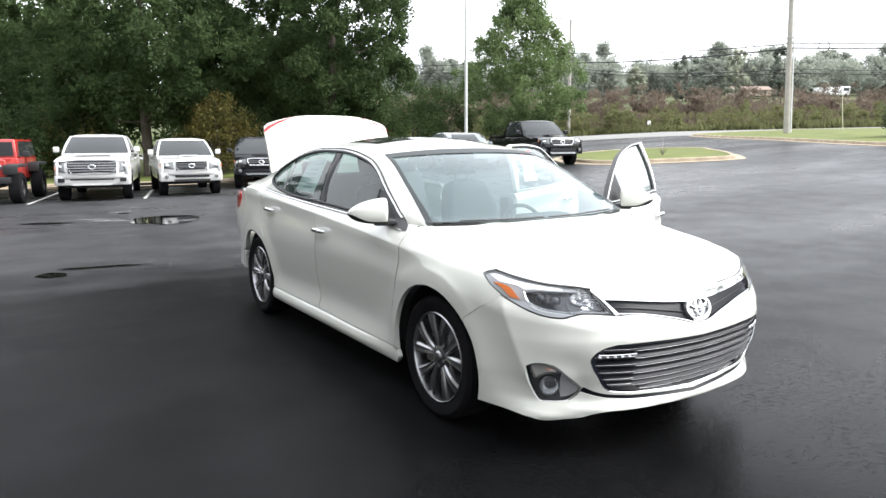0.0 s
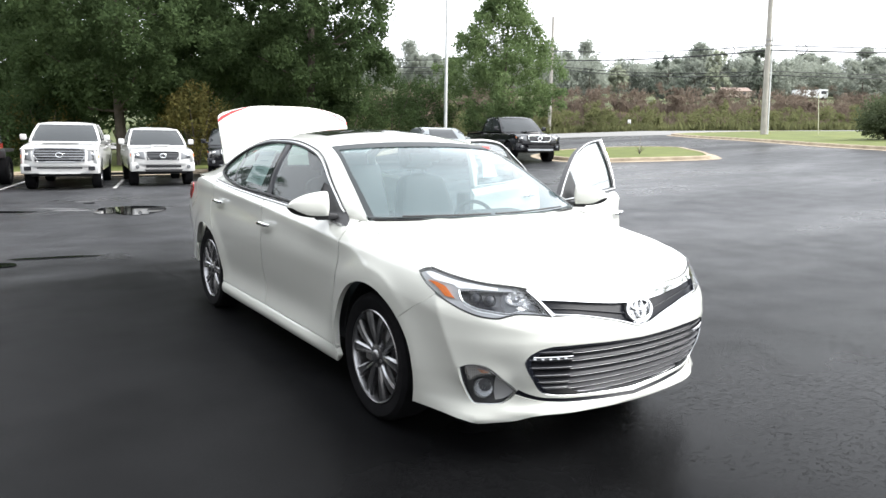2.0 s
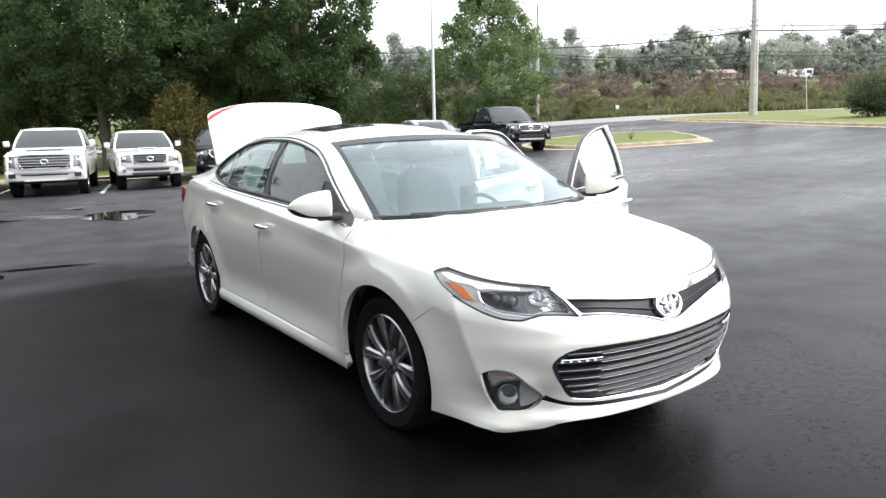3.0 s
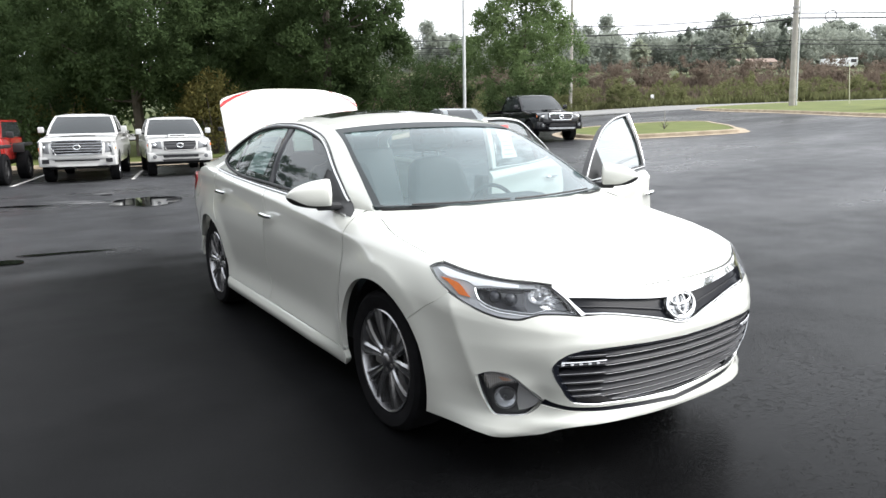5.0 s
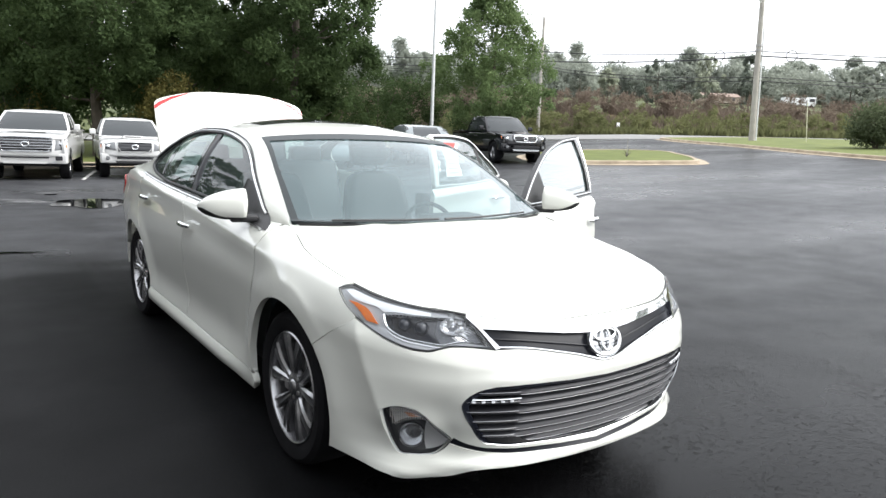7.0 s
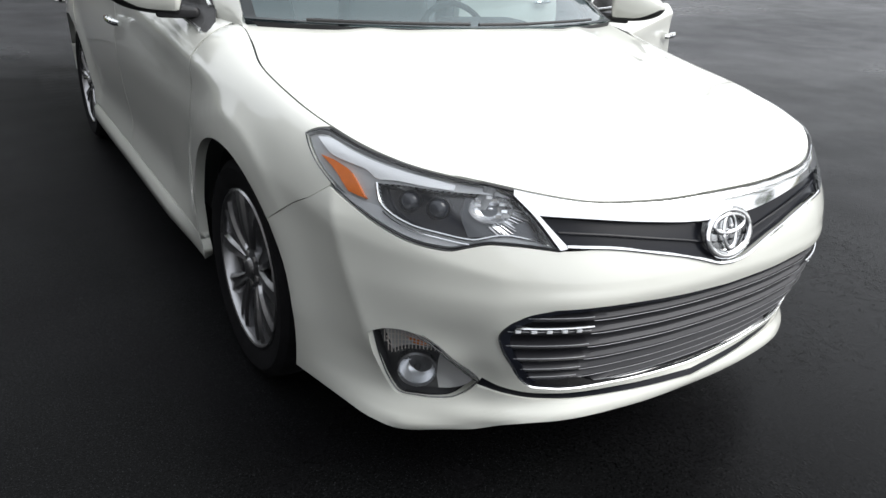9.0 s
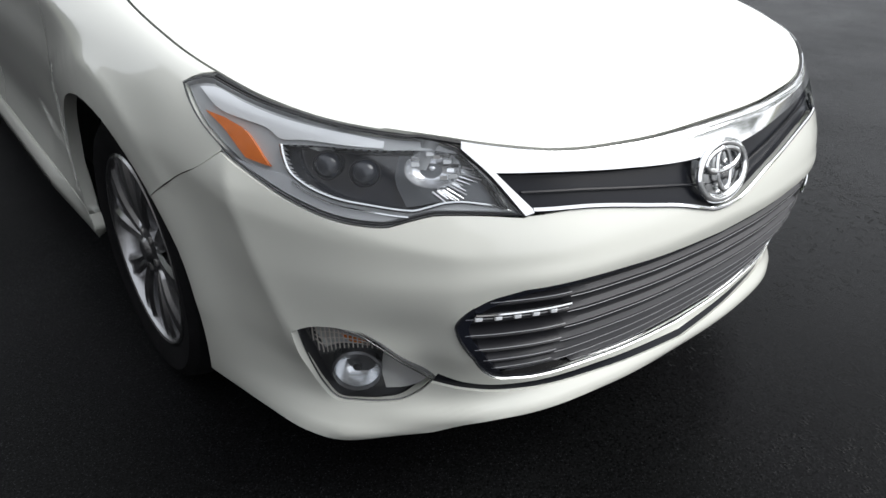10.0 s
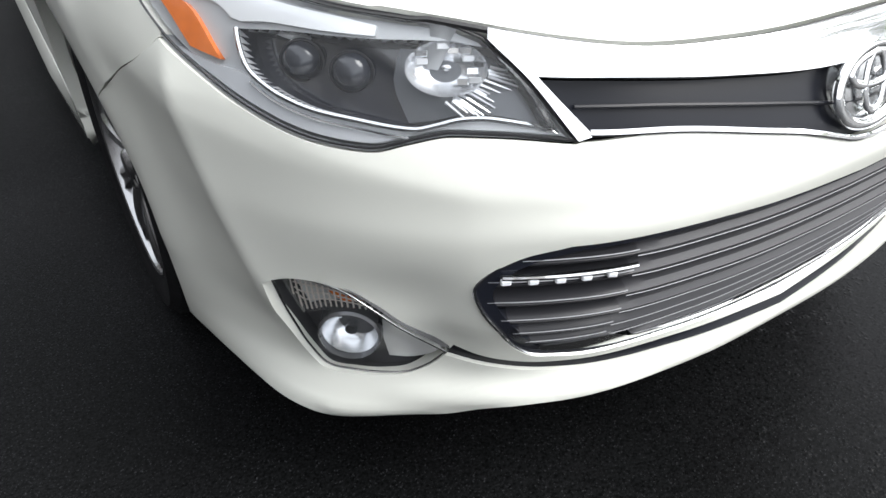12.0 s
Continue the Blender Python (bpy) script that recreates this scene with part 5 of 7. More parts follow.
    L.new(times(ramp(wet, 0, 1, .42, .25), ramp(noise_at(2.2, 4), .3, .7, .9, 1.12)), b.inputs["Roughness"])
    L.new(ramp(worn, 0, 1, .022, .052), b.inputs["Specular IOR Level"])
    bp = N.new("ShaderNodeBump")
    bp.inputs["Strength"].default_value, bp.inputs["Distance"].default_value = .45, .004
    # fine sand everywhere, coarse stones where the binder has worn off
    stone, lump = N.new("ShaderNodeTexVoronoi"), N.new("ShaderNodeMath")
    stone.inputs["Scale"].default_value = 95
    L.new(co.outputs["Object"], stone.inputs["Vector"])
    lump.operation = "MULTIPLY_ADD"
    L.new(noise_at(330, 2), lump.inputs[0])
    lump.inputs[1].default_value = .35
    L.new(times(ramp(stone.outputs["Distance"], 0, .55, 1, 0), times(times(ramp(noise_at(28, 3), .46, .66, 0, 1), ramp(noise_at(1.6, 3), .38, .62, .15, 1)), ramp(worn, 0, 1, .1, 2.4))), lump.inputs[2])
    L.new(lump.outputs[0], bp.inputs["Height"])
    L.new(bp.outputs[0], b.inputs["Normal"])
    return m


ASPHALT = asphalt()
GRASS = material("rough_grass", (.050, .075, .022), .95, vary=.35, scale=.5, bump=.6, bump_scale=9, color2=(.11, .12, .045))
LAWN = material("mown_lawn", (.072, .100, .013), .95, vary=.2, scale=.9, bump=.5, bump_scale=25, color2=(.125, .142, .026))
ROAD = material("pale_road", (.19, .188, .18), .85, vary=.12, scale=.4, bump=.2, bump_scale=60)
CONCRETE = material("kerb_concrete", (.30, .24, .17), .9, vary=.25, scale=2.5, bump=.2, bump_scale=30, color2=(.46, .38, .28))
LINE = material("worn_line_paint", (.62, .61, .58), .8, vary=.2, scale=12)
WATER = material("puddle_water", (.006, .006, .007), .015, spec=.6)
CLAY = material("clay_bank", (.16, .085, .055), .95, vary=.35, scale=.5, bump=.5, bump_scale=3, color2=(.12, .10, .05))


def laid(name, loop, mat, lift, step, zf, label, cat, holes=()):
    v, f = sheet(loop, holes, step)
    z = zf(v[:, 0], v[:, 1]) + lift
    return tagged(link(name, np.c_[v, z], f, mat), label, cat, kind="structure")


def round_loop(pts, step=.5):
    """A closed smooth loop through pts."""
    a = np.array(list(pts) + [pts[0]], float)
    t = np.r_[0, np.cumsum(np.hypot(*np.diff(a, axis=0).T))]
    ext = np.r_[a[-3:-1], a, a[1:3]]
    te = np.r_[t[-3:-1] - t[-1], t, t[1:3] + t[-1]]
    return [tuple(v) for v in curve(*np.c_[te, ext])(np.linspace(0, t[-1], max(8, int(t[-1] / step)), endpoint=False))]


xs = np.r_[np.arange(-400, -60, 40), np.arange(-60, 140, 2.5), np.arange(140, 561, 40)]
ys = np.r_[np.arange(-400, -40, 40), np.arange(-40, 140, 2.5), np.arange(140, 621, 40)]
gx, gy = np.meshgrid(xs, ys, indexing="ij")
n = len(ys)
tagged(link("ground", np.c_[gx.ravel(), gy.ravel(), ground_z(gx, gy).ravel() - .06], [(i * n + j, (i + 1) * n + j, (i + 1) * n + j + 1, i * n + j + 1) for i in range(len(xs) - 1) for j in range(n - 1)], GRASS), "rough grassy ground to the horizon", "ground", kind="structure")
on_lot = lot_z
LOT = [(-60, 41), (-2.5, 27.3), (9, 25.0), (14, 27.0), (20, 33), (30, 39.2), (38, 37), (43.5, 33), (42, 30), (36, 20.5), (29, 10.5), (24, -6), (30, -45), (-60, -45)]
laid("pavement", LOT, ASPHALT, 0, 1.0, on_lot, "dark rain-wet asphalt parking lot", "pavement")
s0, s1 = 51.6, 62.3
D, Nn = np.array((.853, -.522)), np.array((.522, .853))
road_loop = [tuple(D * u + Nn * w) for u, w in [(-130, s0), (-60, s0), (-20, s0), (0, s0), (30, s0), (60, s0), (130, s0), (130, s1), (60, s1), (30, s1), (0, s1), (-20, s1), (-60, s1), (-130, s1)]]
laid("road", road_loop, ROAD, .03, 2.0, ground_z, "pale weathered road running past the lot", "road")
apron = [(30, 39.2), (38, 37), (43.5, 33), (47.5, 35.3), (36.2, 42.4), (33, 44.2)]
laid("driveway", apron, material("dry_asphalt", (.15, .15, .148), .85, vary=.2, scale=.4, bump=.2, bump_scale=60), .015, 1.0, ground_z, "asphalt driveway to the road", "pavement")


def kerb(name, loop, height=.15, width=.16, gutter=.38):
    """A concrete kerb along a closed loop, with its gutter pan."""
    a = np.array(loop)
    rows = []
    for d, h in ((-gutter, .012), (-.02, .02), (0, height - .03), (.03, height), (width, height), (width + .02, height - .06)):
        q = np.array(shrink(a, d))
        rows.append(np.c_[q, lot_z(q[:, 0], q[:, 1]) + h])
    n = len(a)
    verts = np.vstack(rows)
    return tagged(link(name, verts, [(k * n + i, k * n + (i + 1) % n, (k + 1) * n + (i + 1) % n, (k + 1) * n + i) for k in range(5) for i in range(n)], CONCRETE, sharp=30), "weathered tan concrete kerb", "kerb", kind="structure")


ISLAND = round_loop([(-.75 + .92 * x, .08 + .92 * y) for x, y in [(19.2, 18.0), (21.8, 15.2), (23.2, 14.5), (24.5, 15.4), (27.2, 18.3), (28.9, 20.8), (28.5, 22.5), (25.5, 23.9), (22.3, 23.4), (20.2, 21.0)]], .35)
kerb("kerb_island", ISLAND)
laid("lawn_island", shrink(ISLAND, .15), LAWN, .13, .5, on_lot, "mown green lawn on a kerbed traffic island", "lawn")
VERGE = round_loop([(43.0, 32.6), (41.2, 30.6), (35.2, 20.8), (29.4, 11.5), (25.6, 1), (30, -10), (62, -12), (80, -4), (66.5, 14), (56.5, 23.6), (48.6, 29.6), (45.0, 32.2)], .8)
kerb("kerb_verge", VERGE)
laid("lawn_verge", shrink(VERGE, .15), LAWN, .13, 1.0, on_lot, "mown green verge between lot and road", "lawn")
BACK = round_loop([(-60, 41.6), (-30, 34.6), (-2.3, 27.6), (9, 25.3), (13.5, 27.4), (19.5, 33.4), (28.5, 40), (24, 46), (0, 58), (-60, 80)], 1.0)
kerb("kerb_back", BACK)
laid("lawn_back", shrink(BACK, .15), LAWN, .13, 1.5, on_lot, "shaded grass under the trees behind the parking row", "lawn")

# clay bank over the road
u = np.linspace(-10, 130, 72)
w = np.linspace(63.5, 78, 16)
bank = np.array([[D * a + Nn * b for b in w] for a in u])
bz = ground_z(bank[..., 0], bank[..., 1]) + .03
for i in range(len(u)):
    for j in range(len(w)):
        bz[i, j] += .35 * noise.noise(Vector((u[i] * .25, w[j] * .35, 3))) * (0 < j < 15)
n = len(w)
tagged(link("bank", np.c_[bank.reshape(-1, 2), bz.ravel()], [(i * n + j, (i + 1) * n + j, (i + 1) * n + j + 1, i * n + j + 1) for i in range(len(u) - 1) for j in range(n - 1)], CLAY), "red-brown clay bank grown with brush", "bank", kind="structure")

# parking lines, puddles
for a, b in (((-1.9, 19.4), (-.75, 24.2)), ((1.15, 19.6), (2.1, 23.6)), ((4.1, 18.9), (5.1, 22.9))):
    d = (Vector(b) - Vector(a)).normalized()
    e = Vector((-d.y, d.x)) * .05
    laid("parking_line", [tuple(Vector(a) - e), tuple(Vector(a) + e), tuple(Vector(b) + e), tuple(Vector(b) - e)][::-1], LINE, .005, .5, on_lot, "worn white parking line", "marking")


def puddle(cx, cy, rx, ry, turn, seed):
    pts = []
    for q in np.linspace(0, 2 * math.pi, 44, endpoint=False):
        k = 1 + .45 * noise.noise(Vector((math.cos(q) * 1.4, math.sin(q) * 1.4, seed)))
        v = Matrix.Rotation(radians(turn), 2) @ Vector((rx * k * math.cos(q), ry * k * math.sin(q)))
        pts.append((cx + v.x, cy + v.y))
    laid("puddle", pts, WATER, .012, .3, on_lot, "shallow still rain puddle", "puddle")


puddle(.22, 12.1, 1.15, .66, 78, 1)
puddle(-1.9, 12.9, .5, .16, -30, 2)
puddle(-.2, 14.6, .14, .10, 0, 3)
puddle(-1.75, 6.05, .46, .06, -12, 4)
puddle(-2.27, 5.78, .17, .13, -30, 5)
SILT_DARK = material("tread_dust", (.0095, .0095, .0098), .9, vary=.3, scale=8)
STREAK = material("pale_streak_grey", (.13, .13, .132), .9, vary=.35, scale=5, bump=.2, bump_scale=60)


def film(cx, cy, rx, ry, turn, seed):
    """A pale thin patch on the asphalt, ragged at its edge."""
    pts = []
    for q in np.linspace(0, 2 * math.pi, 60, endpoint=False):
        k = 1 + .6 * noise.noise(Vector((math.cos(q) * 2.3, math.sin(q) * 2.3, seed)))
        v = Matrix.Rotation(radians(turn), 2) @ Vector((rx * k * math.cos(q), ry * k * math.sin(q)))
        pts.append((cx + v.x, cy + v.y))
    laid("silt", pts, STREAK, .002, .3, on_lot, "pale thin patch on the asphalt", "marking")


for q in ((-.75, 12.75, .42, .10, -35, 11), (-1.0, 13.4, .6, .08, -32, 12), (-.25, 15.2, .16, .10, 0, 13), (.02, 15.4, .1, .07, 10, 14)):
    film(*q)
# faint tread marks beside the sedan
for k in range(15):
    for e in (0, .17):
        y = 3.6 + .11 * k
        x = -.74 - .004 * k - e
        laid("tread_mark", [(x - .06, y), (x + .05, y + .03), (x + .05, y + .05), (x - .06, y + .02)], SILT_DARK, .002, .2, on_lot, "faint dusty tyre tread mark", "marking")

# ---- trees and brush ----
def leaf_material(name, dark, light, rough=.6, even=False):
    """Leaves lit from both faces; even: far masses of leaves too small to shade one by one."""
    m = bpy.data.materials.new(name)
    m.use_nodes = True
    N, L = m.node_tree.nodes, m.node_tree.links
    b = N["Principled BSDF"]
    g, mx, co, ns, ad = N.new("ShaderNodeNewGeometry"), N.new("ShaderNodeMix"), N.new("ShaderNodeTexCoord"), N.new("ShaderNodeTexNoise"), N.new("ShaderNodeMath")
    mx.data_type = "RGBA"
    mx.inputs[6].default_value, mx.inputs[7].default_value = (*dark, 1), (*light, 1)
    ns.inputs["Scale"].default_value = .5
    L.new(co.outputs["Object"], ns.inputs["Vector"])
    ad.operation = "MULTIPLY_ADD"
    L.new(g.outputs["Random Per Island"], ad.inputs[0])
    ad.inputs[1].default_value = .6
    sc = N.new("ShaderNodeMath")
    sc.operation = "MULTIPLY_ADD"
    sc.inputs[1].default_value, sc.inputs[2].default_value = 1.6, -.55
    L.new(ns.outputs[0], sc.inputs[0])
    L.new(sc.outputs[0], ad.inputs[2])
    ad.use_clamp = True
    L.new(ad.outputs[0], mx.inputs[0])
    L.new(mx.outputs[2], b.inputs["Base Color"])
    b.inputs["Roughness"].default_value = rough
    b.inputs["Specular IOR Level"].default_value = .2
    t, ms = N.new("ShaderNodeBsdfTranslucent"), N.new("ShaderNodeMixShader")
    L.new(mx.outputs[2], t.inputs[0])
    ms.inputs[0].default_value = .5
    if even:
        up = N.new("ShaderNodeCombineXYZ")
        for i, q in enumerate((-.25, -.45, .86)):
            up.inputs[i].default_value = q
        L.new(up.outputs[0], b.inputs["Normal"])
        ms.inputs[0].default_value = .55
    L.new(b.outputs[0], ms.inputs[1])
    L.new(t.outputs[0], ms.inputs[2])
    L.new(ms.outputs[0], N["Material Output"].inputs[0])
    return m


LEAF = leaf_material("oak_leaf", (.053, .084, .034), (.072, .108, .041), .9)
LEAF_MID = leaf_material("maple_leaf", (.105, .158, .068), (.175, .235, .10), .9)
LEAF_SHRUB = leaf_material("dull_shrub_leaf", (.078, .098, .054), (.115, .138, .078), .95)
LEAF_YELLOW = leaf_material("turning_leaf", (.095, .096, .034), (.180, .150, .046), .85)
# morning haze is mixed into the pale, greyed colours of these far leaves
LEAF_FAR = leaf_material("haze_leaf", (.315, .345, .295), (.36, .39, .33), .95, True)
LEAF_FAR_DARK = leaf_material("haze_pine_needle", (.185, .215, .175), (.215, .245, .20), .95, True)
LEAF_FAR_PALE = leaf_material("haze_pale_leaf", (.37, .40, .305), (.42, .45, .345), .95, True)
BRUSH = leaf_material("dry_brush", (.145, .114, .092), (.200, .158, .122), .95, True)
BRUSH_GREEN = leaf_material("green_brush", (.125, .138, .062), (.195, .202, .092), .95, True)
BARK = material("bark", (.085, .07, .055), .95, vary=.35, scale=3, bump=.8, bump_scale=14)


def leaves(rng, centres, radii, per, size):
    """Small folded leaves scattered round clump centres: vertices, faces."""
    c = np.repeat(centres, per, 0)
    r = np.repeat(radii, per)[:, None]
    d = rng.normal(size=c.shape)
    d /= np.linalg.norm(d, axis=1, keepdims=True)
    p = c + d * r * rng.random((len(c), 1)) ** .5
    n = len(p)
    a = rng.normal(size=(n, 3)) + (0, 0, .2)
    a /= np.linalg.norm(a, axis=1, keepdims=True)
    b = np.cross(a, d * .6 + rng.normal(size=(n, 3)))
    b /= np.maximum(np.linalg.norm(b, axis=1, keepdims=True), 1e-6)
    s = size * rng.uniform(.6, 1.3, (n, 1))
    nrm = np.cross(a, b)
    v = np.stack([p - a * s, p + b * s * .45 + nrm * s * .15, p + a * s, p - b * s * .45 + nrm * s * .15], 1).reshape(-1, 3)
    k = np.arange(n)[:, None] * 4
    return v, np.c_[k, k + 1, k + 2, k + 3]


def mesh_fast(name, v, f, mat, parent=None):
    me = bpy.data.meshes.new(name)
    me.vertices.add(len(v))
    me.vertices.foreach_set("co", np.asarray(v, np.float32).ravel())
    me.loops.add(f.size)
    me.loops.foreach_set("vertex_index", np.asarray(f, np.int32).ravel())
    me.polygons.add(len(f))
    me.polygons.foreach_set("loop_start", np.arange(0, f.size, f.shape[1], dtype=np.int32))
    me.update(calc_edges=True)
    me.materials.append(mat)
    ob = new(name, me)
    ob.parent = parent
    return ob


def tree(label, x, y, height, spread, low, leaf, seed, n=340, per=38, size=.13, trunk=.22, lean=0.0, peak=.45, cone=False):
    """A tapered trunk with limbs, and leaf clumps round their ends."""
    rng = np.random.default_rng(seed)
    ob = thing("tree", label, "tree", "trees round the lot", Matrix.Translation((x, y, float(ground_z(x, y)))))
    bm = bmesh.new()
    top_ = Vector((lean, 0, height * .9))
    path = [Vector((lean * k + .12 * math.sin(k * 5 + seed), .10 * math.sin(k * 4 + seed * 2), height * .9 * k - .15)) for k in np.linspace(0, 1, 10)]
    tube(bm, path, [trunk * (1.35 - .35 * min(1, k * 8)) * (1 - .88 * k) for k in np.linspace(0, 1, 10)], 9)
    tips = []
    for i in range(16):
        k = rng.uniform(max(.16, low / height), .85)
        a = path[min(8, int(k * 9))]
        q = i * 2.4 + rng.uniform(-.4, .4)
        out = spread * rng.uniform(.5, .85) * (1 - abs(k - peak) * .8)
        e = a + Vector((math.cos(q) * out, math.sin(q) * out, rng.uniform(.3, 1.3) * out * .6))
        mid = (a + e) / 2 + Vector((0, 0, -.1 * out))
        tube(bm, [a, mid, e], [trunk * .33 * (1 - k * .6), trunk * .2, trunk * .05], 5)
        tips.append(e)
    part("trunk", bm, BARK, ob)
    c, r = [], []
    while len(c) < n:
        k = rng.random()
        z = low + (height - low) * k
        prof = math.sqrt(max(0, 1 - ((k - peak) / (1 - peak if k > peak else peak * 1.15)) ** 2))
        if cone and k > peak:
            prof = 1 - ((k - peak) / (1 - peak)) ** 1.25
        q = rng.uniform(0, 2 * math.pi)
        wob = 1 + .32 * noise.noise(Vector((math.cos(q) * 1.3, math.sin(q) * 1.3, z * .42 + seed * 3.1)))
        rad = spread * prof * wob * rng.random() ** .38
        p = (lean * k + rad * math.cos(q), rad * math.sin(q), z)
        if noise.noise(Vector(p) * .55 + Vector((seed, 0, 0))) > -.12:
            c.append(p)
            r.append(rng.uniform(.22, .62) * (.6 + spread / 9))
    v, f = leaves(rng, np.array(c), np.array(r), per, size)
    mesh_fast("crown", v, f, leaf, ob)
    return ob


tree("tall dense green oak behind the parking row", 3.67, 32.15, 13.5, 5.0, 2.6, LEAF, 3, 900, 105, .105, .26)
tree("tall dense green oak behind the parking row", 12.0, 30.2, 14.0, 4.0, 1.6, LEAF, 5, 900, 105, .105, .26)
tree("tall dense green oak behind the parking row", 9.0, 37.5, 8.4, 3.4, 2.0, LEAF, 19, 520, 90, .12, .24)
tree("slender open-crowned tree rising above its neighbours", 9.3, 41.2, 14.5, 2.0, 3.0, LEAF, 7, 190, 60, .11, .16)
tree("broad dark green tree in the wood", 1.3, 46.8, 9.2, 5.0, 1.6, LEAF, 9, 420, 66, .13, .25)
tree("broad dark green tree in the wood", -3.4, 39.8, 8.0, 4.6, 1.4, LEAF, 11, 420, 66, .12, .25)
tree("broad dark green tree in the wood", 15.5, 41.5, 8.4, 4.2, 1.5, LEAF, 15, 380, 66, .12, .24)
tree("young mid-green maple with a pointed crown on the verge", 24.6, 30.8, 10.4, 4.0, 1.7, LEAF_MID, 17, 480, 80, .095, .15, .2, .22, True)

for k, (x, y, h) in enumerate(((25, -7, 16), (33, -1, 17), (30, -16, 17))):
    tree("tall dark green tree on the far edge of the lot", x, y, h, 3.6, 2.2, LEAF, 140 + k, 220, 40, .2, .22)


# out of view; added to darken what windows, flank and asphalt mirror
for k, (x, y, h) in enumerate(((-9.5, 37, 13), (-17, 33.5, 7.5), (-23, 37, 7.5), (-30, 34, 8), (-14, 44, 8), (-26, 46, 8))):
    tree("unseen dark green tree added past the end of the wood", x, y, h, 5.0, 1.6, LEAF, 90 + k, 300, 90, .13, .25)


def bush(label, x, y, height, spread, leaf, seed, n=90, per=40, size=.09):
    rng = np.random.default_rng(seed)
    ob = thing("bush", label, "bush", "bushes round the lot", Matrix.Translation((x, y, float(ground_z(x, y)))))
    bm = bmesh.new()
    for i in range(6):
        q = i * 1.05
        tube(bm, [(0, 0, -.1), (math.cos(q) * spread * .25, math.sin(q) * spread * .25, height * .4), (math.cos(q) * spread * .55, math.sin(q) * spread * .55, height * .75)], [.05, .035, .012], 5)
    part("stem", bm, BARK, ob)
    c = []
    while len(c) < n:
        p = rng.uniform(-1, 1, 3)
        if np.linalg.norm(p) < 1 and noise.noise(Vector(p) * 1.7 + Vector((seed, 0, 0))) > -.25:
            c.append((p[0] * spread, p[1] * spread, height * .52 + p[2] * height * .48))
    v, f = leaves(rng, np.array(c), np.full(n, .3 + spread * .08), per, size)
    mesh_fast("leaves", v, f, leaf, ob)


bush("tall bush with leaves turning yellow", 6.2, 29.4, 3.6, 1.7, LEAF_YELLOW, 21, 150, 34)
bush("dull green and yellow bush behind the trucks", .6, 33.6, 3.4, 1.8, LEAF_YELLOW, 22, 60, 34)
for i, (x, y, h, sp) in enumerate([(-1.4, 33.2, 3.2, 1.9), (.9, 34.4, 3.6, 1.7), (-4.2, 33.8, 3.4, 2.0), (-7.5, 34.5, 3.4, 2.2), (8.6, 31.2, 3.2, 1.6), (15.2, 32.6, 4.4, 2.4), (18.4, 33.2, 4.6, 2.3), (21.2, 34.4, 4.0, 2.0), (-11, 35.5, 3.5, 2.4), (27.8, 36.2, 2.6, 2.0)]):
    bush("dense dark green bush under the trees", x, y, h, sp, LEAF, 30 + i, 130, 60, .08)
for i, (x, y, h, sp) in enumerate([(1.0, 45.5, 4.6, 2.8), (9.6, 44, 4.6, 2.7), (-2.2, 44, 4.6, 2.8)]):
    bush("dense dark green bush at the edge of the wood", x, y, h, sp, LEAF, 60 + i, 120, 38, .13)
bush("rounded green bush on the verge", 36.6, 14.4, 2.4, 1.4, LEAF_SHRUB, 51, 170, 40, .09)


def thicket(name, label, spots, leaf, per_clump, size, seed, category="woods"):
    """A far wood or brush as one mass of leaves: spots of (x, y, height, spread, clumps, base)."""
    rng = np.random.default_rng(seed)
    c, r = [], []
    for x, y, h, sp, k, lo in spots:
        z0 = float(ground_z(x, y))
        t = rng.random(k) ** .8
        q = rng.uniform(0, 2 * math.pi, k)
        rad = sp * np.sqrt(np.maximum(0, 1 - ((t - .35) / .68) ** 2)) * rng.random(k) ** .45
        c.append(np.c_[x + rad * np.cos(q), y + rad * np.sin(q), z0 + lo + (h - lo) * t])
        r.append(np.full(k, .22 * sp + .06 * h))
    v, f = leaves(rng, np.vstack(c), np.concatenate(r), per_clump, size)
    return tagged(mesh_fast(name, v, f, leaf), label, category, kind="stuff")


rng = np.random.default_rng(70)
thicket("woodland", "dark unbroken wood behind the parking row", [(x, y, rng.uniform(6, 8.6) + (4 if -3 < x < 9 else 0), rng.uniform(3, 4.5), 110 if -3 < x < 9 else 60, 2.4 if 5 < x < 9 else .3) for x in np.arange(-10, 20, 4.2) for y in (50 + rng.uniform(-3, 3), 58 + rng.uniform(-3, 3)) if .52 * x + .85 * y < 51 or x < 6], LEAF, 26, .24, 71)
spots = []
for k in range(250):
    a, b = rng.uniform(-40, 200), 110 + 34 * rng.random()
    p = D * a + Nn * b
    pine = rng.random() < .35
    spots.append((p[0], p[1], rng.uniform(3.8, 6.6) * (1.3 if pine else .95), rng.uniform(1.8, 2.6) if pine else rng.uniform(2.8, 4.6), 44, .0))
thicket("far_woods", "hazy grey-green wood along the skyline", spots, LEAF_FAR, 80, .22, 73)
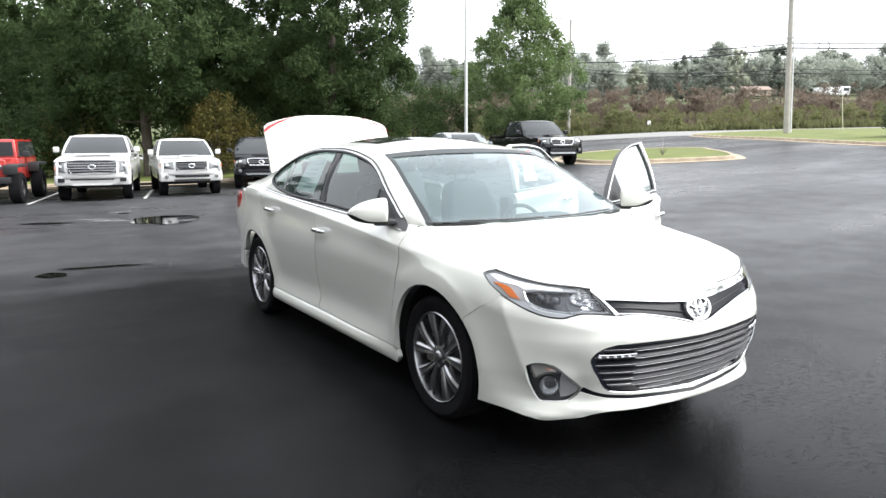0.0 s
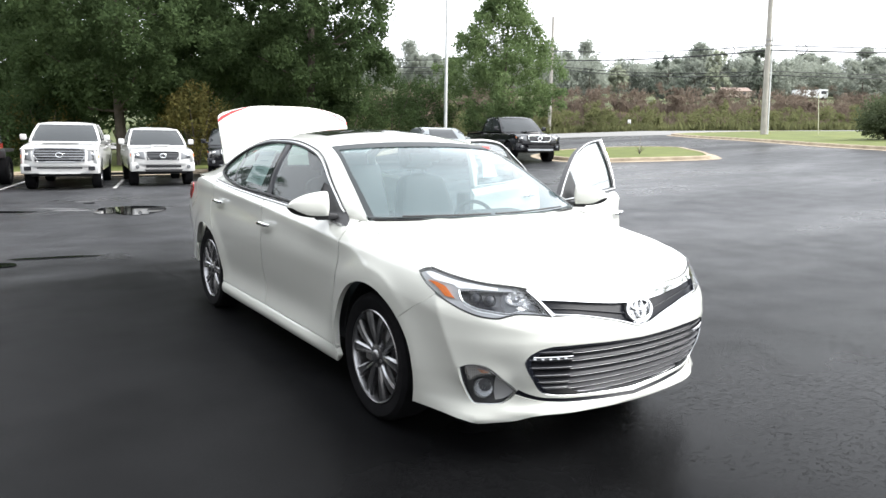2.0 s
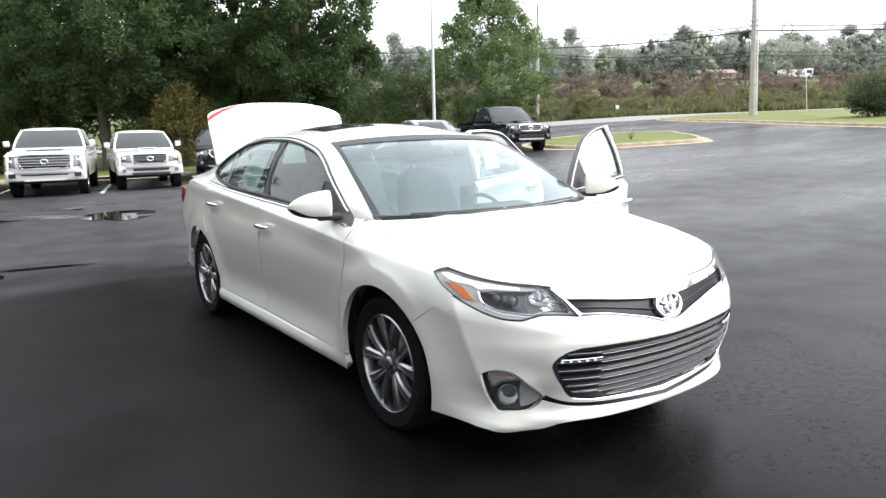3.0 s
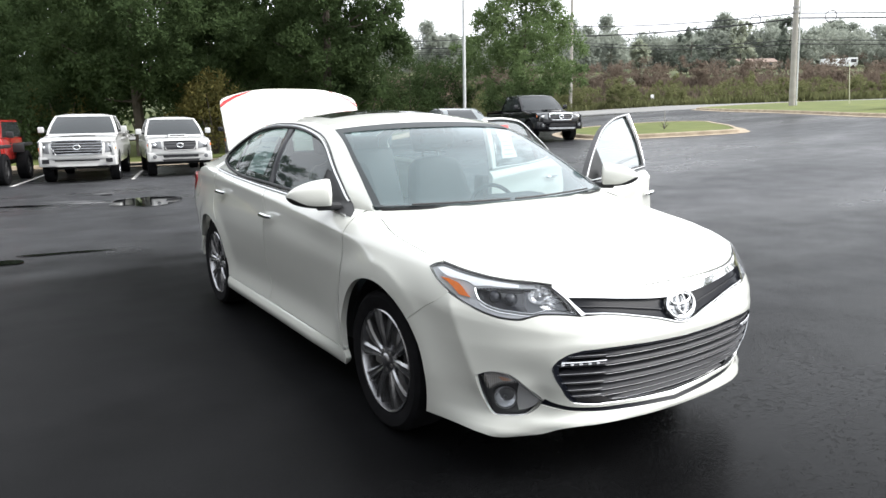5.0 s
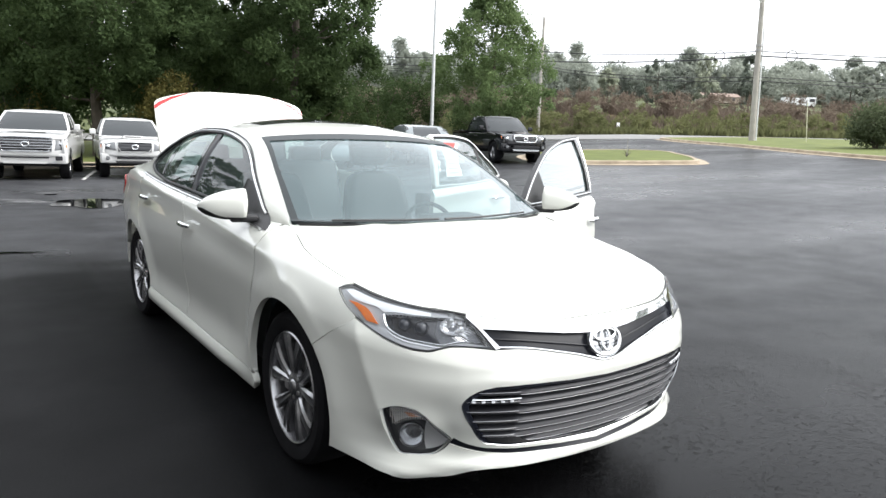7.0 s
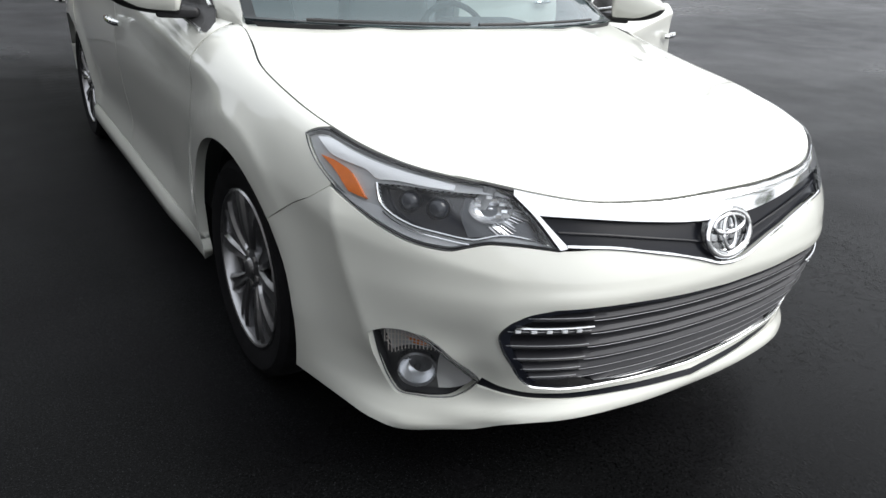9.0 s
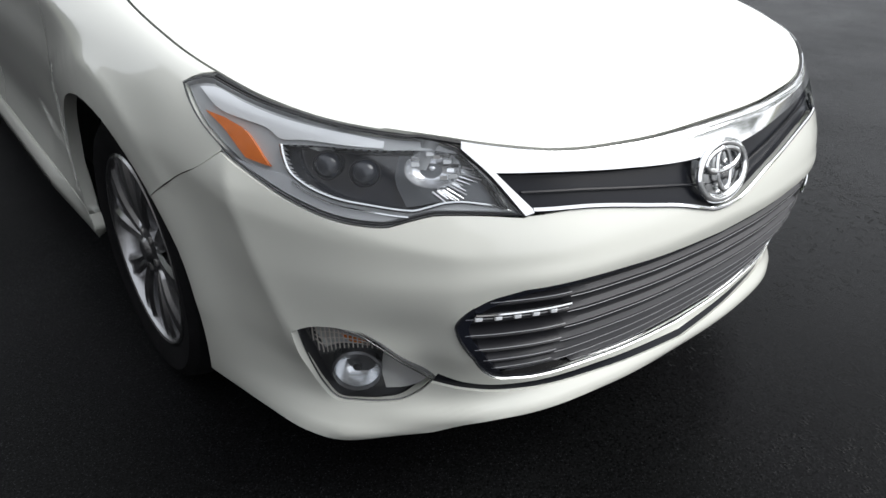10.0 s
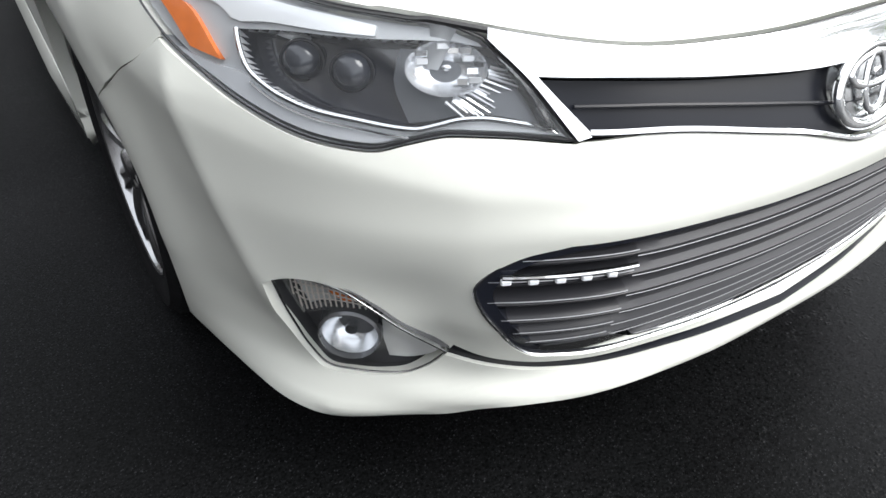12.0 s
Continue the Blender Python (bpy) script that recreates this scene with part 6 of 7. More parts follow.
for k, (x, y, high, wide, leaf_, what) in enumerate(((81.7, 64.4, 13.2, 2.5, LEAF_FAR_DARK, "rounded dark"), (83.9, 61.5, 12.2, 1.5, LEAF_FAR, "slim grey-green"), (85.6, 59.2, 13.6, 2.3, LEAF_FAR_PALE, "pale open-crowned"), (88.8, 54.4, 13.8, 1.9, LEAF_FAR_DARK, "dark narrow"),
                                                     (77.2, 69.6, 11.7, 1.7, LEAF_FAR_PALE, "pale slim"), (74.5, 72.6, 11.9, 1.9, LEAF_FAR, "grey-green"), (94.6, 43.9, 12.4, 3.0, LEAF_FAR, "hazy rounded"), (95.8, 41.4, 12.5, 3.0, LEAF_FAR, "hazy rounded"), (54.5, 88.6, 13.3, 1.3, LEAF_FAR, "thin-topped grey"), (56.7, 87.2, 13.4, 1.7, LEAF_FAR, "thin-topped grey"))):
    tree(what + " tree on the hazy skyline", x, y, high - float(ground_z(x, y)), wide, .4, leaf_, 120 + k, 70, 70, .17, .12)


def blades(name, label, n, us, ws, height, leaf, seed):
    """Tall weeds and brush: upright tapering blades in tufts, along the road (u) and up the bank (w)."""
    rng = np.random.default_rng(seed)
    per = 14
    a, b = rng.uniform(*us, n), ws(rng.random(n))
    keep = np.array([noise.noise(Vector((p * .16, q * .3, seed))) > -.25 for p, q in zip(a, b)])
    a, b = a[keep], b[keep]
    c = np.outer(a, D) + np.outer(b, Nn)
    h = np.repeat(height * rng.uniform(.45, 1.25, len(c)), per)
    c = np.repeat(c, per, 0) + rng.normal(0, .38, (len(c) * per, 2))
    z = ground_z(c[:, 0], c[:, 1]) - .05
    m = len(c)
    q = rng.uniform(0, math.pi, m)
    w = (.03 + .06 * rng.random(m))[:, None]
    side = np.c_[np.cos(q), np.sin(q), np.zeros(m)] * w
    lean = np.c_[rng.normal(0, .22, (m, 2)) * h[:, None], h * rng.uniform(.6, 1.1, m)]
    base = np.c_[c, z]
    mid = base + lean * .55 + side * .5
    v = np.stack([base - side * .6, base + side * .6, mid + side, base + lean, mid - side * 1.6], 1).reshape(-1, 3)
    k = np.arange(m)[:, None] * 5
    return tagged(mesh_fast(name, v, np.c_[k, k + 1, k + 2, k + 3, k + 4], leaf), label, "brush", kind="stuff")


blades("bank_brush", "dry reddish-brown brush on the bank", 4800, (-15, 120), lambda r: 67 + 12 * r, 1.0, BRUSH, 75)
blades("roadside_brush", "green and yellow weeds along the road", 5600, (-15, 120), lambda r: 63.2 + 8.5 * r ** 1.3, .8, BRUSH_GREEN, 77)
spots = [(*(D * a + Nn * b), rng.uniform(1.2, 2.4), rng.uniform(.8, 1.6), 10, 0) for a, b in zip(rng.uniform(-15, 115, 190), 64 + 8 * rng.random(190) ** 1.4)]
thicket("bank_shrubs", "rounded olive shrubs scattered on the bank", spots, BRUSH_GREEN, 44, .11, 79, "brush")
spots = [(*(D * a + Nn * b), rng.uniform(1.4, 2.6), rng.uniform(1.0, 2.0), 10, 0) for a, b in zip(rng.uniform(-15, 125, 240), 73 + 16 * rng.random(240) ** 1.3)]
thicket("ridge_shrubs", "russet scrub along the top of the bank", spots, BRUSH, 50, .12, 80, "brush")

# ---- poles, wires and distant things ----
WOOD = material("weathered_pole", (.34, .32, .29), .9, vary=.2, scale=2, bump=.3, bump_scale=20)
GREYPOLE = material("white_pole_paint", (.62, .63, .63), .4, .2, vary=.05, scale=3)
WIRE = material("wire_black", (.03, .03, .032), .7)


def pole(name, x, y, height, r0, r1, mat, label, cat="pole"):
    ob = thing(name, label, cat, "", Matrix.Translation((x, y, float(ground_z(x, y)))))
    bm = bmesh.new()
    tube(bm, [(0, 0, -.3), (0, 0, height * .5), (0, 0, height)], [r0, (r0 + r1) / 2, r1], 16)
    part("shaft", bm, mat, ob)
    return ob


UP = (42.5, 24.85)
up = pole("utility_pole", *UP, 12.5, .20, .14, WOOD, "weathered grey wooden utility pole with street light")
bm = bmesh.new()
tube(bm, [(0, 0, 8.9), (-.7, -.1, 9.25), (-1.5, -.25, 9.15)], .03, 8)
up.matrix_basis = up.matrix_basis @ Matrix.Rotation(radians(-1.6), 4, Vector((.545, .838, 0)))
arm = part("lamp_arm", bm, GREYPOLE, up)
bm = bmesh.new()
box(bm, (-2.0, -.42, 9.02), (-1.45, -.14, 9.18), .06, 3)
part("lamp_head", bm, GREYPOLE, up, "grey cobra-head street light")
for z in (6.25, 5.95):
    bm = bmesh.new()
    lathe(bm, [(z, .22), (z + .12, .22)], 12, "z")
    part("bracket", bm, STEEL, up)
bm = bmesh.new()
tube(bm, [(.26, -.14, -.2), (.24, -.14, 7.5)], .055, 8)
part("conduit", bm, GREYPOLE, up)
fp = pole("flag_pole", 19.9, 29.85, 13, .10, .06, GREYPOLE, "white painted metal lamp pole beyond the lot")
bm = bmesh.new()
lathe(bm, [(-.1, .2), (.05, .2), (.08, .12), (.3, .11)], 16, "z")
part("pole_base", bm, GREYPOLE, fp)
far = (44.2, 47.9)
fpole = pole("utility_pole", *far, 10.8, .17, .12, WOOD, "weathered grey wooden utility pole across the road")
pole("marker_stake", 43.6, 21.7, 2.6, .022, .022, material("pale_stake", (.62, .60, .46), .7), "slim pale guy marker leaning on the verge", "stake").rotation_euler = (0, radians(-9), 0)


def wire(a, b, sag, r=.022):
    ob = thing("wire", "black overhead cable strung between poles", "cable", "overhead cables")
    bm = bmesh.new()
    tube(bm, [Vector(a).lerp(Vector(b), k) - Vector((0, 0, 4 * sag * k * (1 - k))) for k in np.linspace(0, 1, 17)], r, 5)
    part("cable", bm, WIRE, ob)


zu, zf_ = float(ground_z(*UP)), float(ground_z(*far))
right_end, left_end = (73, 6.5, zu + 9.2), (62, 92, 13.2)
for hu, hf, sag, r in ((5.95, 7.7, .25, .036), (5.65, 6.85, .25, .05), (4.3, 6.4, .4, .026), (4.05, 6.15, .4, .03)):
    wire((*UP, zu + hu), (*far, zf_ + hf), sag, r)
    wire((*UP, zu + hu), (right_end[0], right_end[1], zu + hu + .7), sag, r)
    wire((*far, zf_ + hf), (42, 92, zf_ + hf + 3.2), .8, r)
for k in (.14, -.06):
    q = Vector((*UP, zu + 5.8)).lerp(Vector((*far, zf_ + 7.2)), k) if k > 0 else Vector((*UP, zu + 5.8)).lerp(Vector((right_end[0], right_end[1], zu + 6.5)), -k)
    ob = thing("cable_loop", "coiled loop of spare cable hung on the line", "cable", "overhead cables")
    bm = bmesh.new()
    d = Vector((.55, -.83, 0))
    tube(bm, [q + d * .33 * math.cos(t) + Vector((0, 0, .36 * math.sin(t) - .1)) for t in np.linspace(0, 2 * math.pi, 24, endpoint=False)], .03, 6, closed=True)
    part("coil", bm, WIRE, ob)

# the house and the trailer on the ridge
SIDING = material("tan_siding", (.42, .36, .30), .9, vary=.1, scale=1)
ROOFING = material("brown_roof", (.24, .18, .15), .9, vary=.15, scale=2)
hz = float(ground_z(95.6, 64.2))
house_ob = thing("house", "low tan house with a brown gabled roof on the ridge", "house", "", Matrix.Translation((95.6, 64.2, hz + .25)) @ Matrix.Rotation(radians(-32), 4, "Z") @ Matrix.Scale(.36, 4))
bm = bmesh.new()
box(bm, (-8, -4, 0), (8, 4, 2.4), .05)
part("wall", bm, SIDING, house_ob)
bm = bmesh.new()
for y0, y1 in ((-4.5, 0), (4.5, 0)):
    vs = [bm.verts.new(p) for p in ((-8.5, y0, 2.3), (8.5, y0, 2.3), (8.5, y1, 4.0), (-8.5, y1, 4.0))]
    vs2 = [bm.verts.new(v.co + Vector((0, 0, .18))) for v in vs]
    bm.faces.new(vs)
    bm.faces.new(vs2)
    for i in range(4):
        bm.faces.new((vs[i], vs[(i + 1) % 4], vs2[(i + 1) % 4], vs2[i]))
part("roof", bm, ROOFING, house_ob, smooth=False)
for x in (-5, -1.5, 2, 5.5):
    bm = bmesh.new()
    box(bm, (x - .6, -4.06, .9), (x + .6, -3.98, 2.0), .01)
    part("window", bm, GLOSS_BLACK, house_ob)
tz = float(ground_z(101.4, 54.5))
WHITE = material("white_sheet_metal", (.75, .76, .77), .4, vary=.06, scale=1)
tr = thing("box_truck", "white box truck with a white cab on the ridge road", "truck", "", Matrix.Translation((101.4, 54.5, tz + .3)) @ Matrix.Rotation(radians(-31), 4, "Z") @ Matrix.Scale(.53, 4))
bm = bmesh.new()
box(bm, (-4.6, -1.2, .7), (1.6, 1.2, 2.7), .05)
part("cargo_box", bm, WHITE, tr)
bm = bmesh.new()
box(bm, (1.9, -1.1, .6), (4.4, 1.1, 2.9), .15, 3)
part("cab", bm, WHITE, tr)
bm = bmesh.new()
box(bm, (2.5, -1.13, 1.7), (4.1, 1.13, 2.6), .05)
part("cab_window", bm, GLOSS_BLACK, tr)
for x in (-3.4, 3.2):
    for s in (-1, 1):
        bm = bmesh.new()
        lathe(bm, [(-.12, .0001), (-.12, .45), (.12, .45), (.12, .0001)], 20, "y", (x, s, .45))
        part("wheel", bm, RUBBER, tr)
# small sign over the road, sapling stakes on the island
sg = pole("road_sign", 52.7, 45.6, 1.1, .03, .03, WOOD, "small white roadside sign on a post", "sign")
bm = bmesh.new()
box(bm, (-.22, -.05, .7), (.22, -.02, 1.15), .01)
part("sign_plate", bm, WHITE, sg)

# a staked dry sapling on the island
weed = thing("sapling", "small dry sapling tied to a thin stake", "plant", "", Matrix.Translation((20.4, 16.5, float(lot_z(20.4, 16.5)) + .12)))
bm = bmesh.new()
tube(bm, [(0, 0, -.05), (.01, .02, .75)], .012, 6)
part("stake", bm, WOOD, weed)
bm = bmesh.new()
for k in range(9):
    q = k * 2.4
    tube(bm, [(0, 0, .02), (.10 * math.cos(q), .10 * math.sin(q), .12 + .02 * k), (.24 * math.cos(q), .24 * math.sin(q), .15 + .035 * k)], [.010, .007, .003], 5)
part("twigs", bm, BARK, weed)

# an unseen, made-up building that cuts the sky light beside the lot
BRICK = material("grey_rendered_wall", (.21, .205, .20), .9, vary=.2, scale=2, bump=.3, bump_scale=30)
hall = thing("unseen_hall", "unseen grey building with dark windows, added to shade the lot", "building", "", Matrix.Translation((-8, -34, -.1)))
bm = bmesh.new()
box(bm, (-14, 0, 0), (0, 44, 6.8), .02)
part("wall", bm, BRICK, hall)
bm = bmesh.new()
box(bm, (-14.3, -.3, 6.8), (.5, 44.3, 7.3), .05)
part("roof", bm, TRIM_BLACK, hall)
for i in range(10):
    bm = bmesh.new()
    box(bm, (-.02, 1.2 + 4.3 * i, .5), (.05, 4.6 + 4.3 * i, 3.6), .02)
    part("window", bm, GLOSS_BLACK, hall)

# ---- parked vehicles ----
BLACK_PAINT = material("black_paint", (.006, .006, .008), .2, 0, .6, spec=.25)
RED_PAINT = material("red_paint", (.38, .02, .016), .35, 0, 1.0, vary=.05, scale=2)
SILVER_PAINT = material("silver_paint", (.20, .225, .23), .3, .6, 1.0)
TRUCK_WHITE = material("truck_white_paint", (.55, .55, .54), .35, 0, .8, vary=.02, scale=1)
CLEAR_LAMP = material("clear_lamp", (.17, .175, .18), .25, .35, .3)
TRUCK_GLASS = material("dark_reflecting_glass", (.028, .032, .034), .05, 0, 0, spec=.55)


def slab(parent, name, mat, pts, thick, label="", lift=0.0):
    """A flat plate with a rim, from corner points in order."""
    P = [Vector(p) for p in pts]
    n = (P[1] - P[0]).cross(P[2] - P[0]).normalized()
    bm = bmesh.new()
    a = [bm.verts.new(p + n * lift) for p in P]
    b = [bm.verts.new(p + n * (lift - thick)) for p in P]
    bm.faces.new(a)
    bm.faces.new(b[::-1])
    for i in range(len(P)):
        bm.faces.new((a[i], b[i], b[(i + 1) % len(P)], a[(i + 1) % len(P)]))
    return part(name, bm, mat, parent, label, smooth=False)


def truck_wheel(parent, x, y, r, w, s, rim_mat):
    bm = bmesh.new()
    k = r * .62
    lathe(bm, [(-w, k), (-w, r * .93), (-w * .8, r), (w * .8, r), (w, r * .93), (w * .98, k), (w * .8, k * .97)], 36, "x", (x, y, r))
    tyre = part("wheel", bm, RUBBER, parent)
    bm = bmesh.new()
    q = s * w
    lathe(bm, [(q * .75, k), (q * .8, k * .93), (q * .45, k * .85), (q * .35, k * .3), (q * .8, k * .26), (q * .8, .001)], 30, "x", (x, y, r))
    for i in range(6):
        a = radians(60 * i)
        c = Vector((x + q * .62, y + math.cos(a) * k * .55, r + math.sin(a) * k * .55))
        box(bm, (-.02, -.035, -k * .38), (.02, .035, k * .38), .01, 1, Matrix.Translation(c) @ Matrix.Rotation(a - math.pi / 2, 4, "X"))
    part("rim", bm, rim_mat, tyre)


def pickup(label, x, y, yaw, paint, L=5.7, W=1.98, H=1.92, R=.39, hood=1.17, front=.93, wb=3.6, scoop=True, big=False, suv=False, chrome_face=False):
    """A crew-cab pickup: nose at y 0, its bed behind, wheels on the ground."""
    ob = thing("pickup_truck", label, "truck", "parked trucks", Matrix.Translation((x, y, float(lot_z(x, y)))) @ Matrix.Rotation(radians(yaw), 4, "Z"))
    h, low = W / 2, .50 if not suv else .45
    belt, ar = hood + .06, R + .07
    cab0, cab1 = 1.42, 3.75 if not suv else L - .4

    def side(sx):
        return lambda a, b: np.stack([sx * (h - .015 - .05 * ((b - .8) / .4) ** 2 - .09 * np.clip((b - hood + .16) / .22, 0, 1.1) ** 2 - .10 * np.clip((.42 - a) / .4, 0, 1) ** 2), a, b], -1)

    arc = lambda c, a0, a1: [(c + ar * math.cos(radians(q)), R + .03 + ar * math.sin(radians(q))) for q in np.linspace(a0, a1, 14)]
    e = math.degrees(math.asin((low - R - .03) / ar))
    loop = chain([(.10, .72), (.14, low), (front - ar * .97, low)], arc(front, 180 - e, e), [(front + wb - ar, low)], arc(front + wb, 180 - e, e), [(L - .05, low + .1), (L, .75), (L, belt - .02), (L - .05, belt)],
                 [(cab1, belt + .01), (1.5, belt), (1.2, hood), (.35, hood - .05), (.12, hood - .14), (.06, .95)])
    for s in (-1, 1):
        panel("body_side", side(s), loop, paint, ob, step=.16, depth=.06, flip=s < 0)
    for k, s in ((0, -1), (1, 1)):
        for c in (front, front + wb):
            truck_wheel(ob, s * (h - .16), c, R, .13, s, ALLOY)
            bm = bmesh.new()
            lathe(bm, [(s * (h - .05), ar - .01), (s * (h - .42), ar - .01), (s * (h - .42), .01)], 24, "x", (0, c, R + .03))
            for v in [v for v in bm.verts if v.co.z < low - .02]:
                v.co.z = low - .02
            part("wheel_arch", bm, UNDER, ob)
    # bonnet, nose
    bon = lambda a, b: np.stack([a, b, hood - .035 * (a / h) ** 2 - .10 * np.clip((.45 - b) / .35, 0, 1) ** 2 + .06 * np.clip((b - .4) / 1.1, 0, 1) - .02], -1)
    panel("bonnet", bon, [(-h + .05, .12), (h - .05, .12), (h - .05, 1.5), (-h + .05, 1.5)], paint, ob, step=.1, depth=.05)
    if scoop:
        bm = bmesh.new()
        box(bm, (-.30, .55, hood), (.30, 1.2, hood + .085), .03, 2, taper=(.9, .8))
        sc = part("bonnet_scoop", bm, paint, ob)
        bm = bmesh.new()
        box(bm, (-.22, .575, hood + .02), (.22, .62, hood + .065), .01)
        part("scoop_mouth", bm, UNDER, sc)
    elif chrome_face:
        slab(ob, "bonnet_slit", GLOSS_BLACK, [(-.45, .42, hood - .01), (.45, .42, hood - .01), (.45, .50, hood + .005), (-.45, .50, hood + .005)], .01, lift=.008)
    nose = lambda a, b: np.stack([a, .03 + .20 * (np.abs(a) / h) ** 4 + .10 * np.clip((b - .80) / .36, 0, 1) ** 2, b], -1)
    panel("nose", nose, [(-h + .03, .62), (h - .03, .62), (h - .04, hood - .14), (h - .25, hood - .10), (-h + .25, hood - .10), (-h + .04, hood - .14)], paint, ob, step=.08, depth=.08)
    g0, g1, gw = (.80, hood - .13, .66) if chrome_face else (.81, hood - .11, .48)
    grille = panel("grille", nose, [(-gw * .93, g0), (gw * .93, g0), (gw, g1), (-gw, g1)], GLOSS_BLACK, ob, step=.06, lift=.012, depth=.02)
    for k in np.linspace(g0, g1, 6 if chrome_face else 4):
        bm = bmesh.new()
        tube(bm, [Vector(nose(a, k)) - Vector((0, .03, 0)) for a in np.linspace(-gw * .95, gw * .95, 13)], .010 if chrome_face or k in (g0, g1) else .009, 6)
        part("grille_bar", bm, SATIN if chrome_face else GLOSS_BLACK, grille)
    bm = bmesh.new()
    around = [(-gw * .80, g0 - .005), (-gw * .4, g0 - .012), (gw * .4, g0 - .012), (gw * .80, g0 - .005), (gw * .98, (g0 + g1) / 2), (gw * .95, g1 + .01), (gw * .5, g1 + .016), (-gw * .5, g1 + .016), (-gw * .95, g1 + .01), (-gw * .98, (g0 + g1) / 2)]
    tube(bm, [Vector(nose(a, b)) - Vector((0, .03, 0)) for a, b in around], .022 if paint is BLACK_PAINT else .011, 8, closed=True)
    part("grille_surround", bm, CHROME if paint is BLACK_PAINT else SATIN if chrome_face else paint, grille)
    bm = oval(0, (g0 + g1) / 2, .085, .06, float(nose(0, (g0 + g1) / 2)[1]) - .045, .016, 20)
    part("badge", bm, CHROME, grille)
    for s in (-1, 1):
        lp = [(s * (gw + .03), g0 + .02), (s * (h - .07), g0 + .06), (s * (h - .05), g1 - .03), (s * (gw + .05), g1)]
        lamp = panel("headlamp", nose, lp if s > 0 else lp[::-1], CLEAR_LAMP, ob, step=.06, lift=.014, depth=.03, label="clear headlamp")
        bm = bmesh.new()
        c = nose(s * (gw + h) / 2, (g0 + g1) / 2)
        lathe(bm, [(-.035, .001), (-.03, .05), (-.02, .062)], 16, "y", tuple(c))
        part("bulb", bm, SATIN, lamp)
        lp = [(s * (h - .12), g0 + .08), (s * (h - .05), g0 + .10), (s * (h - .045), g0 + .18), (s * (h - .12), g0 + .17)]
        panel("side_marker", nose, lp if s > 0 else lp[::-1], AMBER, lamp, step=.05, lift=.02, depth=.01)
    # bumper
    bm = bmesh.new()
    box(bm, (-h + .02, -.06, .46), (h - .02, .30, .74), .05, 3)
    for v in bm.verts:
        v.co.y += .20 * (abs(v.co.x) / h) ** 4
    bump = part("bumper", bm, paint, ob)
    sw, s0, s1 = (.56, .615, .650) if big else (.50, .585, .665)
    slab(bump, "bumper_slot", GLOSS_BLACK, [(-sw, -.065, s0), (sw, -.065, s0), (sw, -.065, s1), (-sw, -.065, s1)], .02, lift=.002)
    if big:
        for s in (-1, 1):
            slab(bump, "fog_recess", GLOSS_BLACK, [(s * (h - .22) - .085, -.035, .56), (s * (h - .22) + .085, .0, .56), (s * (h - .22) + .085, .0, .675), (s * (h - .22) - .085, -.035, .675)], .03, lift=.006)
    slab(bump, "skid_plate", SATIN if paint is BLACK_PAINT else paint if big else TRIM_BLACK, [(-.5, -.07, .47), (.5, -.07, .47), (.55, -.07, .535), (-.55, -.07, .535)], .03, lift=.012)
    for s in (-1, 1):
        bm = bmesh.new()
        lathe(bm, [(-.03, .001), (-.03, .045), (-.02, .055), (.02, .06)], 16, "y", (s * (h - .22), .02, .61))
        part("fog_light", bm, CLEAR_LAMP, bump)
    # cab: a curved screen, tumblehome sides and a crowned roof
    w0, w1, zb, zt = h - .06, h - .235, belt - .03, H - .06
    wide = lambda v: w0 + (w1 - w0) * v + .025 * np.sin(np.pi * v)
    fore = lambda v: cab0 + .74 * v - .05 * np.sin(np.pi * v)
    aft = lambda v: cab1 - (.26 if not suv else .45) * v
    high = lambda v: zb + (zt - zb) * v
    front_at = lambda t, v: np.stack([t * wide(v), fore(v) + .15 * np.abs(t) ** 3, high(v)], -1)
    back_at = lambda t, v: np.stack([t * wide(v), aft(v) - .06 * np.abs(t) ** 4, high(v)], -1)

    def wall_at(sx):
        return lambda k, v: np.stack([sx * (wide(v) - .03 * (2 * k - 1) ** 6), fore(v) + .15 + k * (aft(v) - .06 - fore(v) - .15), high(v)], -1)

    def roof_at(a, b):
        y0, y1 = fore(1.) + .15 * np.abs(a) ** 3, aft(1.) - .06 * np.abs(a) ** 4
        return np.stack([a * w1, y0 + (y1 - y0) * b, zt + .06 * (1 - a ** 4) * (1 - (2 * b - 1) ** 6)], -1)
    ring = lambda a0, a1, b0, b1, c0=0., c1=0.: smooth_loop([(a0, b0), (a1, b0)], [(a1, b0), (a1 + c1, b1)], [(a1 + c1, b1), (a0 + c0, b1)], [(a0 + c0, b1), (a0, b0)], step=.12)
    box_loop = lambda a0: ring(a0, 1, 0, 1)
    glass_loop = ring(-.935, .935, .05, .955, .02, -.02)
    cabin = panel("cab", front_at, box_loop(-1), paint, ob, holes=[glass_loop], scale=(.9, .7), step=.08, depth=.04)
    panel("windscreen", front_at, glass_loop, TRUCK_GLASS, cabin, scale=(.9, .7), step=.08, lift=-.006, depth=0)
    for sx in (-1, 1):
        panes = [ring(.05, .48, .08, .90, .06, -.005), ring(.53, .93, .08, .90, -.005, -.04)]
        panel("cab_side", wall_at(sx), box_loop(0), paint, cabin, holes=panes, scale=(2.1, .7), step=.1, depth=.04, flip=sx < 0)
        for lp in panes:
            panel("side_window", wall_at(sx), lp, TRUCK_GLASS, cabin, scale=(2.1, .7), step=.1, lift=-.008, depth=0, flip=sx < 0)
    rear_loop = ring(-.8, .8, .15, .85)
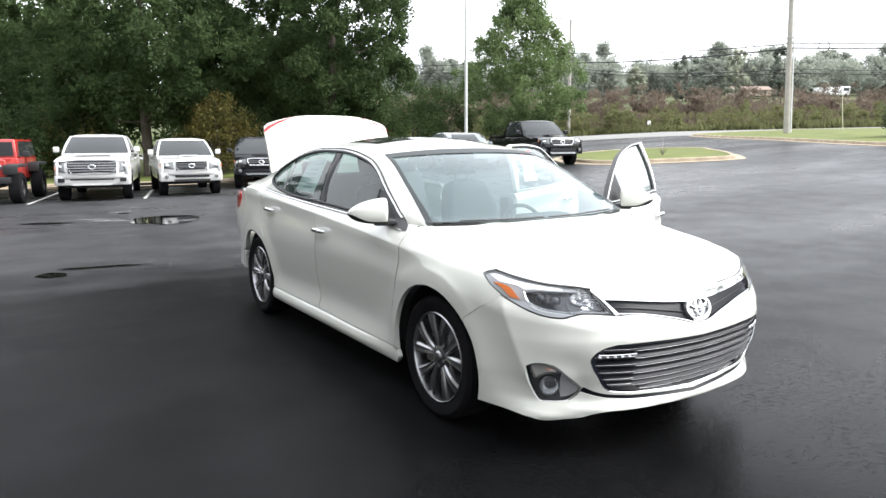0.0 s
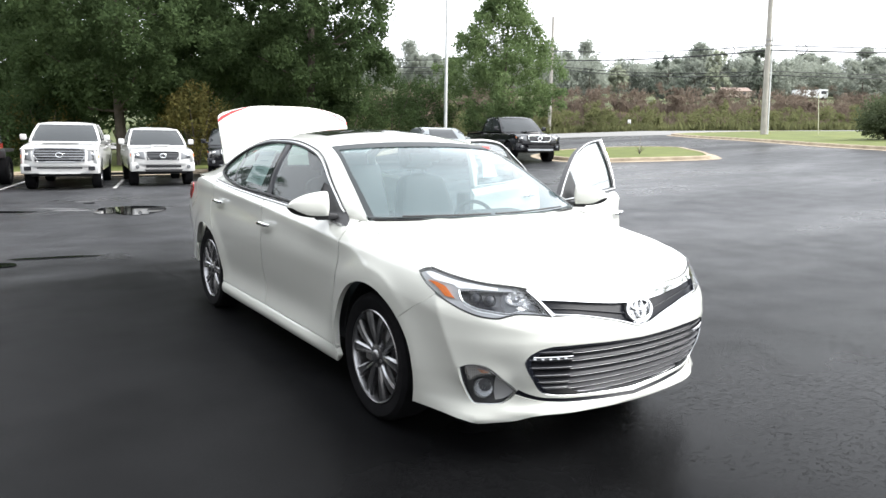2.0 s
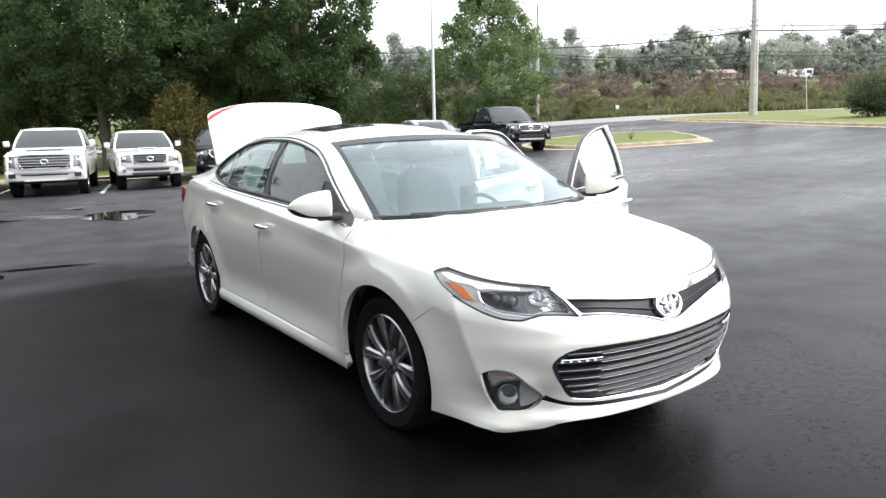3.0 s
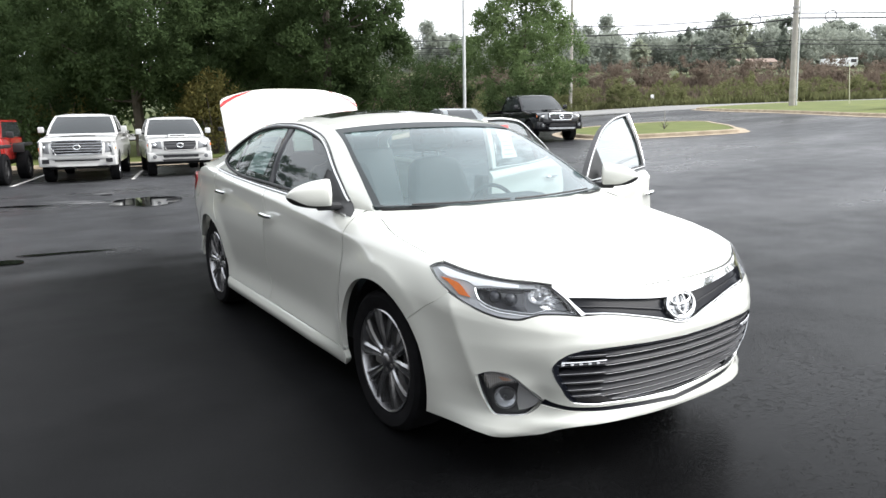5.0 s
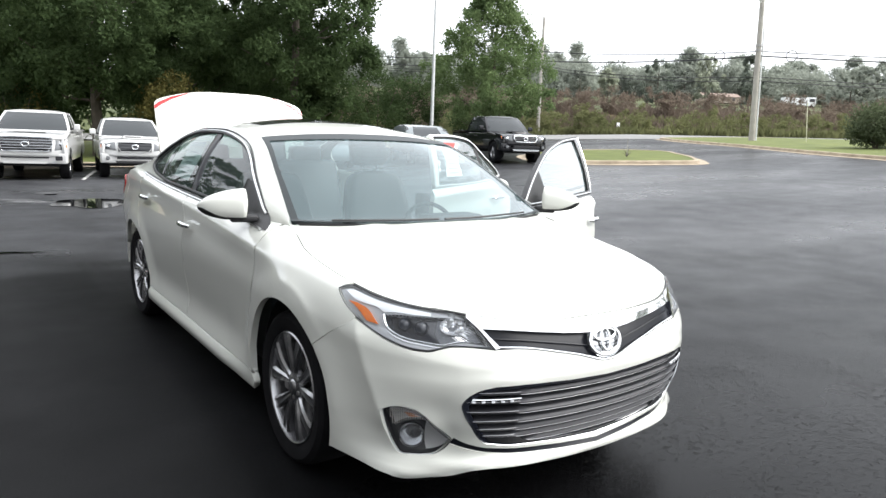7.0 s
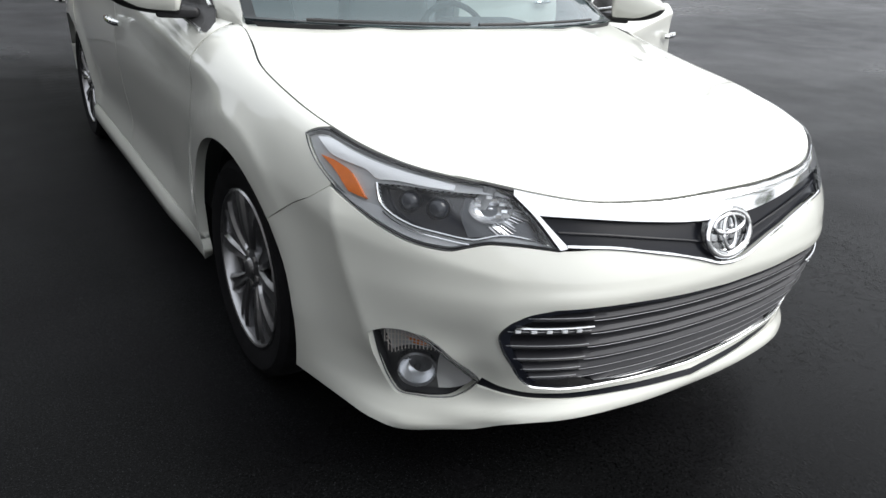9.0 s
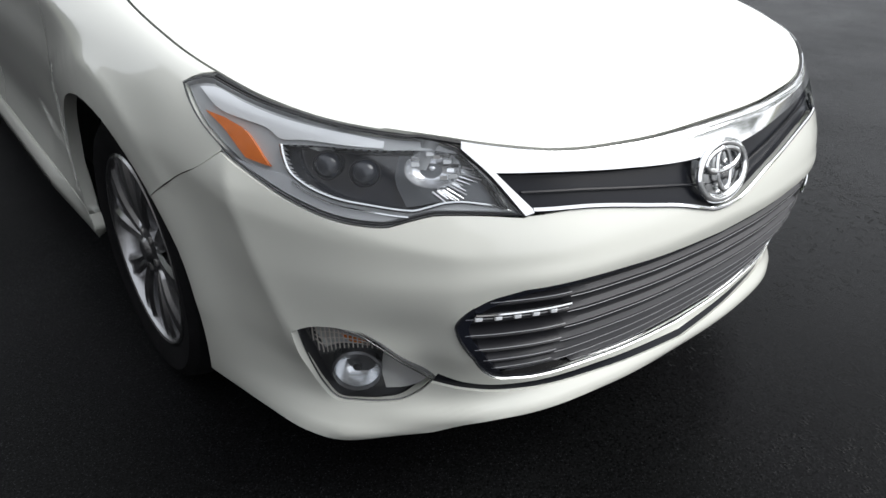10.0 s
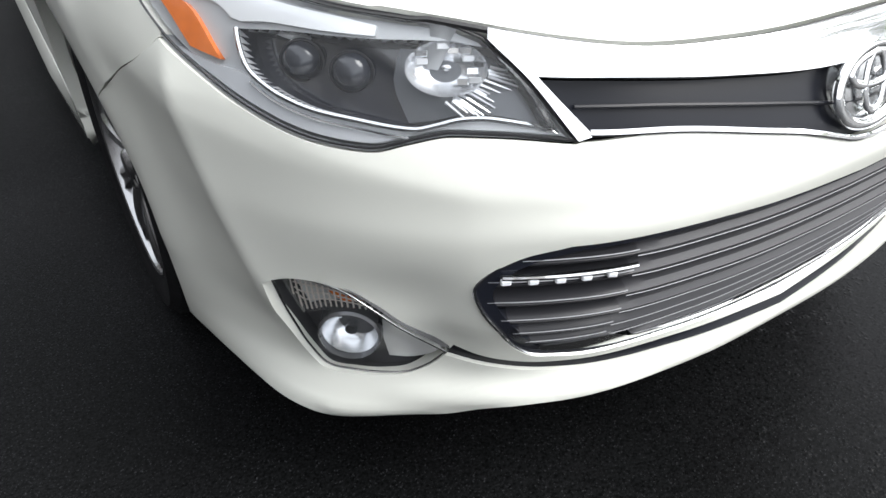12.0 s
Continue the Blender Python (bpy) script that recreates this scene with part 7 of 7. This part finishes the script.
    panel("cab_back", back_at, box_loop(-1), paint, cabin, holes=[rear_loop], scale=(.9, .7), step=.1, depth=.03, flip=True)
    panel("rear_window", back_at, rear_loop, TRUCK_GLASS, cabin, scale=(.9, .7), step=.1, lift=-.006, depth=0, flip=True)
    panel("roof", roof_at, box_loop(-1), paint, cabin, scale=(.8, 1.8), step=.1, depth=.03)
    for s in (-1, 1):
        bm = bmesh.new()
        box(bm, (s * (h + .10) - .085, 1.72, belt + .03), (s * (h + .10) + .085, 1.83, belt + .20), .04, 3)
        mir = part("side_mirror", bm, paint, ob)
        bm = bmesh.new()
        tube(bm, [(s * (h - .12), 1.80, belt + .03), (s * (h + .05), 1.78, belt + .08)], .03, 6)
        part("mirror_arm", bm, TRIM_BLACK, mir)
        for yy in (2.55, 3.35):
            bm = bmesh.new()
            box(bm, (s * h - .04, yy - .1, belt - .20), (s * h + .02, yy + .1, belt - .16), .01)
            part("door_handle", bm, paint if paint is not BLACK_PAINT else TRIM_BLACK, ob)
    if not suv:
        bm = bmesh.new()
        box(bm, (-h + .09, cab1 + .02, .62), (h - .09, L - .04, belt - .12), .01)
        part("bed", bm, UNDER, ob)
        for s in (-1, 1):
            bm = bmesh.new()
            box(bm, (s * (h - .07) - .05, cab1, belt - .05), (s * (h - .07) + .05, L, belt + .02), .015)
            part("bed_rail", bm, paint, ob)
    slab(ob, "tailgate", paint, [(h - .05, L, .62), (-h + .05, L, .62), (-h + .05, L, belt), (h - .05, L, belt)], .06)
    bm = bmesh.new()
    box(bm, (-h + .25, .3, .38), (h - .25, L - .3, .62), .03)
    part("chassis", bm, UNDER, ob)
    return ob


pickup("large white pickup truck with a wide chrome barred grille", -.26, 19.3, -12.5, TRUCK_WHITE, 5.8, 2.03, 1.93, .40, 1.29, .98, 3.7, scoop=False, big=True, chrome_face=True)
pickup("white pickup truck with a bonnet scoop and black grille", 2.56, 19.6, -7, TRUCK_WHITE, 5.3, 1.90, 1.80, .385, 1.17, .92, 3.25)
pickup("black pickup truck with a bright bumper plate", 5.3, 21.2, -16, BLACK_PAINT, 5.3, 1.90, 1.80, .385, 1.12, .92, 3.25)
pickup("black pickup truck with chrome grille surround beside the kerbed island", 15.6, 17.2, -15, BLACK_PAINT, 5.3, 1.90, 1.79, .385, 1.12, .92, 3.25)


def jeep(x, y, yaw):
    ob = thing("off_roader", "red open-fendered off-roader with black tyres and flares", "car", "", Matrix.Translation((x, y, float(lot_z(x, y)))) @ Matrix.Rotation(radians(yaw), 4, "Z"))
    R = .43
    bm = bmesh.new()
    box(bm, (-.62, .25, .75), (.62, 1.6, 1.24), .05, 3, taper=(.94, 1))
    part("bonnet", bm, RED_PAINT, ob)
    bm = bmesh.new()
    box(bm, (-.66, 1.5, .62), (.66, 4.0, 1.25), .05, 3)
    tub = part("tub", bm, RED_PAINT, ob)
    bm = bmesh.new()
    box(bm, (-.64, .18, .72), (.64, .30, 1.22), .04, 3)
    gr = part("grille", bm, RED_PAINT, ob)
    for i in range(7):
        bm = bmesh.new()
        box(bm, (-.27 + .09 * i - .022, .16, .80), (-.27 + .09 * i + .022, .19, 1.12), .01)
        part("grille_slot", bm, UNDER, gr)
    for s in (-1, 1):
        bm = bmesh.new()
        lathe(bm, [(-.02, .001), (-.015, .07), (0, .09), (.04, .095)], 20, "y", (s * .47, .17, 1.02))
        part("headlamp", bm, CLEAR_LAMP, gr)
        for c in (.62, 3.3):
            truck_wheel(ob, s * .80, c, R, .15, s, TRIM_BLACK)
            bm = bmesh.new()
            box(bm, (s * .78 - .18, c - .56, 1.0), (s * .78 + .18, c + .60, 1.09), .03, 2)
            box(bm, (s * .78 - .18, c - .62, .82), (s * .78 + .18, c - .52, 1.06), .03, 2)
            part("flare", bm, TRIM_BLACK, ob)
        # doors, windows
        bm = bmesh.new()
        box(bm, (s * .665 - .02, 1.62, .66), (s * .665 + .02, 2.5, 1.23), .015)
        door = part("door", bm, RED_PAINT, ob)
        bm = bmesh.new()
        box(bm, (s * .69 - .02, 2.3, 1.08), (s * .69 + .02, 2.45, 1.11), .008)
        part("handle", bm, TRIM_BLACK, door)
        bm = bmesh.new()
        box(bm, (s * .86 - .09, 1.62, 1.26), (s * .86 + .09, 1.72, 1.44), .03, 2)
        part("side_mirror", bm, TRIM_BLACK, door)
        slab(ob, "side_window", TRUCK_GLASS, [(s * .66, 1.75, 1.28), (s * .66, 3.9, 1.28), (s * .60, 3.85, 1.72), (s * .60, 2.0, 1.72)][::s], .02)
    bm = bmesh.new()
    box(bm, (-.64, 1.58, 1.24), (.64, 4.0, 1.78), .05, 3, taper=(.92, .92))
    part("hard_top", bm, RED_PAINT, ob)
    slab(ob, "windscreen", TRUCK_GLASS, [(-.56, 1.57, 1.30), (.56, 1.57, 1.30), (.52, 1.66, 1.70), (-.52, 1.66, 1.70)], .02, lift=.01)
    bm = bmesh.new()
    box(bm, (-.78, -.02, .58), (.78, .18, .76), .03, 2)
    part("bumper", bm, TRIM_BLACK, ob)
    bm = bmesh.new()
    box(bm, (-.45, .3, .45), (.45, 3.9, .68), .03)
    part("chassis", bm, UNDER, ob)


jeep(-3.0, 19.6, -14)


def saloon(label, x, y, yaw, paint):
    """A parked saloon seen over the white sedan's roof."""
    ob = thing("parked_saloon", label, "car", "", Matrix.Translation((x, y, float(lot_z(x, y)))) @ Matrix.Rotation(radians(yaw), 4, "Z"))
    mid = curve((0, .55), (.05, .68), (.5, .82), (1.35, .95), (2.1, 1.36), (2.7, 1.45), (3.4, 1.40), (4.1, 1.12), (4.7, 1.05), (4.85, .8))
    belt = curve((0, .55), (.1, .66), (.6, .80), (1.4, .92), (4.0, 1.0), (4.7, .98), (4.85, .75))
    half = curve((0, .55), (.15, .78), (.6, .88), (2.5, .91), (4.3, .88), (4.7, .8), (4.85, .7))

    def shell(a, b):
        q = np.clip(np.abs(a), 0, 1)
        up = np.clip((1 - q) / .45, 0, 1)
        z = belt(b) + (mid(b) - belt(b)) * np.sin(up * np.pi / 2) ** 1.3
        z = np.where(q > .72, .30 + (belt(b) - .30) * np.maximum(np.cos((q - .72) / .28 * np.pi / 2), 0) ** .8, z)
        w = np.where(q > .72, 1, q / .72 * (.80 + .2 * (q / .72) ** 3))
        return np.stack([np.sign(a) * half(b) * w, b, z], -1)
    panel("body", shell, [(-.999, 0), (.999, 0), (.999, 4.85), (-.999, 4.85)], paint, ob, scale=(1.3, 1), step=.08, depth=.02)
    for nm, lp in (("windscreen", [(-.5, 1.5), (.5, 1.5), (.45, 2.15), (-.45, 2.15)]), ("rear_window", [(-.45, 3.45), (.45, 3.45), (.5, 4.0), (-.5, 4.0)]), ("side_window", [(.58, 1.9), (.68, 1.8), (.68, 3.6), (.58, 3.3)]), ("side_window", [(-.68, 1.8), (-.58, 1.9), (-.58, 3.3), (-.68, 3.6)])):
        panel(nm, shell, lp, TRUCK_GLASS, ob, scale=(1.3, 1), step=.08, lift=.006, depth=.01)
    for s in (-1, 1):
        for c in (.95, 3.75):
            truck_wheel(ob, s * .80, c, .32, .10, s, ALLOY)
        bm = bmesh.new()
        box(bm, (s * 1.0 - .09, 1.62, .96), (s * 1.0 + .09, 1.72, 1.08), .035, 3)
        part("side_mirror", bm, paint, ob)
        lp = [(s * .62, .12), (s * .78, .35), (s * .74, .5), (s * .56, .22)]
        panel("headlamp", shell, lp if s < 0 else lp[::-1], CLEAR_LAMP, ob, scale=(1.3, 1), step=.06, lift=.006, depth=.01)


saloon("silver saloon parked among the trucks", 12.5, 18.3, -18, SILVER_PAINT)
saloon("silver saloon parked among the trucks", 8.9, 19.6, -16, SILVER_PAINT)
